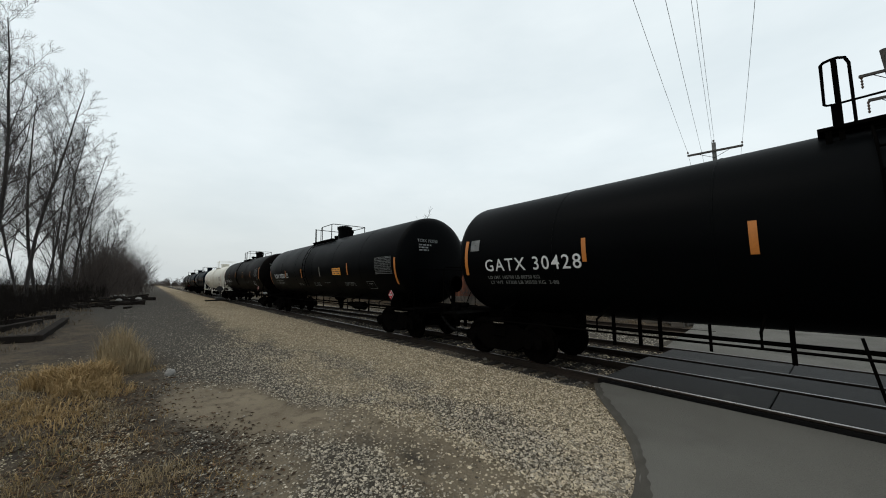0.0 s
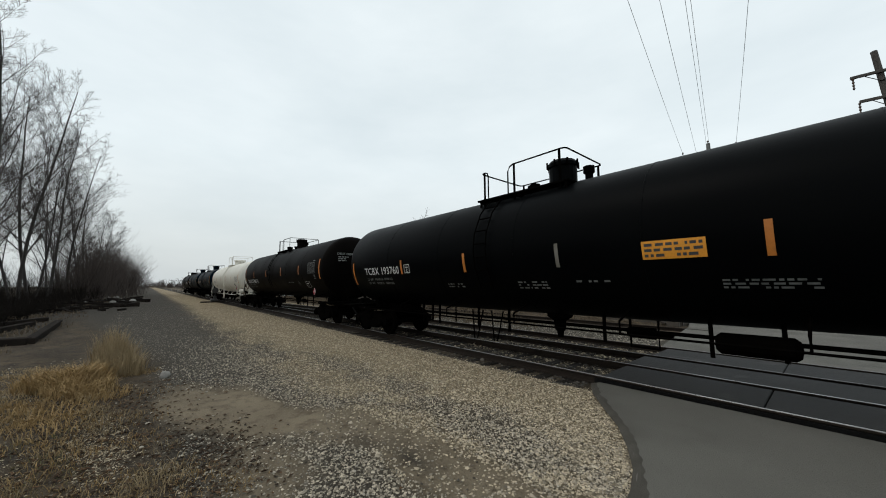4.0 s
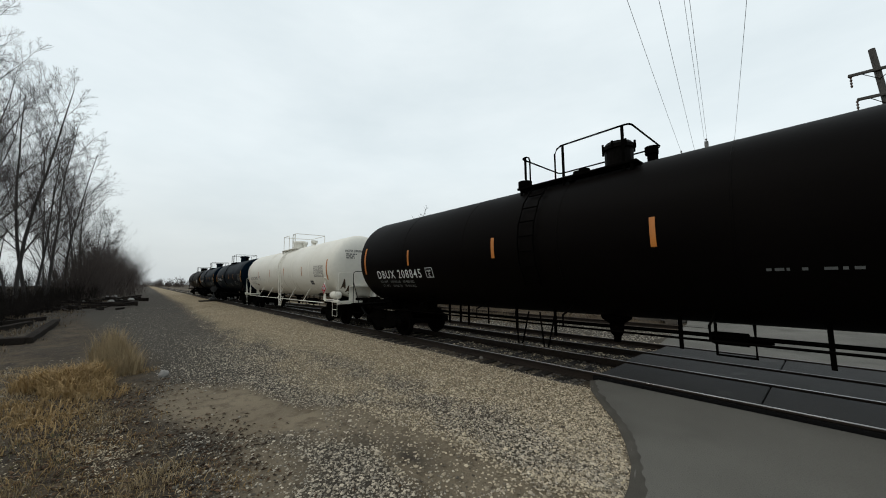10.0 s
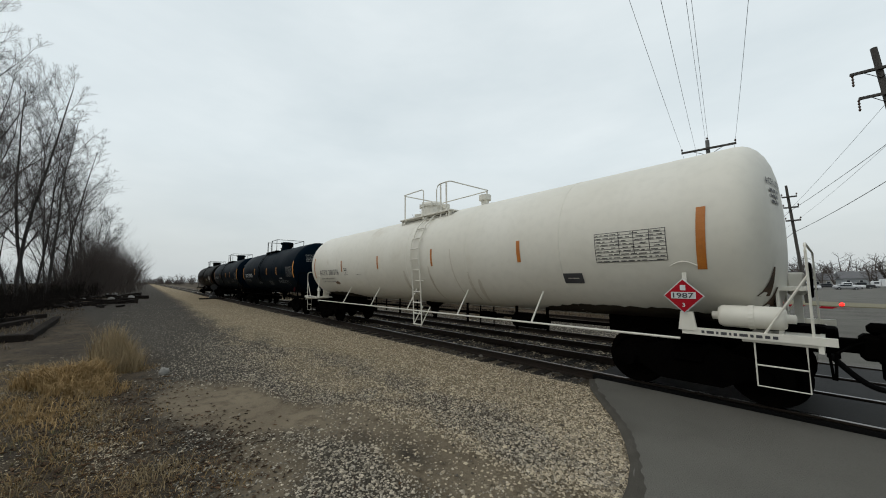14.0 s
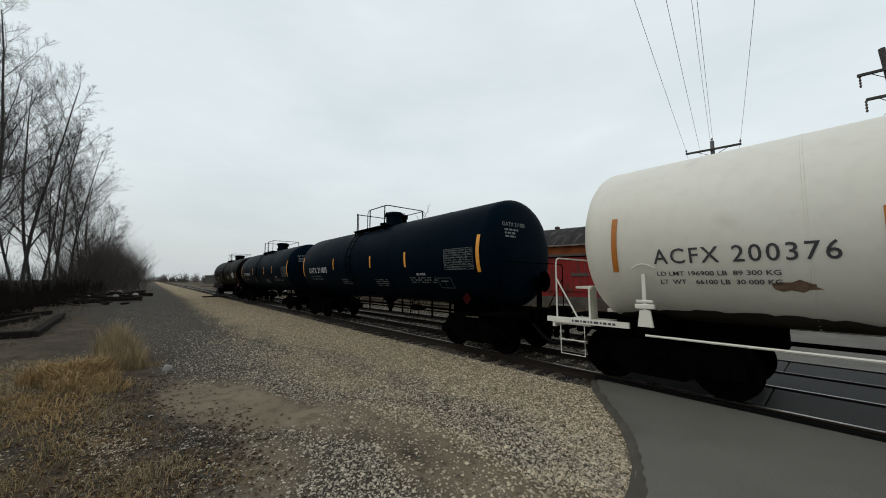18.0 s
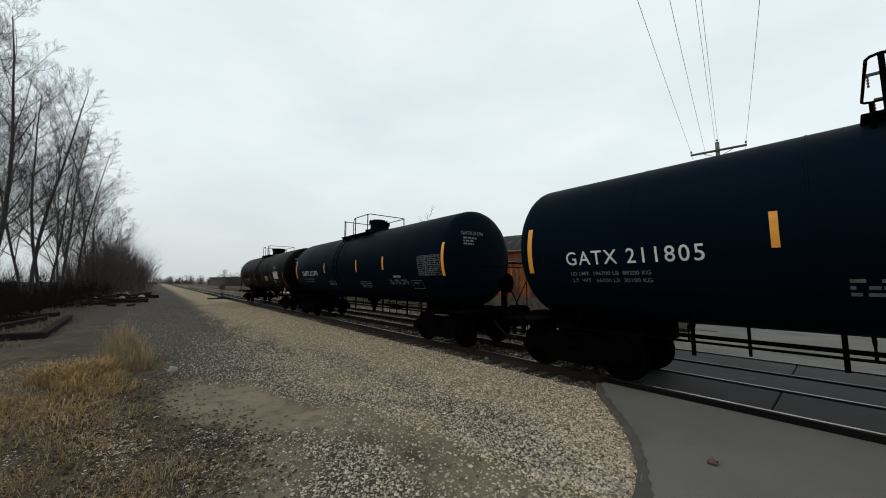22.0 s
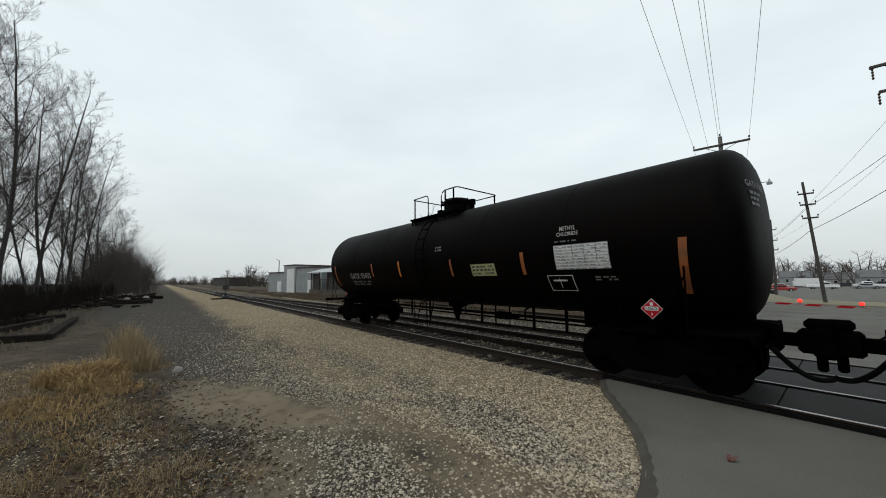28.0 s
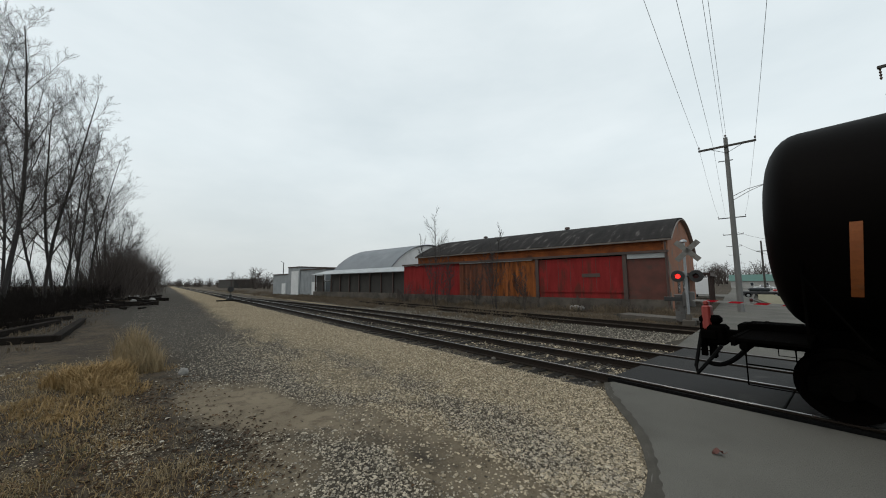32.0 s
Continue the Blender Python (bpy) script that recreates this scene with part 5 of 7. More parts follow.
def arch(bm, u0, u1, v0, width, z_eave, rise, thick, n=26):
    """A vaulted roof over a span, running along u."""
    rad = (width * width / 4 + rise * rise) / (2 * rise)
    half = math.asin(min(width / 2 / rad, 1))
    rows = []
    for u in (u0, u1):
        for t in (0.0, thick):
            rows.append([bm.verts.new((u, v0 - width / 2 + (rad + t) * math.sin(half - 2 * half * k / n), z_eave + rise - rad + (rad + t) * math.cos(half - 2 * half * k / n))) for k in range(n + 1)])
    a, b, c, d = rows
    for k in range(n):
        bm.faces.new((b[k], b[k + 1], d[k + 1], d[k]))
        bm.faces.new((a[k], c[k], c[k + 1], a[k + 1]))
        bm.faces.new((a[k], a[k + 1], b[k + 1], b[k]))
        bm.faces.new((c[k], d[k], d[k + 1], c[k + 1]))
    for k in (0, n):
        bm.faces.new((a[k], b[k], d[k], c[k]))
    bmesh.ops.recalc_face_normals(bm, faces=bm.faces)
    return bm


def gable(bm, u0, u1, v0, width, z0, z_eave, rise, n=22):
    rad = (width * width / 4 + rise * rise) / (2 * rise)
    half = math.asin(min(width / 2 / rad, 1))
    ring = [(v0, z0)] + [(v0 - width / 2 + rad * math.sin(half - 2 * half * k / n), z_eave + rise - rad + rad * math.cos(half - 2 * half * k / n)) for k in range(n + 1)] + [(v0 - width, z0)]
    lo = [bm.verts.new((u0, v, z)) for v, z in ring]
    hi = [bm.verts.new((u1, v, z)) for v, z in ring]
    k = len(ring)
    for j in range(k):
        bm.faces.new((lo[j], lo[(j + 1) % k], hi[(j + 1) % k], hi[j]))
    bm.faces.new(lo)
    bm.faces.new(hi)
    bmesh.ops.recalc_face_normals(bm, faces=bm.faces)
    return bm


def red_warehouse():
    w = tagged(new("warehouse"), "old red and rust-orange warehouse with a vaulted dark roof", "warehouse")
    w.matrix_basis = GRID
    W, ZE, RISE, U = 17.6, 4.62, 2.35, 23.6
    part("upper_wall", boxed(0.25, U, -0.3, 0.0, 3.9, 4.62), M_orange_wall, w, "rust-orange upper wall strip")
    part("end_wall", gable(bmesh.new(), 0.0, 0.25, 0.0, W, -0.3, ZE, RISE), M_gable, w, "worn orange-brown arched end wall")
    part("end_wall", gable(bmesh.new(), U - 0.25, U, -0.31, W - 0.31, -0.3, ZE - 0.05, RISE), M_orange_wall, w)
    part("rear_wall", boxed(0.25, U - 0.25, -W, -W + 0.3, -0.3, ZE), M_brown_wall, w)
    roof = part("roof", arch(bmesh.new(), -0.25, U + 0.15, 0.30, W + 0.6, ZE - 0.02, RISE + 0.06, 0.10), M_roof, w, "dark patched vaulted roof")
    part("roof_edge", boxed(-0.25, U + 0.15, 0.28, 0.36, ZE - 0.08, ZE + 0.04), mat("pale_gutter", (0.17, 0.145, 0.125), (0.10, 0.082, 0.07), 2, 0.8, bump=0.2), roof, "pale rusty gutter")
    r = random.Random(8)
    for k in range(14):
        u = 0.6 + k * 1.66
        bm = arch(bmesh.new(), u, u + 0.05, 0.30, W + 0.6, ZE - 0.02, RISE + 0.085, 0.09, 14)
        part("roof_seam", bm, M_roof, roof)
    for u in (9.2, 19.0):
        part("roof_vent", lathe(bmesh.new(), [(0, 0.16), (0.45, 0.16), (0.45, 0.27), (0.62, 0.22), (0.68, 0.03)], 12, "Z", (u, -6.8, 6.62)), M_trim, roof)
    part("arch_trim", arch(bmesh.new(), -0.30, -0.02, 0.16, W + 0.32, ZE - 0.04, RISE, 0.05, 22), mat("pale_arch_trim", (0.34, 0.30, 0.27), (0.25, 0.21, 0.19), 2, 0.8, bump=0.2), w, "pale curved trim of the end wall")
    # lower front, a lean-to face a step before the upper wall
    part("foundation", boxed(-0.05, 25.4, 0.0, 0.62, -0.5, 0.60), M_concrete, w, "stained concrete foundation")
    part("lower_roof", box(boxed(-0.05, 25.4, 0.0, 0.75, 3.78, 3.88), -0.05, 25.4, 0.70, 0.78, 3.70, 3.86), M_trim, w, "dark flat roof edge over the lower front")
    part("front_wall", boxed(0.0, 2.45, 0.3, 0.55, 0.60, 3.72), M_brown_wall, w, "brown-red boarded front wall")
    door = part("loading_door", boxed(2.45, 9.25, 0.34, 0.60, 0.60, 3.62, None, 0.01), M_red_wall, w, "big faded red loading door")
    for u in (2.5, 9.05):
        part("door_post", boxed(u - 0.10, u + 0.16, 0.5, 0.72, 0.55, 3.72), M_trim, door)
    part("door_rail", boxed(2.66, 8.95, 0.60, 0.66, 1.02, 1.14), M_red_wall, door)
    part("door_slot", boxed(4.2, 5.5, 0.60, 0.64, 2.15, 2.42), M_trim, door, "dark slot in the red door")
    for k in range(6):
        part("door_seam", boxed(3.5 + k * 0.95, 3.53 + k * 0.95, 0.60, 0.615, 1.16, 3.58), M_brown_wall, door)
    part("front_wall", boxed(9.25, 17.3, 0.3, 0.52, 0.55, 3.72), M_trim, w)
    u = 9.30
    brd = None
    while u < 17.2:
        b = boxed(u, u + 0.245, 0.52, 0.55 + r.uniform(0, 0.012), 0.52 + r.uniform(-0.05, 0.06), 3.66)
        if brd is None:
            fresh = mat("rust_orange_boards", (0.27, 0.088, 0.022), (0.16, 0.052, 0.019), 1.1, 0.9, bump=0.4, coords="Position", spec=0.15, stain=(0.07, 0.032, 0.02), stain_at=0.52, stain_scale=1.2, stretch=(3, 3, 0.6), vary=0.35)
            faded = mat("brown_weathered_boards", (0.15, 0.056, 0.03), (0.095, 0.038, 0.024), 1.1, 0.9, bump=0.4, coords="Position", spec=0.15, stain=(0.055, 0.03, 0.022), stain_at=0.54, stain_scale=1.2, stretch=(3, 3, 0.6), vary=0.35)
            brd = part("board", b, fresh, w)
        else:
            part("board", b, fresh if u + r.uniform(-0.9, 0.9) < 13.2 else faded, w)
        u += 0.26
    part("front_wall", boxed(17.3, 25.3, 0.3, 0.56, -0.45, 3.70, None, 0.01), M_red_wall, w, "faded red front wall")
    for k in range(9):
        part("wall_batten", boxed(17.5 + k * 0.95, 17.56 + k * 0.95, 0.56, 0.585, -0.3, 3.66), M_red_wall, w)
    part("flashing", boxed(0.1, 2.35, 0.55, 0.66, 3.38, 3.82), M_sheet, w, "pale sheet metal strip")
    part("flashing", boxed(9.5, 17.2, 0.56, 0.70, 3.62, 3.86), M_sheet, w, "pale sheet metal strip")
    # side lean-to and porch along the street
    part("side_porch", box(boxed(-1.6, -0.05, -17.0, -9.5, 2.35, 2.5), -1.7, -1.5, -17.0, -9.5, 2.2, 2.5), M_trim, w, "dark porch roof along the street side")
    for v in (-9.6, -12.0, -14.5, -16.9):
        part("porch_post", boxed(-1.62, -1.5, v - 0.06, v + 0.06, -0.25, 2.3), M_trim, w)
    for v in (-4.2, -7.4):
        part("side_window", boxed(-0.04, 0.02, v - 0.55, v + 0.55, 0.9, 2.6), M_glass, w)
    part("side_door", boxed(-0.05, 0.02, -11.6, -10.6, -0.2, 2.0), M_trim, w)
    part("downpipe", tube(bmesh.new(), [(0.05, 0.70, 4.4), (0.05, 0.72, 3.9), (0.05, 0.72, -0.1)], 0.05, 8), M_trim, w)
    return w


red_warehouse()


def grey_shed():
    s = tagged(new("shed"), "long dark open shed with a grey vaulted hall behind", "shed")
    s.matrix_basis = GRID
    part("base_wall", boxed(25.6, 46.6, -0.3, 0.0, -0.6, 0.62), M_concrete, s, "low concrete base wall")
    part("back_wall", boxed(25.6, 46.6, -3.2, -3.0, -0.5, 3.4), M_darkshed, s)
    part("floor_slab", boxed(25.6, 46.6, -3.0, -0.3, -0.5, 0.3), M_concrete, s)
    for k in range(10):
        u = 25.75 + k * 2.28
        part("post", boxed(u - 0.07, u + 0.07, -0.22, -0.08, 0.62, 3.2), M_trim, s)
    r = random.Random(2)
    for k in range(9):
        u = 25.9 + k * 2.28
        if k in (7,):
            continue
        part("infill_panel", boxed(u, u + 2.1, -0.36, -0.30, 0.5, 3.1 - 0.2 * r.random()), M_darkshed, s)
    n = 12
    for k in range(n):
        u0 = 25.4 + k * (21.5 / n)
        bm = bmesh.new()
        pts = [(u0, 0.35, 3.15), (u0 + 21.5 / n - 0.03, 0.35, 3.15), (u0 + 21.5 / n - 0.03, -2.6, 3.85), (u0, -2.6, 3.85)]
        lo = [bm.verts.new(p) for p in pts]
        hi = [bm.verts.new((a, b, c + 0.06)) for a, b, c in pts]
        for j in range(4):
            bm.faces.new((lo[j], lo[(j + 1) % 4], hi[(j + 1) % 4], hi[j]))
        bm.faces.new(hi)
        bm.faces.new(lo[::-1])
        part("roof_sheet", bm, M_sheet, s, "" if k else "pale sheet metal roof panel")
    # vaulted hall
    part("hall_roof", arch(bmesh.new(), 32.4, 46.8, -3.4, 17.0, 3.6, 4.0, 0.12, 34), M_domeroof, s, "grey vaulted hall roof")
    part("hall_wall", gable(bmesh.new(), 32.7, 33.0, -3.5, 16.8, -0.3, 3.6, 3.9), M_whitepaint, s, "white hall end wall")
    part("hall_wall", gable(bmesh.new(), 46.2, 46.5, -3.5, 16.8, -0.3, 3.6, 3.9), M_greyshed, s)
    return s


grey_shed()


def tyre(r0=0.36, w=0.22):
    return lathe(bmesh.new(), [(-w / 2, r0 * 0.58), (-w / 2, r0 * 0.85), (-w * 0.3, r0), (w * 0.3, r0), (w / 2, r0 * 0.85), (w / 2, r0 * 0.58), (0, r0 * 0.5), (-w / 2, r0 * 0.58)], 18, "Z")


tm = shared("tyre", tyre(), M_rubber, True)
r = random.Random(12)
for k in range(16):
    t = tagged(new("tyre", tm), "old black tyre dumped by the shed", "tyre", "dumped tyres")
    p = at_grid(31.3 + (k % 8) * 0.78 + r.uniform(-0.1, 0.1), -0.85, 0.72 + (k // 8) * 0.28 + r.uniform(0, 0.03))
    t.matrix_basis = Matrix.Translation(p) @ pose(0, 0, 0, r.uniform(-12, 12), r.uniform(-12, 12), r.uniform(0, 90))


def tall_shed():
    s = tagged(new("metal_shed"), "grey metal shed with stepped front and white doors", "shed")
    s.matrix_basis = GRID @ pose(58.0, -3.5, -0.1) @ Matrix.Diagonal((1, 1, 0.84, 1))
    part("wall", boxed(-9.0, -0.2, -9, 0, -0.6, 5.2), M_greyshed, s)
    part("wall", boxed(0.0, 4.6, -9, 0.1, -0.6, 5.9), M_greyshed, s)
    part("wall", boxed(4.8, 11.5, -9, 0, -0.6, 4.4), M_greyshed, s)
    for u0, u1, z, d in ((-9.2, -0.1, 5.2, 0.15), (-0.1, 4.7, 5.9, 0.2), (4.7, 11.7, 4.4, 0.15)):
        part("roof", boxed(u0, u1, -9.2, d, z, z + 0.22), M_trim, s, "dark roof edge")
    for u0, u1, z in ((-8.4, -4.6, 2.6), (0.4, 3.2, 5.1), (5.6, 7.2, 2.4)):
        part("door", boxed(u0, u1, 0.0, 0.16, -0.5, z), M_whitepaint, s, "white metal door")
    for k in range(16):
        part("siding_rib", boxed(-8.8 + k * 0.54, -8.76 + k * 0.54, 0.0, 0.03, -0.5, 5.2), M_greyshed, s)
    part("fence_frame", tubes([[(-12.5, 0.4, -0.5), (-12.5, 0.4, 3.4)], [(-11.0, 0.4, -0.5), (-11.3, 0.4, 3.2)], [(-9.2, 0.4, -0.5), (-9.2, 0.4, 3.0)], [(-12.5, 0.4, 2.9), (-9.2, 0.4, 2.7)]], 0.12), M_pole, s)
    return s


tall_shed()


# ---- poles and wires ----
def pole_thing(x, y, h, r0, r1, material, label, lean=(0, 0), name="utility_pole"):
    p = tagged(thing(name, x, y, -0.3), label, "utility pole", "utility poles")
    bm = tube(bmesh.new(), [(lean[0] * f, lean[1] * f, (h + 0.3) * f) for f in (0, 0.25, 0.5, 0.75, 1.0)], r0, 10, r1)
    part("shaft", bm, material, p)
    return p


AX = Vector((math.cos(radians(STREET)), math.sin(radians(STREET)), 0))     # along the crossarms
ALONG = Vector((-math.sin(radians(STREET)), math.cos(radians(STREET)), 0))  # along the street


def crossarm(p, z, half, material, braces=True, pins=(-1, 1), lean=Vector()):
    c = Vector((0, 0, z + 0.3)) + lean
    m = Matrix.Translation(c) @ pose(0, 0, 0, 0, 0, STREET)
    a = part("crossarm", boxed(-half, half, -0.20, -0.09, -0.06, 0.06, m, 0.008), material, p)
    if braces:
        for s in (-1, 1):
            part("brace", tube(bmesh.new(), [m @ Vector((s * half * 0.55, -0.14, -0.05)), m @ Vector((0, -0.13, -0.45))], 0.016, 5), M_dirt_steel, p)
    for f in pins:
        part("insulator", lathe(bmesh.new(), [(0.06, 0.015), (0.14, 0.015), (0.15, 0.05), (0.20, 0.06), (0.22, 0.035), (0.27, 0.045), (0.28, 0.01)], 10, "Z", m @ Vector((f * half * 0.97, -0.14, 0))), M_insul, a)
    return a


P1 = Vector((-4.75, 27.39, 0))
p1 = pole_thing(P1.x, P1.y, 10.95, 0.17, 0.11, M_pole, "grey wooden street pole with one crossarm and a street lamp", (0.0, 0.0))
crossarm(p1, 10.36, 1.42, M_pole_dark, pins=(-1, 1))
part("insulator", lathe(bmesh.new(), [(11.2, 0.02), (11.33, 0.02), (11.35, 0.06), (11.42, 0.06), (11.45, 0.02)], 10, "Z"), M_insul, p1)
lamp = part("lamp_arm", tubes([[(0.1, 0, 7.40), (0.8, 0.14, 7.75), (1.5, 0.26, 7.90), (2.0, 0.35, 7.88)], [(0.1, 0, 7.15), (0.9, 0.16, 7.62), (1.5, 0.26, 7.86)]], 0.022), M_galv, p1)
part("lamp_head", lathe(bmesh.new(), [(7.72, 0.03), (7.72, 0.13), (7.84, 0.14), (7.92, 0.06), (8.0, 0.04), (8.08, 0.02)], 12, "Z", (2.05, 0.36, 0)), M_galv, lamp, "grey lamp head")
part("guy_bracket", tubes([[(-0.45, -0.1, 9.75), (0.25, 0.1, 9.75)]], 0.03), M_dirt_steel, p1)
far = []
for k, (d, h) in enumerate(((30, 10.4), (52, 10.4), (78, 10.2), (112, 10.0))):
    q = P1 + ALONG * d
    far.append((q, h))
    p = pole_thing(q.x, q.y, h, 0.16, 0.10, M_pole_dark, "far wooden street pole with a crossarm")
    crossarm(p, h - 0.5, 1.4, M_pole_dark, False)
near = P1 - ALONG * 42 - AX * 0.55


def wire(a, b, sag, r=0.008, n=18):
    a, b = Vector(a), Vector(b)
    pts = []
    for k in range(n + 1):
        f = k / n
        p = a.lerp(b, f)
        p.z -= sag * 4 * f * (1 - f)
        pts.append(p)
    return pts


def wire_thing(pts, r, label="thin dark overhead wire"):
    w = tagged(part("overhead_wire", tube(bmesh.new(), pts, r, 5), M_wire), label, "wire", "overhead wires")
    return w


arm_z = 10.62
SEATS = ((-1.38, arm_z), (-0.62, arm_z - 0.28), (-0.10, 11.35), (0.05, 10.9), (1.38, arm_z))
for off, z in SEATS:
    a = P1 + AX * off - ALONG * 0.14 + Vector((0, 0, z - 0.05))
    b = near + AX * off + Vector((0, 0, z + 0.4))
    wire_thing(wire(a, b, 0.55), 0.007)
    c = far[0][0] + AX * off * 0.95 + Vector((0, 0, far[0][1] - 0.25))
    wire_thing(wire(a, c, 0.5), 0.007)

# poles at the side street and the big line pole by the crossing
R1 = Vector((-1.42, 40.1, 0))
r1 = pole_thing(R1.x, R1.y, 9.6, 0.13, 0.085, M_pole_dark, "dark wooden pole with short stacked crossarms", (-0.55, 0.0))
for k, z in enumerate((8.6, 7.7, 6.6)):
    crossarm(r1, z, 0.45, M_pole_dark, False, (-1, 1), Vector((-0.5 * z / 9.6, 0, 0)))
R2 = Vector((-6.0, 58.0, 0))
r2 = pole_thing(R2.x, R2.y, 9.0, 0.15, 0.1, M_pole_dark, "dark wooden pole at the side street", (0.1, 0))
for z in (7.7, 6.4, 5.2):
    crossarm(r2, z, 0.55, M_pole_dark, False, (-1, 1))
R3 = Vector((-8.6, 66.0, 0))
r3 = pole_thing(R3.x, R3.y, 7.4, 0.14, 0.1, M_pole_dark, "thin dark pole at the side street")
crossarm(r3, 5.9, 0.6, M_pole_dark, False, (1,))
BIG = Vector((3.0, 24.2, 0))
bp = pole_thing(BIG.x, BIG.y, 12.2, 0.15, 0.11, M_pole_dark, "tall dark pole with two heavy crossarms and hanging insulators", (-1.0, 0))
for z in (11.15, 9.95):
    a = crossarm(bp, z, 0.9 if z > 11 else 0.82, M_pole_dark, True, (), Vector((-1.0 * z / 12.2, 0, 0)))
    for s in (-1, 1):
        c = Vector((-1.0 * z / 12.2, 0, z + 0.3)) + AX * s * 0.8
        part("insulator_string", lathe(bmesh.new(), [(0.0 - 0.07 * k, 0.05 if k % 2 else 0.02) for k in range(9)], 10, "Z", c - Vector((0, 0.14, 0.02))), M_insul, a)
wire_thing(wire(R1 + Vector((-0.5, 0, 7.4)), BIG + Vector((0.4, 0, 8.9)), 0.12), 0.014)
wire_thing(wire(R1 + Vector((-0.4, 0, 5.6)), BIG + Vector((0.6, 0, 7.4)), 0.2), 0.018)
wire_thing(wire(R1 + Vector((-0.5, 0, 7.4)), R2 + Vector((0, 0, 6.6)), 0.15), 0.014)
wire_thing(wire(R1 + Vector((-0.4, 0, 5.6)), R2 + Vector((0, 0, 4.6)), 0.2), 0.018)
wire_thing(wire(R2 + Vector((0, 0, 6.6)), far[0][0] + Vector((0, 0, 8.2)), 0.2), 0.014)
wire_thing(wire(R2 + Vector((0, 0, 4.6)), far[0][0] + Vector((0, 0, 6.8)), 0.3), 0.016)
for s in (-1, 1):
    wire_thing(wire(BIG + AX * s * 0.8 + Vector((0, 0, 9.6)), R1 + ALONG * 60 + AX * s * 0.8 + Vector((0, 0, 9.0)), 1.2), 0.008)


# ---- crossing signal and gate ----
M_signback = mat("weathered_sign_back", (0.19, 0.18, 0.165), (0.12, 0.115, 0.105), 5, 0.7, bump=0.15, stain=(0.12, 0.09, 0.06), stain_at=0.6, stain_scale=6)
M_case = mat("dull_signal_case", (0.11, 0.105, 0.10), (0.075, 0.07, 0.066), 4, 0.7, bump=0.2, stain=(0.05, 0.035, 0.025), stain_at=0.58, stain_scale=5)


def signal():
    s = tagged(thing("crossing_signal", -5.16, 18.9, -0.12, STREET), "grey railway crossing signal, one red light on", "crossing signal")
    part("mast", tube(bmesh.new(), [(0, 0, 0), (0, 0, 3.75)], 0.06, 12), M_galv, s)
    part("foot", box(boxed(-0.25, 0.25, -0.25, 0.25, -0.1, 0.16, None, 0.02), -0.11, 0.11, -0.11, 0.11, 0.16, 0.42), M_concrete, s)
    for a in (45, -45):
        b = part("crossbuck_blade", boxed(-0.62, 0.62, -0.10, -0.07, -0.115, 0.115, Matrix.Translation((0.14, 0, 3.36)) @ Matrix.Rotation(radians(a), 4, "Y"), 0.006), M_signback, s, "weathered grey back of a crossbuck blade")
    part("lamp_bar", tube(bmesh.new(), [(-0.42, -0.02, 2.18), (0.52, -0.02, 2.18)], 0.035, 8), M_signal_black, s)
    for x, on in ((-0.30, True), (0.40, False)):
        bg = part("lamp_target", lathe(bmesh.new(), [(-0.14, 0.27), (-0.12, 0.28), (-0.10, 0.27)], 24, "Y", (x, 0, 2.18)), M_signal_black, s, "round black lamp backboard")
        part("lamp_hood", lathe(bmesh.new(), [(-0.36, 0.125), (-0.14, 0.135), (-0.14, 0.125), (-0.36, 0.118)], 20, "Y", (x, 0, 2.18), radians(0), radians(180)), M_signal_black, bg)
        part("lamp_lens", lathe(bmesh.new(), [(-0.175, 0.02), (-0.17, 0.07), (-0.15, 0.105), (-0.13, 0.11)], 20, "Y", (x, 0, 2.18)), M_red_glow if on else M_red_dark, bg, "lit red lens" if on else "dark red lens")
    part("bell", lathe(bmesh.new(), [(3.78, 0.14), (3.80, 0.15), (3.88, 0.12), (3.92, 0.03)], 16, "Z", (0, 0, 0)), M_galv, s)
    part("gate_box", boxed(-0.2, 0.25, 0.1, 0.5, 0.75, 1.45, None, 0.03), M_case, s, "grey gate mechanism box")
    part("equipment_case", box(boxed(-0.55, -0.15, 0.35, 0.75, 0.0, 1.25, None, 0.02), -0.58, -0.12, 0.32, 0.78, 1.25, 1.30), M_case, s)
    return s


signal()


# white stripes toned to grey: their shade is put into the colour
M_gatewhite = mat("shaded_white_gate_paint", (0.30, 0.295, 0.28), (0.22, 0.215, 0.2), 3, 0.7, bump=0.1)


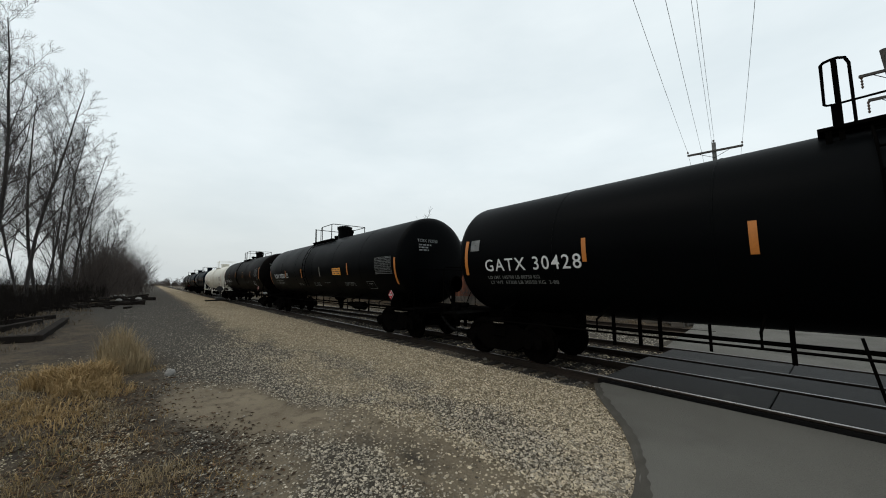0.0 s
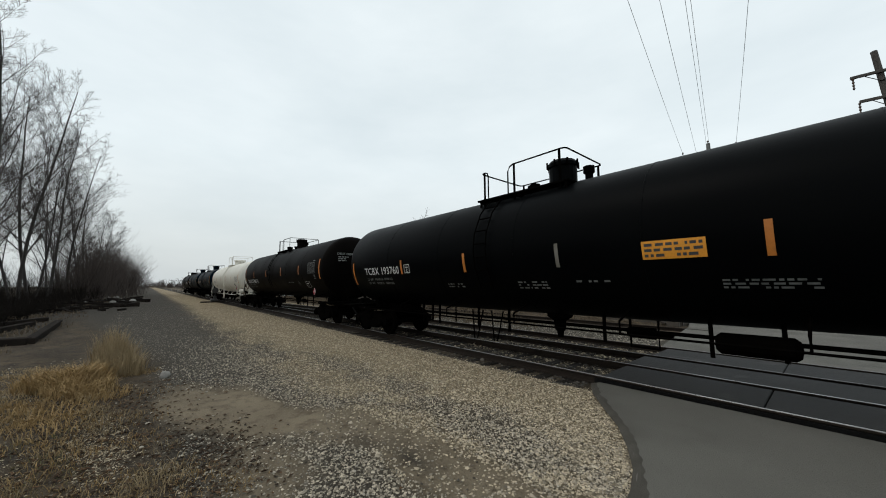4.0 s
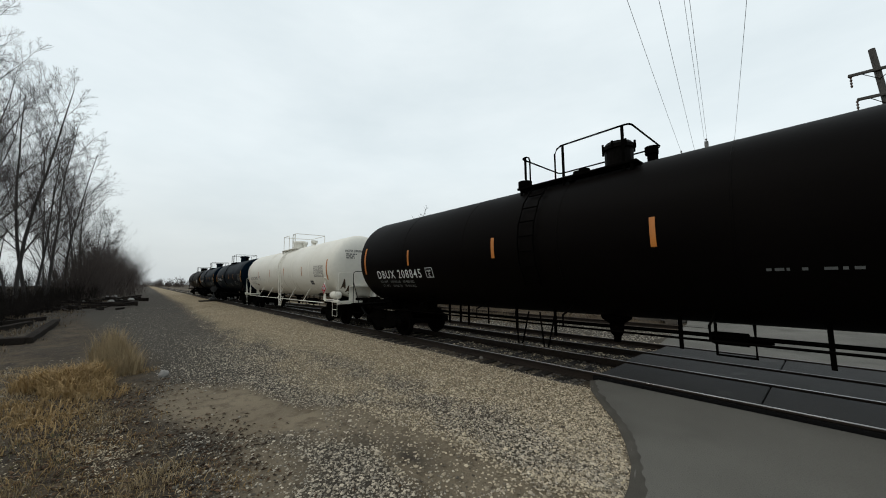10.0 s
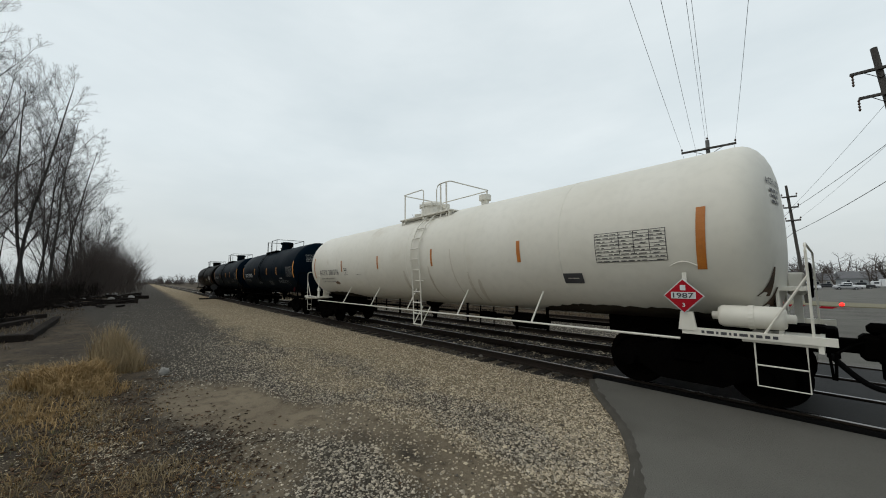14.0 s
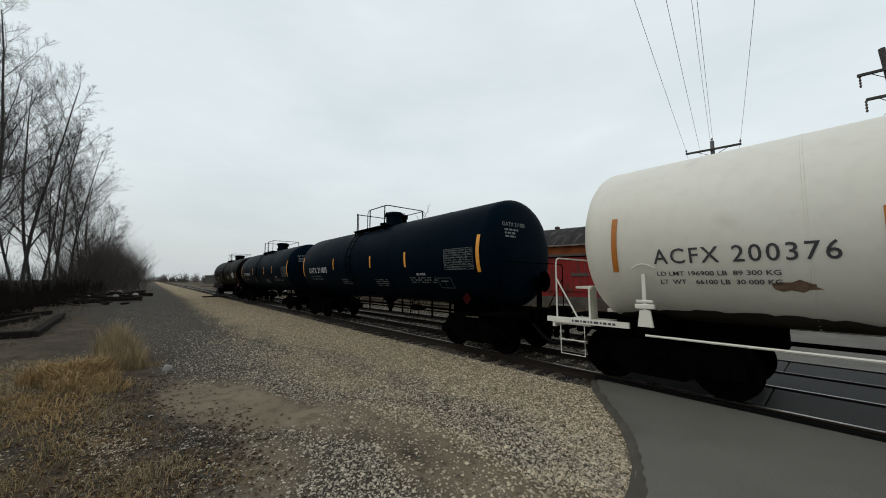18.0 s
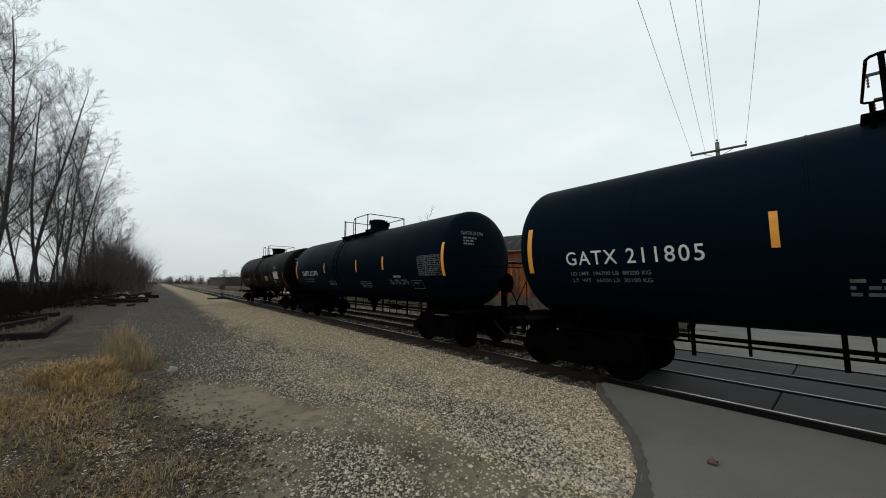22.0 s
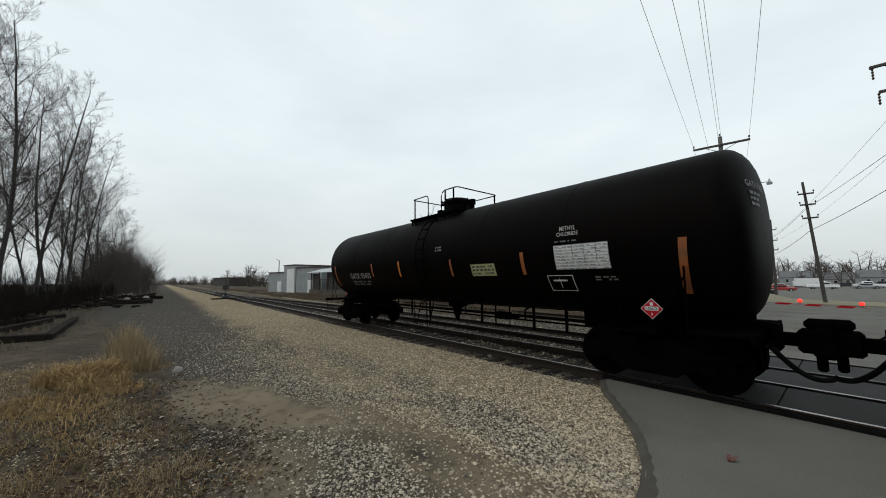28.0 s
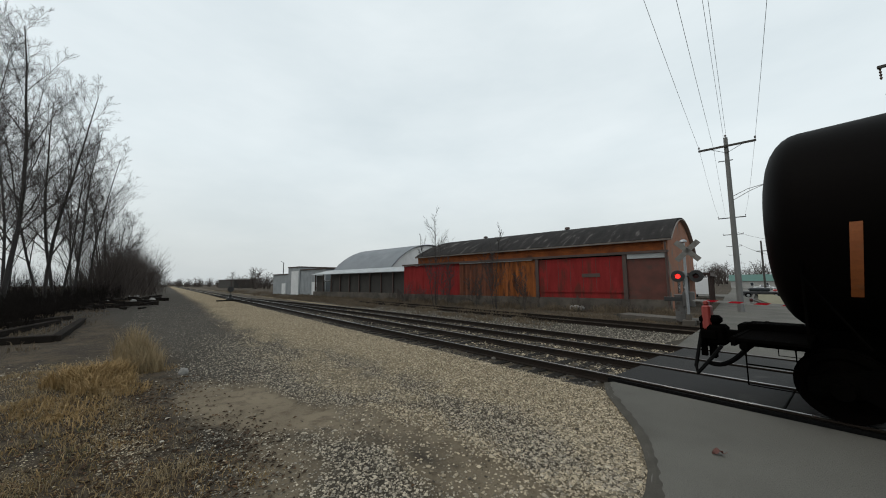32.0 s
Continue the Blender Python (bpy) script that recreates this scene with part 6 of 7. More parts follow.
def gate():
    g = tagged(thing("crossing_gate", -5.16, 18.9, -0.12, STREET), "lowered red and white crossing gate arm with red lights", "crossing gate")
    n = 13
    x0, x1 = 0.25, 5.62
    for k in range(n):
        a, b = x0 + (x1 - x0) * k / n, x0 + (x1 - x0) * (k + 1) / n
        za, zb = 1.10 - 0.045 * a, 1.10 - 0.045 * b
        bm = bmesh.new()
        sk = 0.07
        hh = 0.038
        vs = [(a - sk, -0.2, za - hh), (b - sk, -0.2, zb - hh), (b + sk, -0.2, zb + hh), (a + sk, -0.2, za + hh)]
        lo = [bm.verts.new(p) for p in vs]
        hi = [bm.verts.new((p[0], p[1] + 0.03, p[2])) for p in vs]
        for j in range(4):
            bm.faces.new((lo[j], lo[(j + 1) % 4], hi[(j + 1) % 4], hi[j]))
        bm.faces.new(lo)
        bm.faces.new(hi[::-1])
        bmesh.ops.recalc_face_normals(bm, faces=bm.faces)
        part("gate_stripe", bm, M_red if k % 2 else M_gatewhite, g)
    for x, on in ((2.2, False), (3.82, True), (5.38, True)):
        lm = part("gate_lamp", lathe(bmesh.new(), [(1.18 - 0.045 * x - 0.02, 0.03), (1.18 - 0.045 * x, 0.06), (1.30 - 0.045 * x, 0.06), (1.33 - 0.045 * x, 0.03)], 12, "Z", (x, -0.19, 0)), M_signal_black, g)
        part("lamp_lens", lathe(bmesh.new(), [(-0.30, 0.015), (-0.29, 0.055), (-0.25, 0.068), (-0.22, 0.068)], 14, "Y", (x, 0, 1.25 - 0.045 * x)), M_red_glow if on else M_red_dark, lm, "lit red lens" if on else "dark red lens")
    part("counterweight", boxed(-0.9, -0.2, -0.22, -0.12, 1.02, 1.22, None, 0.02), M_signal_black, g)
    return g


gate()


# switch stand
sw = tagged(thing("switch_stand", -47.2, 6.15, -0.12), "black railway switch stand with a round target", "switch stand")
part("base_ties", box(boxed(-0.9, -0.65, -1.4, 1.2, -0.05, 0.12), -0.1, 0.15, -1.4, 1.2, -0.05, 0.12), M_tie, sw)
part("stand", box(boxed(-0.85, 0.1, -0.45, 0.25, 0.12, 0.38, None, 0.05), -0.5, -0.2, -0.2, 0.1, 0.38, 0.75, None, 0.04), M_signal_black, sw)
part("mast", tube(bmesh.new(), [(-0.35, -0.05, 0.6), (-0.35, -0.05, 1.4)], 0.03, 8), M_signal_black, sw)
part("target", lathe(bmesh.new(), [(-0.36, 0.02), (-0.37, 0.33), (-0.33, 0.33), (-0.32, 0.02)], 20, "X", (0, -0.05, 1.38)), M_signal_black, sw, "round dark target")
part("throw_rod", tube(bmesh.new(), [(-0.3, 0.2, 0.05), (-0.3, 1.6, 0.0)], 0.03, 6), M_dirt_steel, sw)


# ---- trees, brush and grass ----
def branch(V, F, rng, p, d, length, r, level, top, spread):
    """Grows one limb as a thin tapered tube and its offspring; V and F collect the mesh."""
    segs = 3 if level < 3 else 2
    sides = 6 if level == 0 else (4 if level == 1 else 3)
    pts, q, w = [p.copy()], p.copy(), d.copy()
    for k in range(segs):
        w = (w + Vector((rng.uniform(-1, 1), rng.uniform(-1, 1), rng.uniform(-0.3, 0.9))) * (0.10 if level < 2 else 0.2)).normalized()
        q = q + w * (length / segs)
        pts.append(q.copy())
    base = len(V)
    r2 = r * (0.5 if level < top else 0.3)
    for k, c in enumerate(pts):
        g = (pts[min(k + 1, segs)] - pts[max(k - 1, 0)]).normalized()
        a = g.cross(Vector((0.3, 0.2, 1)) if abs(g.z) < 0.95 else Vector((1, 0, 0))).normalized()
        b = g.cross(a)
        rr = r + (r2 - r) * k / segs
        for j in range(sides):
            an = j * math.tau / sides
            V.append(c + (a * math.cos(an) + b * math.sin(an)) * rr)
    for k in range(segs):
        for j in range(sides):
            F.append((base + k * sides + j, base + k * sides + (j + 1) % sides, base + (k + 1) * sides + (j + 1) % sides, base + (k + 1) * sides + j))
    if level == top:
        return
    for k in range(rng.randint(*spread[level])):
        f = rng.uniform(0.25 if level else 0.22, 1.0)
        i = min(int(f * segs), segs - 1)
        c = pts[i].lerp(pts[i + 1], f * segs - i)
        g = (pts[i + 1] - pts[i]).normalized()
        side = g.cross(Vector((rng.uniform(-1, 1), rng.uniform(-1, 1), rng.uniform(-1, 1)))).normalized()
        ang = radians(rng.uniform(18, 46))
        nd = (g * math.cos(ang) + side * math.sin(ang) + Vector((0, 0, 0.18))).normalized()
        nl = length * rng.uniform(0.38, 0.62) * (1.15 - 0.45 * f)
        branch(V, F, rng, c, nd, nl, max(r * (1 - 0.5 * f) * rng.uniform(0.4, 0.6), 0.0055), level + 1, top, spread)


def mesh_of(name, V, F, material):
    me = bpy.data.meshes.new(name)
    me.from_pydata([tuple(v) for v in V], [], F)
    me.materials.append(material)
    return me


def twiggy(V, F, rng, p, d, length, r, level, counts, wide, least):
    """An ascending limb: it curves upwards, tapers, and carries finer limbs, the longest low down."""
    last = level == len(counts)
    segs = (7, 4, 3, 2, 1)[level]
    sides = (7, 4, 3, 3, 3)[level]
    pts, q, w = [p.copy()], p.copy(), d.copy()
    for k in range(segs):
        w = (w + Vector((rng.uniform(-1, 1), rng.uniform(-1, 1), rng.uniform(-0.4, 1.0))) * (0.07, 0.13, 0.17, 0.2, 0.2)[level]).normalized()
        q = q + w * (length / segs)
        pts.append(q.copy())
    base = len(V)
    for k, c in enumerate(pts):
        g = (pts[min(k + 1, segs)] - pts[max(k - 1, 0)]).normalized()
        a = g.cross(Vector((0.3, 0.2, 1)) if abs(g.z) < 0.95 else Vector((1, 0, 0))).normalized()
        b = g.cross(a)
        rr = r * (1 - 0.82 * k / segs)
        for j in range(sides):
            an = j * math.tau / sides
            V.append(c + (a * math.cos(an) + b * math.sin(an)) * rr)
    for k in range(segs):
        for j in range(sides):
            F.append((base + k * sides + j, base + k * sides + (j + 1) % sides, base + (k + 1) * sides + (j + 1) % sides, base + (k + 1) * sides + j))
    out = []
    if last:
        return out
    n = counts[level]
    for k in range(n):
        f = (k + rng.uniform(0.1, 0.9)) / n
        f = (0.20 + 0.80 * f) if level == 0 else (0.12 + 0.88 * f)
        i = min(int(f * segs), segs - 1)
        c = pts[i].lerp(pts[i + 1], f * segs - i)
        g = (pts[i + 1] - pts[i]).normalized()
        side = g.cross(Vector((rng.uniform(-1, 1), rng.uniform(-1, 1), rng.uniform(-1, 1)))).normalized()
        ang = radians(rng.uniform(24, 46) * wide)
        nd = (g * math.cos(ang) + side * math.sin(ang) + Vector((0, 0, 0.10))).normalized()
        nl = length * ((0.34, 0.44, 0.5, 0.55)[level] * (1.08 - 0.72 * f)) * rng.uniform(0.7, 1.25) * wide
        out.append((c, nd, nl, max(r * (1 - 0.82 * f) * rng.uniform(0.34, 0.50), least[level]), level + 1))
    return out


def grow(V, F, VC, FC, rng, p, d, length, r, counts, wide=1.0, least=(0.018, 0.011, 0.0065, 0.0046)):
    todo = [(p, d, length, r, 0)]
    while todo:
        q, w, n, rr, lv = todo.pop()
        v, f = (V, F) if lv == 0 else (VC, FC)
        todo += twiggy(v, f, rng, q, w, n, rr, lv, counts, wide, least)


def bare_tree(seed, height, leaders, counts=(20, 10, 7, 5), thick=0.0075):
    """A bare tree: some leaders that part near the ground, limbs and fine twigs."""
    rng = random.Random(seed)
    tree = new("tree")
    VT, FT, VC, FC = [], [], [], []
    for k in range(leaders):
        a = math.tau * k / leaders + rng.uniform(-0.5, 0.5)
        tilt = 0.03 if k == 0 else rng.uniform(0.12, 0.26)
        d = Vector((math.cos(a) * tilt, math.sin(a) * tilt, 1)).normalized()
        p = Vector((math.cos(a), math.sin(a), 0)) * (0.0 if k == 0 else 0.22)
        grow(VT, FT, VC, FC, rng, p, d, height * (1.0 if k == 0 else rng.uniform(0.68, 0.92)), height * thick * (1.0 if k == 0 else rng.uniform(0.55, 0.8)), counts, 1.12)
    put("trunk", mesh_of("trunk", VT, FT, M_bark), tree)
    put("crown", mesh_of("crown", VC, FC, M_twig), tree)
    return tree


def plant(src, x, y, s, rz, label, group, z=-0.15, lean=0.0):
    m = Matrix.Translation((x, y, z)) @ pose(0, 0, 0, lean, 0, 0) @ pose(0, 0, 0, 0, 0, rz) @ Matrix.Diagonal((s, s, s, 1))
    t = copy_thing(src, m)
    return tagged(t, label, "tree", group)


kinds = [bare_tree(3, 20, 2), bare_tree(11, 20, 2, (19, 10, 7, 5)), bare_tree(23, 20, 2, (21, 10, 7, 5))]
LAB = "tall bare grey-brown tree without leaves in the tree row"
GRP = "bare trees of the row beside the tracks"
row = ((-30, -8.2, 1.0, 10, 0), (-36, -8.2, 1.05, 80, 2), (-43.5, -7.6, 1.0, 140, 0), (-49, -7.9, 1.0, 260, 2), (-56, -7.7, 1.02, 30, 1), (-64, -7.5, 0.98, 110, 0), (-72, -7.2, 0.94, 190, 1), (-80, -7.2, 0.90, 300, 2), (-91, -7.0, 0.78, 60, 1), (-106, -6.8, 0.64, 170, 0), (-40, -12.5, 1.05, 50, 1), (-54, -12.2, 1.0, 250, 0))
for x, y, s, rz, k in row:
    plant(kinds[k], x, y - 0.2, s, rz, LAB, GRP, lean=2.5)
for k in kinds:
    for o in (*k.children_recursive, k):
        bpy.data.objects.remove(o)


def thicket(name, spots, stems, label, material, seed=1, tall=1.0):
    """Dense bare brush: bundles of thin forked stems, as one piece of stuff."""
    rng = random.Random(seed)
    V, F = [], []
    for x, y, rad, h in spots:
        for k in range(stems):
            a, q = rng.uniform(0, math.tau), rad * math.sqrt(rng.random())
            p = Vector((x + q * math.cos(a), y + q * math.sin(a), -0.15))
            d = Vector((rng.uniform(-0.35, 0.35), rng.uniform(-0.35, 0.35), 1)).normalized()
            hh = h * (1 - 0.45 * (q / rad) ** 2) * rng.uniform(0.5, 1.0)
            branch(V, F, rng, p, d, hh, 0.012 + 0.004 * hh, 2, 4, ((0, 0), (0, 0), (5, 7), (3, 4)))
    return tagged(new(name, mesh_of(name, V, F, material)), label, "brush", kind="stuff")


thicket("brush", [(-66, -6.6, 3.5, 8.0), (-74, -6.0, 4.0, 9.5), (-84, -5.4, 4.5, 10.0), (-95, -5.0, 5, 9.5), (-108, -4.6, 5, 8.5), (-125, -5.0, 6, 7)], 150, "dense dull brown brush at the far end of the tree row", M_brush, 4)
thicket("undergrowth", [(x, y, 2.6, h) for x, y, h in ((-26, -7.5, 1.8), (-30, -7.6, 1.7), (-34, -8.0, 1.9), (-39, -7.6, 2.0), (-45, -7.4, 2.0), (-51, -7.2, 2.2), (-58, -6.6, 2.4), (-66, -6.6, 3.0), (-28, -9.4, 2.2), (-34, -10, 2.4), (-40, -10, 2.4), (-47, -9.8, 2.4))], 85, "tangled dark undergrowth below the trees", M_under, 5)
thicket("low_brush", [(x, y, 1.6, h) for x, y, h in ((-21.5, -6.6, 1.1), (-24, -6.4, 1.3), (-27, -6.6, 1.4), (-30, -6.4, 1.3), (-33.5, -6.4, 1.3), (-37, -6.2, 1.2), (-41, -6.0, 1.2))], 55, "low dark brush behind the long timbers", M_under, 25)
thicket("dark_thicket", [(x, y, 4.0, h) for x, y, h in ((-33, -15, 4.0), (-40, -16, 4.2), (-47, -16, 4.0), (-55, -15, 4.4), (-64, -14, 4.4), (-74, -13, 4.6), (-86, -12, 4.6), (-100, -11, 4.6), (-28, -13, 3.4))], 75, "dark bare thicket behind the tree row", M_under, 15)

# saplings and weeds before the warehouse
for x, y, h, seed in ((-24.2, 18.9, 8.2, 41), (-17.9, 19.9, 6.0, 57), (-23.0, 19.3, 4.2, 43), (-20.4, 20.2, 3.2, 47), (-15.8, 20.6, 3.0, 49)):
    t = bare_tree(seed, h, 3, (13, 7, 5), 0.006)
    t.matrix_basis = pose(x, y, -0.25)
    tagged(t, "slim bare sapling growing by the overgrown track", "sapling", "saplings by the warehouse")
thicket("weeds", [(-30.5, 20.2, 1.6, 2.2), (-28.0, 19.6, 1.2, 1.3), (-22.5, 21.6, 1.5, 1.0), (-19.4, 21.8, 1.2, 1.0), (-26, 20.8, 1.4, 1.2), (-14, 23.6, 1.6, 0.9), (-10.5, 24.2, 1.4, 0.8), (-17, 22.8, 1.4, 0.9), (-34, 20.6, 1.2, 1.3), (-31.5, 19.9, 1.0, 1.1), (-8.8, 22.6, 1.0, 0.7), (-12.2, 22.2, 1.2, 0.7)], 20, "bare weeds along the warehouse wall", M_brush, 6)


def blades(name, spots, material, label, seed=1, width=0.006):
    """Grass as curved blades; spots are (x, y, radius, count, height, lean)."""
    rng = np.random.default_rng(seed)
    V, F = [], []
    for x, y, rad, n, h, lean in spots:
        a = rng.uniform(0, math.tau, n)
        q = rad * np.sqrt(rng.uniform(0, 1, n))
        hh = h * rng.uniform(0.45, 1.0, n) * (1 - 0.35 * (q / rad) ** 2)
        px, py = x + q * np.cos(a), y + q * np.sin(a)
        la = rng.uniform(0, math.tau, n)
        lx, ly = lean * hh * np.cos(la) * rng.uniform(0.2, 1.0, n), lean * hh * np.sin(la) * rng.uniform(0.2, 1.0, n)
        wa = rng.uniform(0, math.pi, n)
        for i in range(n):
            z0 = ground_z(px[i], py[i]) - 0.01
            wx, wy = width * math.cos(wa[i]), width * math.sin(wa[i])
            b = len(V)
            V += [(px[i] - wx, py[i] - wy, z0), (px[i] + wx, py[i] + wy, z0),
                  (px[i] + 0.35 * lx[i] + wx * 0.8, py[i] + 0.35 * ly[i] + wy * 0.8, z0 + 0.6 * hh[i]), (px[i] + 0.35 * lx[i] - wx * 0.8, py[i] + 0.35 * ly[i] - wy * 0.8, z0 + 0.6 * hh[i]),
                  (px[i] + lx[i], py[i] + ly[i], z0 + hh[i] * (1 - 0.25 * lean))]
            F += [(b, b + 1, b + 2, b + 3), (b + 3, b + 2, b + 4)]
    return tagged(new(name, mesh_of(name, V, F, material)), label, "grass", kind="stuff")


rg = random.Random(77)
blades("grass_tuft", [(-11.2, -0.38, 0.40, 560, 0.98, 0.40), (-12.0, -0.62, 0.35, 420, 1.28, 0.32), (-10.7, -0.18, 0.3, 260, 0.75, 0.55), (-12.6, -0.45, 0.35, 220, 1.08, 0.45), (-11.6, -0.5, 0.22, 190, 1.4, 0.22)], M_grass_pale, "tall pale dry grass tuft on the dirt", 1, 0.0055)
blades("grass_tuft", [(-9.9, -1.0, 0.45, 800, 0.66, 0.8), (-10.1, -1.35, 0.4, 520, 0.62, 0.8), (-9.4, -0.8, 0.5, 560, 0.46, 1.0), (-10.4, -0.8, 0.4, 420, 0.6, 0.8), (-8.9, -0.55, 0.45, 260, 0.3, 1.1), (-8.1, -1.1, 0.6, 300, 0.22, 1.2), (-7.4, -0.9, 0.6, 260, 0.18, 1.2), (-8.6, -1.5, 0.5, 200, 0.3, 1.1)], M_grass_gold, "low golden dry grass tuft on the dirt", 2, 0.007)
spots = []
for k in range(150):
    x, y = rg.uniform(-13.5, -2.4), rg.uniform(-3.6, 0.35)
    if y > 0.05 + 0.05 * (x + 3) and x < -6:
        continue
    spots.append((x, y, rg.uniform(0.15, 0.45), rg.randint(40, 110), rg.uniform(0.06, 0.20), 1.1))
blades("dry_grass", spots, M_grass_pale, "short matted dry grass on brown dirt", 3, 0.004)
spots = [(rg.uniform(-12, -2.4), rg.uniform(-3.4, 0.1), rg.uniform(0.2, 0.5), rg.randint(60, 130), rg.uniform(0.06, 0.18), 1.1) for k in range(110)]
spots += [(rg.uniform(-5.2, -3.9), rg.uniform(-0.6, 0.9), rg.uniform(0.15, 0.35), rg.randint(60, 120), rg.uniform(0.04, 0.09), 1.2) for k in range(26)]
blades("dry_grass", spots, M_grass_gold, "golden matted grass on brown dirt", 4, 0.004)
spots = [(rg.uniform(-8, -2.4), rg.uniform(-3.0, -0.5), rg.uniform(0.15, 0.4), rg.randint(40, 90), rg.uniform(0.05, 0.12), 0.9) for k in range(40)]
blades("winter_grass", spots, M_grass_green, "thin dull green winter grass", 5, 0.004)
spots = [(rg.uniform(-60, -9), rg.uniform(12.6, 20.5), rg.uniform(0.3, 0.9), rg.randint(40, 90), rg.uniform(0.15, 0.5), 0.8) for k in range(420)]
spots += [(rg.uniform(-9, -5.6), rg.uniform(17.6, 24.5), rg.uniform(0.2, 0.6), rg.randint(40, 80), rg.uniform(0.1, 0.3), 0.8) for k in range(60)]
for k in range(150):
    q = at_grid(rg.uniform(-0.5, 46), rg.uniform(0.9, 3.6))
    spots.append((q.x, q.y, rg.uniform(0.25, 0.6), rg.randint(40, 80), rg.uniform(0.35, 0.95), 0.6))
blades("trackside_grass", spots, M_grass_dull, "straw-coloured dry grass along the overgrown track", 6, 0.010)
spots = [(rg.uniform(-120, -40), rg.uniform(11.5, 20), rg.uniform(0.5, 1.4), rg.randint(30, 60), rg.uniform(0.2, 0.6), 0.8) for k in range(200)]
spots += [(rg.uniform(-110, -14), rg.uniform(-6.5, -3.2), rg.uniform(0.5, 1.2), rg.randint(30, 60), rg.uniform(0.15, 0.4), 0.8) for k in range(150)]
blades("rough_grass", spots, M_grass_dull, "rough brown grass away from the tracks", 7, 0.014)


# ---- loose stones ----
def stones(name, n, region, size, material, label, seed):
    """Broken stones strewn over a region; region(rng) gives a place or None."""
    rng = np.random.default_rng(seed)
    oct_v = np.array([(1, 0, 0), (-1, 0, 0), (0, 1, 0), (0, -1, 0), (0, 0, 1), (0, 0, -1), (0.7, 0.7, 0.5), (-0.7, -0.6, 0.6)], float)
    oct_f = [(6, 0, 2), (6, 4, 0), (6, 2, 4), (7, 1, 3), (7, 4, 1), (7, 3, 4), (4, 2, 1), (4, 3, 0), (5, 2, 0), (5, 1, 2), (5, 3, 1), (5, 0, 3)]
    V, F = [], []
    made = 0
    while made < n:
        x, y = region(rng)
        if x is None:
            continue
        s = rng.uniform(*size) * (1.0 if rng.random() < 0.93 else 1.6)
        sc = s * rng.uniform(0.6, 1.25, 3) * np.array([1, 1, 0.7])
        a = rng.uniform(0, math.tau)
        ca, sa = math.cos(a), math.sin(a)
        v = oct_v * sc * rng.uniform(0.8, 1.15, (8, 1))
        z = ground_z(x, y) + 0.25 * sc[2]
        b = len(V)
        for p in v:
            V.append((x + p[0] * ca - p[1] * sa, y + p[0] * sa + p[1] * ca, z + p[2]))
        F += [tuple(b + i for i in f) for f in oct_f]
        made += 1
    return tagged(new(name, mesh_of(name, V, F, material)), label, "gravel", kind="stuff")


def edge_x(y):
    for (x0, y0), (x1, y1) in zip(EDGE, EDGE[1:]):
        if y1 <= y <= y0:
            return x0 + (x1 - x0) * (y0 - y) / (y0 - y1)
    return -3.25


def stone_material(name, lo, hi):
    m = bpy.data.materials.new(name)
    m.use_nodes = True
    nt = m.node_tree
    g = nt.nodes.new("ShaderNodeNewGeometry")
    r = nt.nodes.new("ShaderNodeValToRGB")
    r.color_ramp.elements[0].color, r.color_ramp.elements[1].color = (*lo, 1), (*hi, 1)
    nt.links.new(g.outputs["Random Per Island"], r.inputs["Fac"])
    n = nt.nodes.new("ShaderNodeTexNoise")
    n.inputs["Scale"].default_value = 60
    nt.links.new(g.outputs["Position"], n.inputs["Vector"])
    x = nt.nodes.new("ShaderNodeMix")
    x.data_type, x.blend_type = "RGBA", "MULTIPLY"
    x.inputs["Factor"].default_value = 0.5
    nt.links.new(r.outputs["Color"], x.inputs[6])
    nt.links.new(n.outputs["Fac"], x.inputs[7])
    b = nt.nodes["Principled BSDF"]
    nt.links.new(x.outputs[2], b.inputs["Base Color"])
    b.inputs["Roughness"].default_value = 0.92
    b.inputs["Specular IOR Level"].default_value = 0.25
    return m


M_lime = stone_material("pale_limestone_chips", (0.10, 0.08, 0.054), (0.70, 0.59, 0.425))
M_chip = stone_material("pale_grey_stone_chips", (0.06, 0.05, 0.038), (0.66, 0.575, 0.445))
M_greystone = stone_material("grey_stone_chips", (0.05, 0.044, 0.035), (0.50, 0.45, 0.37))


def strewn(x0, x1, y0, y1, which, power=1.0, fade=0.01):
    def region(rng):
        # denser towards the eye, where single stones can be told apart
        x = x1 - (x1 - x0) * rng.random() ** power
        y = rng.uniform(y0, y1)
        if x > edge_x(y) - 0.02 + 0.05 * rng.normal():
            return None, None
        if rng.random() > blend(y + 0.5 * noise.noise((x * 0.7, y * 0.7, 21.0)), y0, y0 + fade):
            return None, None
        k = soils(x, y)
        if rng.random() > k[which] * 1.1 * (1 - ((x1 - x) / (x1 - x0)) ** 1.5):
            return None, None
        return x, y
    return region


PALE = ((-6.7, -0.38, 0.55, 0.16, 0.3), (-5.7, -0.22, 0.35, 0.14, 0.22), (-11.2, -2.6, 0.8, 0.3, 0.2), (-9.0, -2.25, 0.6, 0.22, 0.14), (-5.6, -1.15, 0.5, 0.2, 0.14))


def pale_heap(rng):
    """A place in one of the patches of pale stone on the dirt."""
    x, y, sx, sy, _ = PALE[rng.choice(5, p=[q[4] for q in PALE])]
    return rng.normal(x, sx), rng.normal(y, sy)


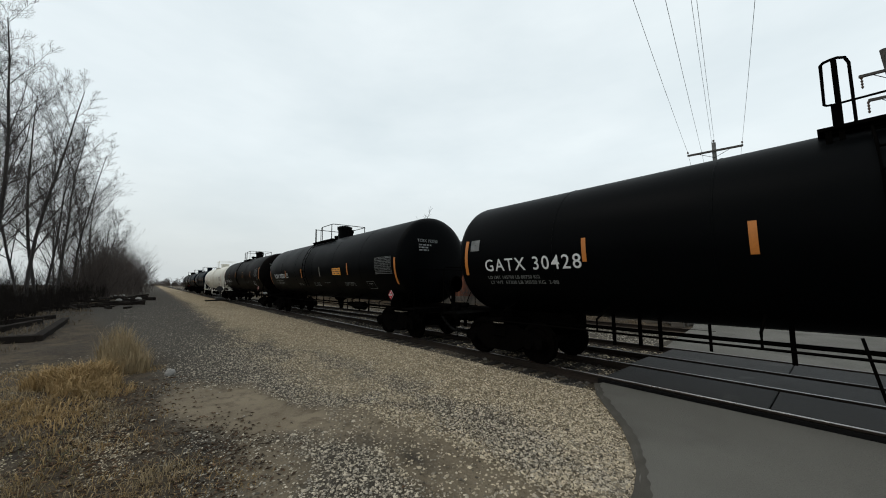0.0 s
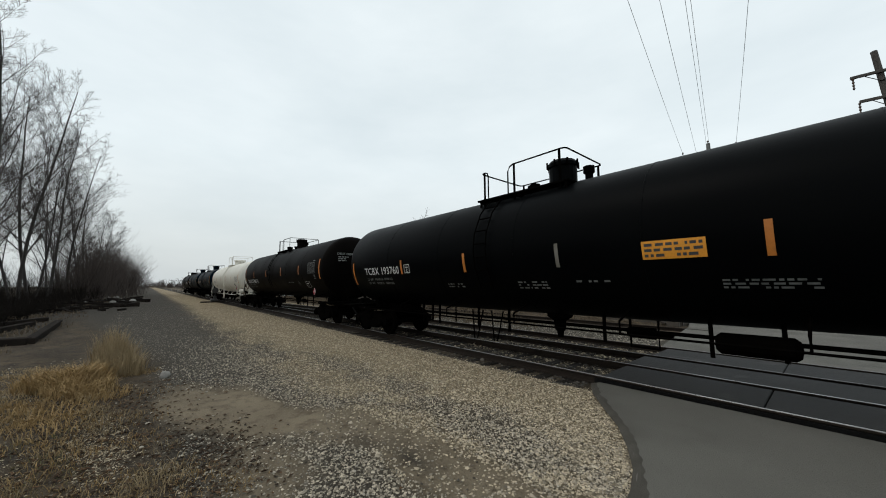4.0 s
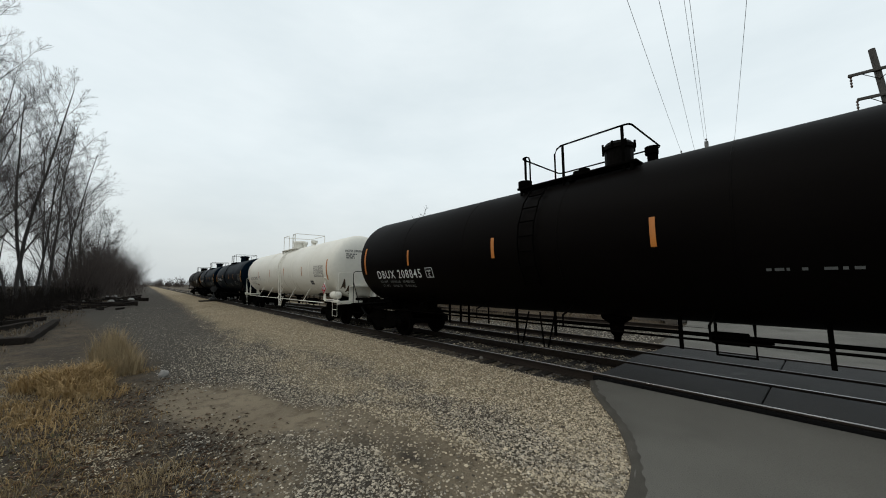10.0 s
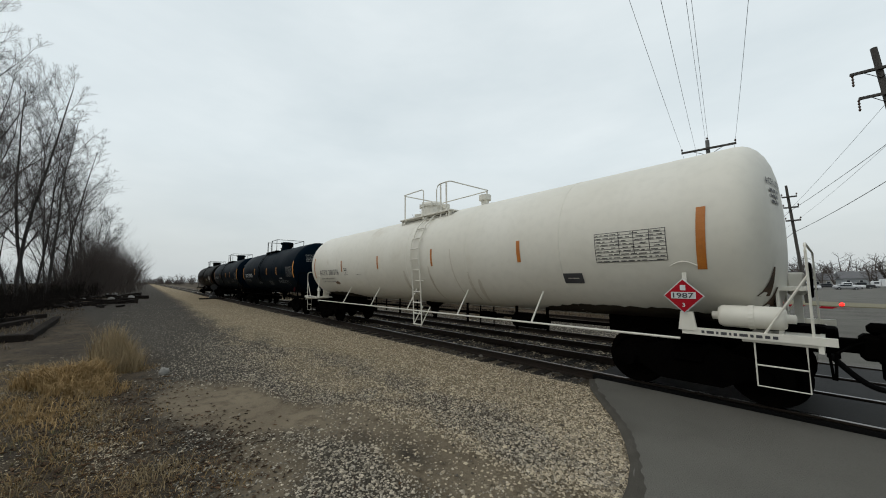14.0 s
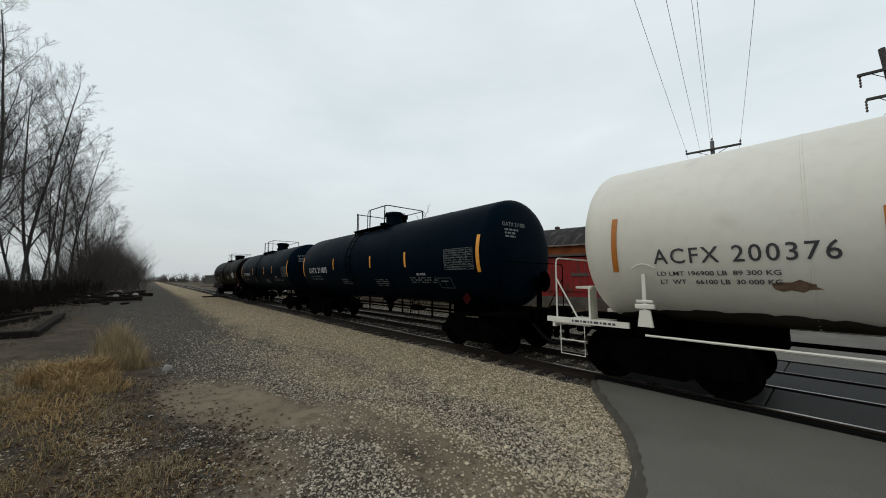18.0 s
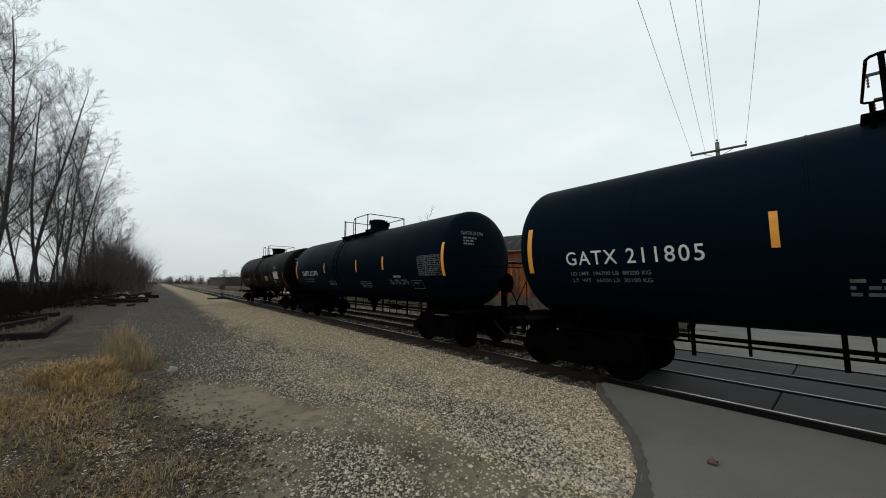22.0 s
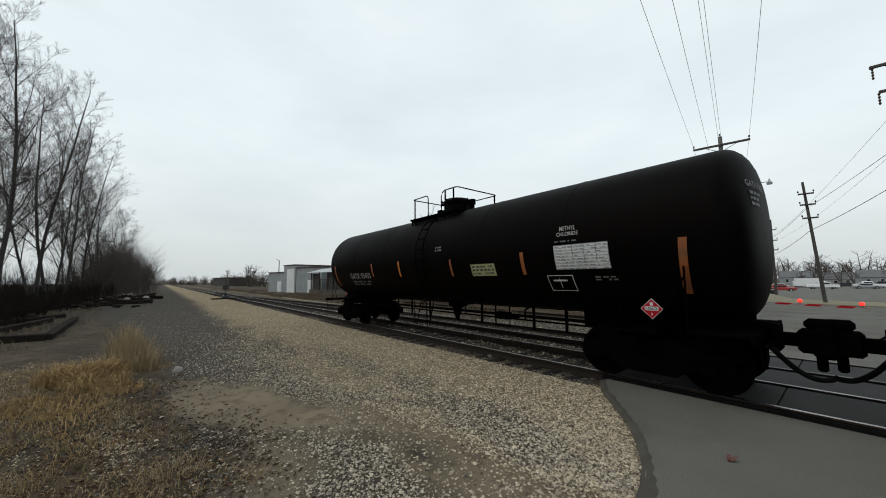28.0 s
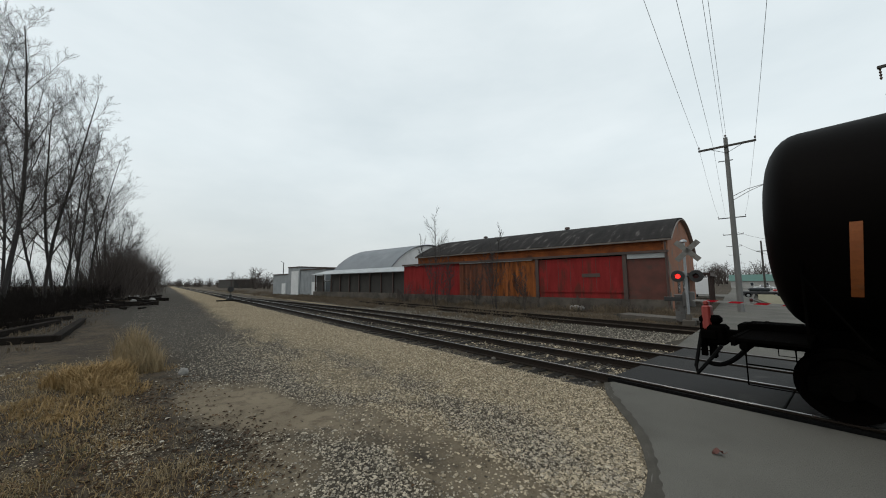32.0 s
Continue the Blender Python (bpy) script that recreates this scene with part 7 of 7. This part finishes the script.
stones("limestone_gravel", 56000, strewn(-46, -1.2, 2.0, 6.75, 0, 3.4), (0.009, 0.020), M_lime, "loose pale limestone gravel beside the track", 1)
stones("grey_gravel", 30000, strewn(-46, -1.2, -1.5, 4.5, 1, 3.4), (0.006, 0.0145), M_greystone, "loose grey gravel on the trodden strip", 2)
stones("trodden_gravel", 26000, strewn(-17, -1.2, 0.2, 5.2, 1, 2.0, 2.2), (0.008, 0.0185), M_chip, "pale gravel trodden into the grey strip", 9)
M_darkstone = stone_material("oily_dark_ballast", (0.02, 0.018, 0.016), (0.17, 0.155, 0.135))
stones("track_ballast", 6500, lambda rng: (-3.5 - 26.5 * rng.random() ** 1.5, rng.uniform(6.4, 12.2)), (0.022, 0.042), M_darkstone, "dark oily ballast between the rails", 3)
stones("pale_ballast", 5000, lambda rng: (-3.5 - 22.0 * rng.random() ** 1.6, rng.uniform(7.2, 12.4)), (0.018, 0.036), M_lime, "pale ballast between the rails and ties", 13)
stones("yard_gravel", 4500, lambda rng: (-4.2 - 22.0 * rng.random() ** 1.5, rng.uniform(12.2, 15.6)), (0.016, 0.032), M_greystone, "grey gravel between the siding and the overgrown track", 14)
stones("dirt_stones", 700, lambda rng: (rng.uniform(-14, -2), rng.uniform(-3, 1.2)), (0.010, 0.026), M_greystone, "scattered small stones on the dirt", 4)
stones("pale_stones", 2600, lambda rng: pale_heap(rng), (0.006, 0.013), M_lime, "patch of pale stones on the dirt", 8)
stones("road_grit", 900, lambda rng: (rng.uniform(-1.6, 2.5), rng.uniform(2.2, 6.6)), (0.006, 0.016), M_chip, "pale grit on the asphalt", 5)


def litter(name, n, region, material, label, seed):
    """Small curled dead leaves and bits of stalk strewn on the dirt."""
    rng = np.random.default_rng(seed)
    V, F = [], []
    for k in range(n):
        x, y = region(rng)
        a, q, w = rng.uniform(0, math.tau), rng.uniform(0.015, 0.045), rng.uniform(0.006, 0.02)
        z = ground_z(x, y) + rng.uniform(0.004, 0.02)
        ca, sa = math.cos(a), math.sin(a)
        b = len(V)
        for u, v, h in ((-q, 0, 0.0), (0, -w, 0.012), (q, 0, 0.004), (0, w, 0.016), (0, 0, rng.uniform(-0.004, 0.004))):
            V.append((x + u * ca - v * sa, y + u * sa + v * ca, z + h))
        F += [(b, b + 1, b + 4), (b + 1, b + 2, b + 4), (b + 2, b + 3, b + 4), (b + 3, b, b + 4)]
    return tagged(new(name, mesh_of(name, V, F, material)), label, "leaf litter", kind="stuff")


litter("leaf_litter", 2200, lambda rng: (rng.uniform(-9.5, -2.4), rng.normal(-0.5, 0.75)), stone_material("dead_brown_leaves", (0.04, 0.026, 0.016), (0.17, 0.10, 0.055)), "brown dead leaves and stalks on the dirt", 41)
litter("leaf_litter", 420, lambda rng: (rng.normal(-5.1, 0.7), rng.normal(0.75, 0.3)), stone_material("dark_rotten_leaves", (0.03, 0.02, 0.013), (0.10, 0.064, 0.04)), "dark rotten leaves on the mud", 42)


# ---- dumped timbers and stones on the left ----
def timber(x, y, z, length, rz, ry=0.0, w=0.23, h=0.18, label="old dark railway tie lying on the ground", group="dumped railway ties"):
    bm = boxed(-length / 2, length / 2, -w / 2, w / 2, 0, h, None, 0.015)
    for v in bm.verts:
        v.co += Vector((0.03, 0.02, 0.015)) * noise.noise(v.co * 2.3 + Vector((x, y, 0)))
    t = tagged(part("timber", bm, M_wood_old), label, "railway tie", group)
    t.matrix_basis = pose(x, y, z, 0, ry, rz)
    return t


LONG = "long old timber lying on the dirt"
timber(-22.6, -3.15, -0.13, 8.6, 3, w=0.27, h=0.24, label=LONG, group="timbers by the trees")
timber(-18.7, -4.55, -0.13, 3.3, 78, w=0.30, h=0.26, label=LONG, group="timbers by the trees")
timber(-23.4, -4.7, -0.12, 6.4, -9, w=0.25, h=0.24, label=LONG, group="timbers by the trees")
timber(-27.6, -5.2, -0.12, 4.6, -26, w=0.25, h=0.24, label=LONG, group="timbers by the trees")
timber(-22.0, -5.9, -0.12, 3.6, 14, w=0.28, h=0.26, label=LONG, group="timbers by the trees")
for x, y, n, rz in ((-64.9, -8.1, 4.4, 29), (-63.0, -3.2, 3.2, 19), (-56.5, -0.8, 4.2, 31), (-44.2, -0.9, 1.9, 20), (-51.5, -8.9, 3.2, 50), (-60.5, -5.0, 4.0, 10), (-58.0, -2.4, 3.0, -25)):
    timber(x, y, ground_z(x, y) - 0.04, n, rz, 0.0, 0.45, 0.38, "heavy old timber in the dumped pile", "dumped timbers")
rt = random.Random(21)
for k in range(70):
    x = rt.uniform(-66, -38)
    y = rt.uniform(-6.5, -0.6) - 0.02 * (x + 60)
    timber(x, y, ground_z(x, y) - 0.04 + rt.choice((0, 0, 0.15, 0.3)), rt.uniform(1.2, 2.7), rt.uniform(-50, 70), rt.uniform(-6, 6))
for k in range(30):
    x, y = rt.uniform(-36, -24), rt.uniform(-8.5, -5.2)
    timber(x, y, ground_z(x, y) - 0.03 + rt.choice((0, 0.16, 0.3)), rt.uniform(1.5, 2.7), rt.uniform(-60, 60), rt.uniform(-10, 10))
M_rock = mat("pale_concrete_rubble", (0.26, 0.25, 0.23), (0.18, 0.17, 0.155), 2, 0.9, bump=0.5)
for k in range(7):
    bm = bmesh.new()
    bmesh.ops.create_icosphere(bm, subdivisions=2, radius=rt.uniform(0.2, 0.4))
    for v in bm.verts:
        v.co *= 1 + 0.5 * noise.noise(v.co * 2.5 + Vector((k, 0, 0)))
        v.co.z *= 0.7
    t = tagged(part("rubble", bm, M_rock), "pale lump of concrete rubble among dumped ties", "rubble", "rubble lumps")
    x, y = rt.uniform(-75, -50), rt.uniform(-6, -1)
    t.matrix_basis = pose(x, y, ground_z(x, y) + 0.15, 0, 0, rt.uniform(0, 180))
bm = bmesh.new()
bmesh.ops.create_icosphere(bm, subdivisions=2, radius=0.09)
for v in bm.verts:
    v.co *= 1 + 0.4 * noise.noise(v.co * 14)
st = tagged(part("rubble", bm, M_rock), "fist-sized pale stone on the dirt", "stone")
st.matrix_basis = pose(-9.8, 0.42, -0.07)
for k in range(3):
    bm = bmesh.new()
    bmesh.ops.create_icosphere(bm, subdivisions=2, radius=rt.uniform(0.14, 0.26))
    for v in bm.verts:
        v.co *= 1 + 0.5 * noise.noise(v.co * 2.5 + Vector((k, 5, 0)))
    t = tagged(part("rubble", bm, M_rock), "pale lump of rubble by the warehouse wall", "rubble", "rubble lumps by the wall")
    t.matrix_basis = pose(-13.2 + 0.45 * k, 22.6 - 0.1 * k, 0.0)

# curled brown leaf that the wind rolls onto the road
leaf = tagged(new("dead_leaf"), "curled reddish brown dead leaf on the asphalt", "leaf")
bm = bmesh.new()
M_leaf = mat("reddish_brown_leaf", (0.12, 0.042, 0.032), (0.075, 0.030, 0.023), 20, 0.8, bump=0.2)
rows_ = []
for i in range(7):
    f = i / 6
    w = 0.034 * math.sin(math.pi * min(f * 0.9 + 0.06, 1)) * (1 + 0.35 * (i % 2))
    rows_.append([bm.verts.new((f * 0.10 - 0.05, s * w, 0.012 + 0.02 * abs(s) + 0.022 * math.sin(f * 5 + s))) for s in (-1, -0.5, 0, 0.5, 1)])
for a, b in zip(rows_, rows_[1:]):
    for j in range(4):
        bm.faces.new((a[j], a[j + 1], b[j + 1], b[j]))
r_ = bmesh.ops.extrude_face_region(bm, geom=bm.faces[:])
bmesh.ops.translate(bm, vec=(0, 0, 0.004), verts=[g for g in r_["geom"] if isinstance(g, bmesh.types.BMVert)])
bmesh.ops.recalc_face_normals(bm, faces=bm.faces)
part("blade", bm, M_leaf, leaf)
part("stalk", tube(bmesh.new(), [(-0.05, 0, 0.02), (-0.07, 0.01, 0.03), (-0.09, 0.0, 0.05)], 0.003, 5), M_leaf, leaf)
LEAF = ((0.0, 2.2, 6.6, 0), (16.0, 2.0, 6.4, 40), (18.0, 0.25, 5.1, 70), (18.5, -0.35, 4.75, 130), (19.0, -1.05, 4.75, 180), (19.5, -1.1, 4.70, 150), (21.0, -1.14, 4.65, 140), (21.5, -1.05, 4.68, 170), (23.0, -1.12, 4.72, 200), (25.0, -1.13, 4.74, 210), (27.5, -0.98, 4.80, 240), (29.0, -0.96, 4.80, 250), (31.5, -1.0, 4.86, 240), (32.0, -1.17, 4.91, 200))


# ---- the far side of the street ----
def house(x, y, w, d, h, rz, wall, roof, label):
    t = tagged(thing("house", x, y, ground_z(x, y) - 0.1, rz), label, "house", "houses beyond the side street")
    part("wall", boxed(-w / 2, w / 2, -d / 2, d / 2, 0, h), wall, t)
    bm = bmesh.new()
    e = 0.4
    a = [(-w / 2 - e, -d / 2 - e, h), (w / 2 + e, -d / 2 - e, h), (w / 2 + e, d / 2 + e, h), (-w / 2 - e, d / 2 + e, h), (-w / 2 - e, 0, h + d * 0.32), (w / 2 + e, 0, h + d * 0.32)]
    v = [bm.verts.new(p) for p in a]
    for q in ((0, 1, 5, 4), (2, 3, 4, 5), (1, 2, 5), (3, 0, 4), (3, 2, 1, 0)):
        bm.faces.new([v[i] for i in q])
    part("roof", bm, roof, t)
    for k in range(3):
        u = -w / 2 + w * (k + 0.5) / 3
        win = part("window", boxed(u - 0.5, u + 0.5, -d / 2 - 0.03, -d / 2, h * 0.35, h * 0.8), M_whitepaint, t)
        part("pane", boxed(u - 0.42, u + 0.42, -d / 2 - 0.05, -d / 2 - 0.03, h * 0.38, h * 0.77), M_glass, win)
    return t


M_siding = mat("dull_house_siding", (0.34, 0.335, 0.32), (0.27, 0.265, 0.25), 1, 0.8, bump=0.1)
M_shingle = mat("grey_shingles", (0.10, 0.10, 0.105), (0.14, 0.14, 0.145), 2, 0.9, bump=0.3)
M_green_roof = mat("green_metal_roof", (0.05, 0.12, 0.10), (0.06, 0.14, 0.115), 2, 0.6, bump=0.1)
house(-24, 158, 11, 7, 2.6, 10, M_siding, M_green_roof, "long white house with a green roof")
house(-4, 176, 8, 7, 2.4, 10, M_siding, M_shingle, "small white house with grey shingles")
house(6, 190, 9, 8, 2.8, 10, M_greyshed, M_shingle, "small grey house with grey shingles")
house(-14, 195, 9, 8, 3.0, 10, M_greyshed, M_shingle, "small grey house among trees")
house(18.0, 178, 8, 7, 2.4, 10, M_siding, M_shingle, "small white house with grey shingles")


def car(x, y, rz, paint, kind, label):
    """A parked vehicle: body, cabin, windows and wheels."""
    c = tagged(thing({"van": "box_truck", "pickup": "pickup_truck"}.get(kind, "car"), x, y, ground_z(x, y) + 0.06, rz), label, "parked vehicle", "parked vehicles")
    if kind == "van":
        part("cargo_box", boxed(-2.9, 1.1, -1.0, 1.0, 0.55, 2.6, None, 0.04), paint, c, "white cargo box")
        part("cab", boxed(1.15, 2.7, -0.95, 0.95, 0.45, 1.9, None, 0.15), paint, c)
        part("windscreen", boxed(1.5, 2.45, -0.98, 0.98, 1.25, 1.75, None, 0.05), M_glass, c)
        ws = (-2.0, 1.9)
    elif kind == "pickup":
        part("body", boxed(-2.6, 2.6, -0.95, 0.95, 0.45, 1.1, None, 0.1), paint, c)
        part("cab", boxed(-0.5, 1.2, -0.85, 0.85, 1.1, 1.75, None, 0.15), paint, c)
        part("side_window", boxed(-0.35, 1.05, -0.88, 0.88, 1.2, 1.62, None, 0.03), M_glass, c)
        ws = (-1.7, 1.7)
    else:
        part("body", boxed(-2.2, 2.2, -0.88, 0.88, 0.30, 0.88, None, 0.12), paint, c)
        part("cabin", boxed(-1.3, 0.9, -0.76, 0.76, 0.88, 1.38, None, 0.18), paint, c)
        part("side_window", boxed(-1.1, 0.7, -0.79, 0.79, 0.95, 1.28, None, 0.05), M_glass, c)
        ws = (-1.35, 1.35)
    for u in ws:
        for s in (-1, 1):
            wl_ = part("wheel", lathe(bmesh.new(), [(-0.1, 0.18), (-0.1, 0.31), (-0.07, 0.34), (0.07, 0.34), (0.1, 0.31), (0.1, 0.18)], 16, "Y", (u, s * 0.85, 0.34)), M_rubber, c)
            part("rim", lathe(bmesh.new(), [(-0.105, 0.02), (-0.105, 0.18), (0.105, 0.18), (0.105, 0.02)], 12, "Y", (u, s * 0.85, 0.34)), M_galv, wl_)
    return c


M_carwhite = mat("white_car_paint", (0.7, 0.71, 0.72), (0.66, 0.67, 0.68), 1, 0.3, bump=0)
M_carblack = mat("black_car_paint", (0.015, 0.015, 0.017), (0.02, 0.02, 0.022), 1, 0.3, bump=0)
M_carred = mat("red_car_paint", (0.35, 0.03, 0.03), (0.3, 0.025, 0.025), 1, 0.3, bump=0)
M_carsilver = mat("silver_car_paint", (0.35, 0.36, 0.37), (0.3, 0.31, 0.32), 1, 0.3, 0.4, bump=0)
car(-7.2, 135, 8, M_carwhite, "van", "white box truck parked by the side street")
car(2.8, 136, 190, M_carwhite, "pickup", "white pickup truck parked beside the box truck")
car(-8.6, 62.5, 10, M_carblack, "car", "black car waiting on the side street")
car(-9.2, 96, 10, M_carred, "car", "red car parked by the side street")
car(-13.4, 56, 100, M_carwhite, "van", "white truck waiting at the crossing")
for k, (x, y, m, kd) in enumerate(((-4.5, 122, M_carwhite, "pickup"), (-12.5, 125, M_carsilver, "car"), (2.2, 128, M_carsilver, "car"), (9.8, 152, M_carwhite, "van"), (10.0, 118, M_carwhite, "car"), (-17.5, 132, M_carwhite, "car"), (4.6, 142, M_carblack, "pickup"), (-8.0, 138, M_carwhite, "van"), (-1.0, 146, M_carblack, "car"))):
    car(x, y, 10 + 180 * (k % 2), m, kd, ("white", "silver", "silver", "white", "white", "white", "black", "white", "black")[k] + " vehicle parked in the far car park")

verge = tagged(part("verge", prism(bmesh.new(), [(-4.9, 39), (-6.6, 46), (-8.6, 60), (-9.9, 68), (-8.6, 68), (-6.6, 58), (-3.6, 45), (4, 41), (4, 36.5), (-2.5, 37.4)], -0.6, -0.12), mat("dull_verge_grass", (0.15, 0.14, 0.085), (0.19, 0.165, 0.10), 1.2, 0.95, bump=0.6, coords="Position")), "dull grass verge beside the side street", "verge", kind="structure")
kerb = tagged(part("kerb", prism(bmesh.new(), [(-9.1, 60), (-10.3, 68), (-10.1, 68), (-8.9, 60), (-7.1, 47), (-5.2, 39), (-5.4, 39), (-7.3, 47)], -0.6, -0.10), M_concrete), "pale concrete kerb of the side street", "kerb", kind="structure")
slab = tagged(part("walkway_slab", prism(bmesh.new(), [(-9.0, 20.2), (-4.9, 19.4), (-4.75, 20.6), (-8.9, 21.6)], -0.3, -0.02), M_concrete), "worn concrete walkway slab near the signal", "pavement", kind="structure")


def woods(name, line, n, h, label, seed, material):
    """A far belt of bare round-crowned trees, joined as one."""
    rng = random.Random(seed)
    V, F = [], []
    for k in range(n):
        f = rng.random() * (len(line) - 1)
        i = int(f)
        (x0, y0), (x1, y1) = line[i], line[i + 1]
        x, y = x0 + (x1 - x0) * (f - i) + rng.uniform(-8, 8), y0 + (y1 - y0) * (f - i) + rng.uniform(-8, 8)
        hh = h * rng.uniform(0.5, 1.1)
        for j in range(2):
            d = Vector((rng.uniform(-0.4, 0.4), rng.uniform(-0.4, 0.4), 1)).normalized()
            grow(V, F, V, F, rng, Vector((x, y, -0.5)), d, hh * 0.8, 0.02 * hh, (7, 5), 1.75, (0.07, 0.045))
    return tagged(new(name, mesh_of(name, V, F, material)), label, "woods", kind="stuff")


woods("far_woods", [(-80, 235), (-25, 215), (30, 208), (80, 200)], 150, 13, "belt of bare trees beyond the houses", 31, M_brush)
woods("far_woods", [(-50, 170), (10, 166), (50, 166)], 34, 9, "bare trees among the houses", 35, M_brush)
woods("far_woods", [(-330, 18), (-300, 40), (-260, 60), (-250, 85)], 40, 9, "distant bare trees where the track runs out", 32, M_brush)
woods("far_woods", [(-165, 26), (-158, 32)], 14, 10, "clump of bare trees beyond the sheds", 33, M_brush)
woods("far_woods", [(-420, -10), (-420, 10), (-400, 60)], 30, 9, "distant bare trees at the horizon", 34, M_brush)
woods("far_scrub", [(-350, 4), (-320, 16), (-270, 34), (-200, 36), (-150, 34)], 120, 5.6, "low brown scrub along the far track", 36, M_brush)


def far_block(x, y, w, d, h, rz, m, label):
    t = tagged(thing("building", x, y, -0.5, rz), label, "building", "distant buildings")
    part("wall", boxed(-w / 2, w / 2, -d / 2, d / 2, 0, h), m, t)
    part("roof", boxed(-w / 2 - 0.3, w / 2 + 0.3, -d / 2 - 0.3, d / 2 + 0.3, h, h + 0.35), M_trim, t)
    for k in range(3):
        part("door", boxed(-w / 2 + w * (k + 0.3) / 3, -w / 2 + w * (k + 0.6) / 3, -d / 2 - 0.1, -d / 2, 0, h * 0.6), M_whitepaint, t)
    return t


far_block(-215, 30, 24, 10, 4.4, 190, M_darkshed, "low dark brown building far along the track")
far_block(-150, 44, 16, 10, 6.0, 190, M_whitepaint, "white building beyond the sheds")
far_block(-122, 40, 10, 8, 4.4, 190, M_whitepaint, "small white building beyond the sheds")
for x, y, h in ((-132, 33, 9.5), (-170, 30, 9.0)):
    p = pole_thing(x, y, h, 0.2, 0.14, M_pole, "far pale street lamp pole", name="street_lamp")
    part("lamp_arm", tube(bmesh.new(), [(0, 0, h), (0.8, -0.6, h + 0.4), (2.0, -1.4, h + 0.5)], 0.09, 6), M_galv, p)
fence = tagged(new("fence"), "brown fence panels along the far yard", "fence")
for k in range(14):
    part("fence_panel", boxed(-118 + k * 2.6, -115.5 + k * 2.6, 27.0 - 0.3 * k, 27.1 - 0.3 * k, -0.4, 1.8), M_brown_wall, fence)


def motions():
    for car, mid in train:
        walk(car, [(t, pose(mid + travel(t), TRACK, 0)) for t in [0.5 * k for k in range(65)]])
    for w, u in wheelsets:
        walk(w, [(k / 6, pose(u, 0, 0.46, 0, math.degrees(travel(k / 6) / 0.46) % 360, 0)) for k in range(193)])
    walk(leaf, [(t, pose(x, y, -0.065, 0, 0, a)) for t, x, y, a in LEAF])


motions()
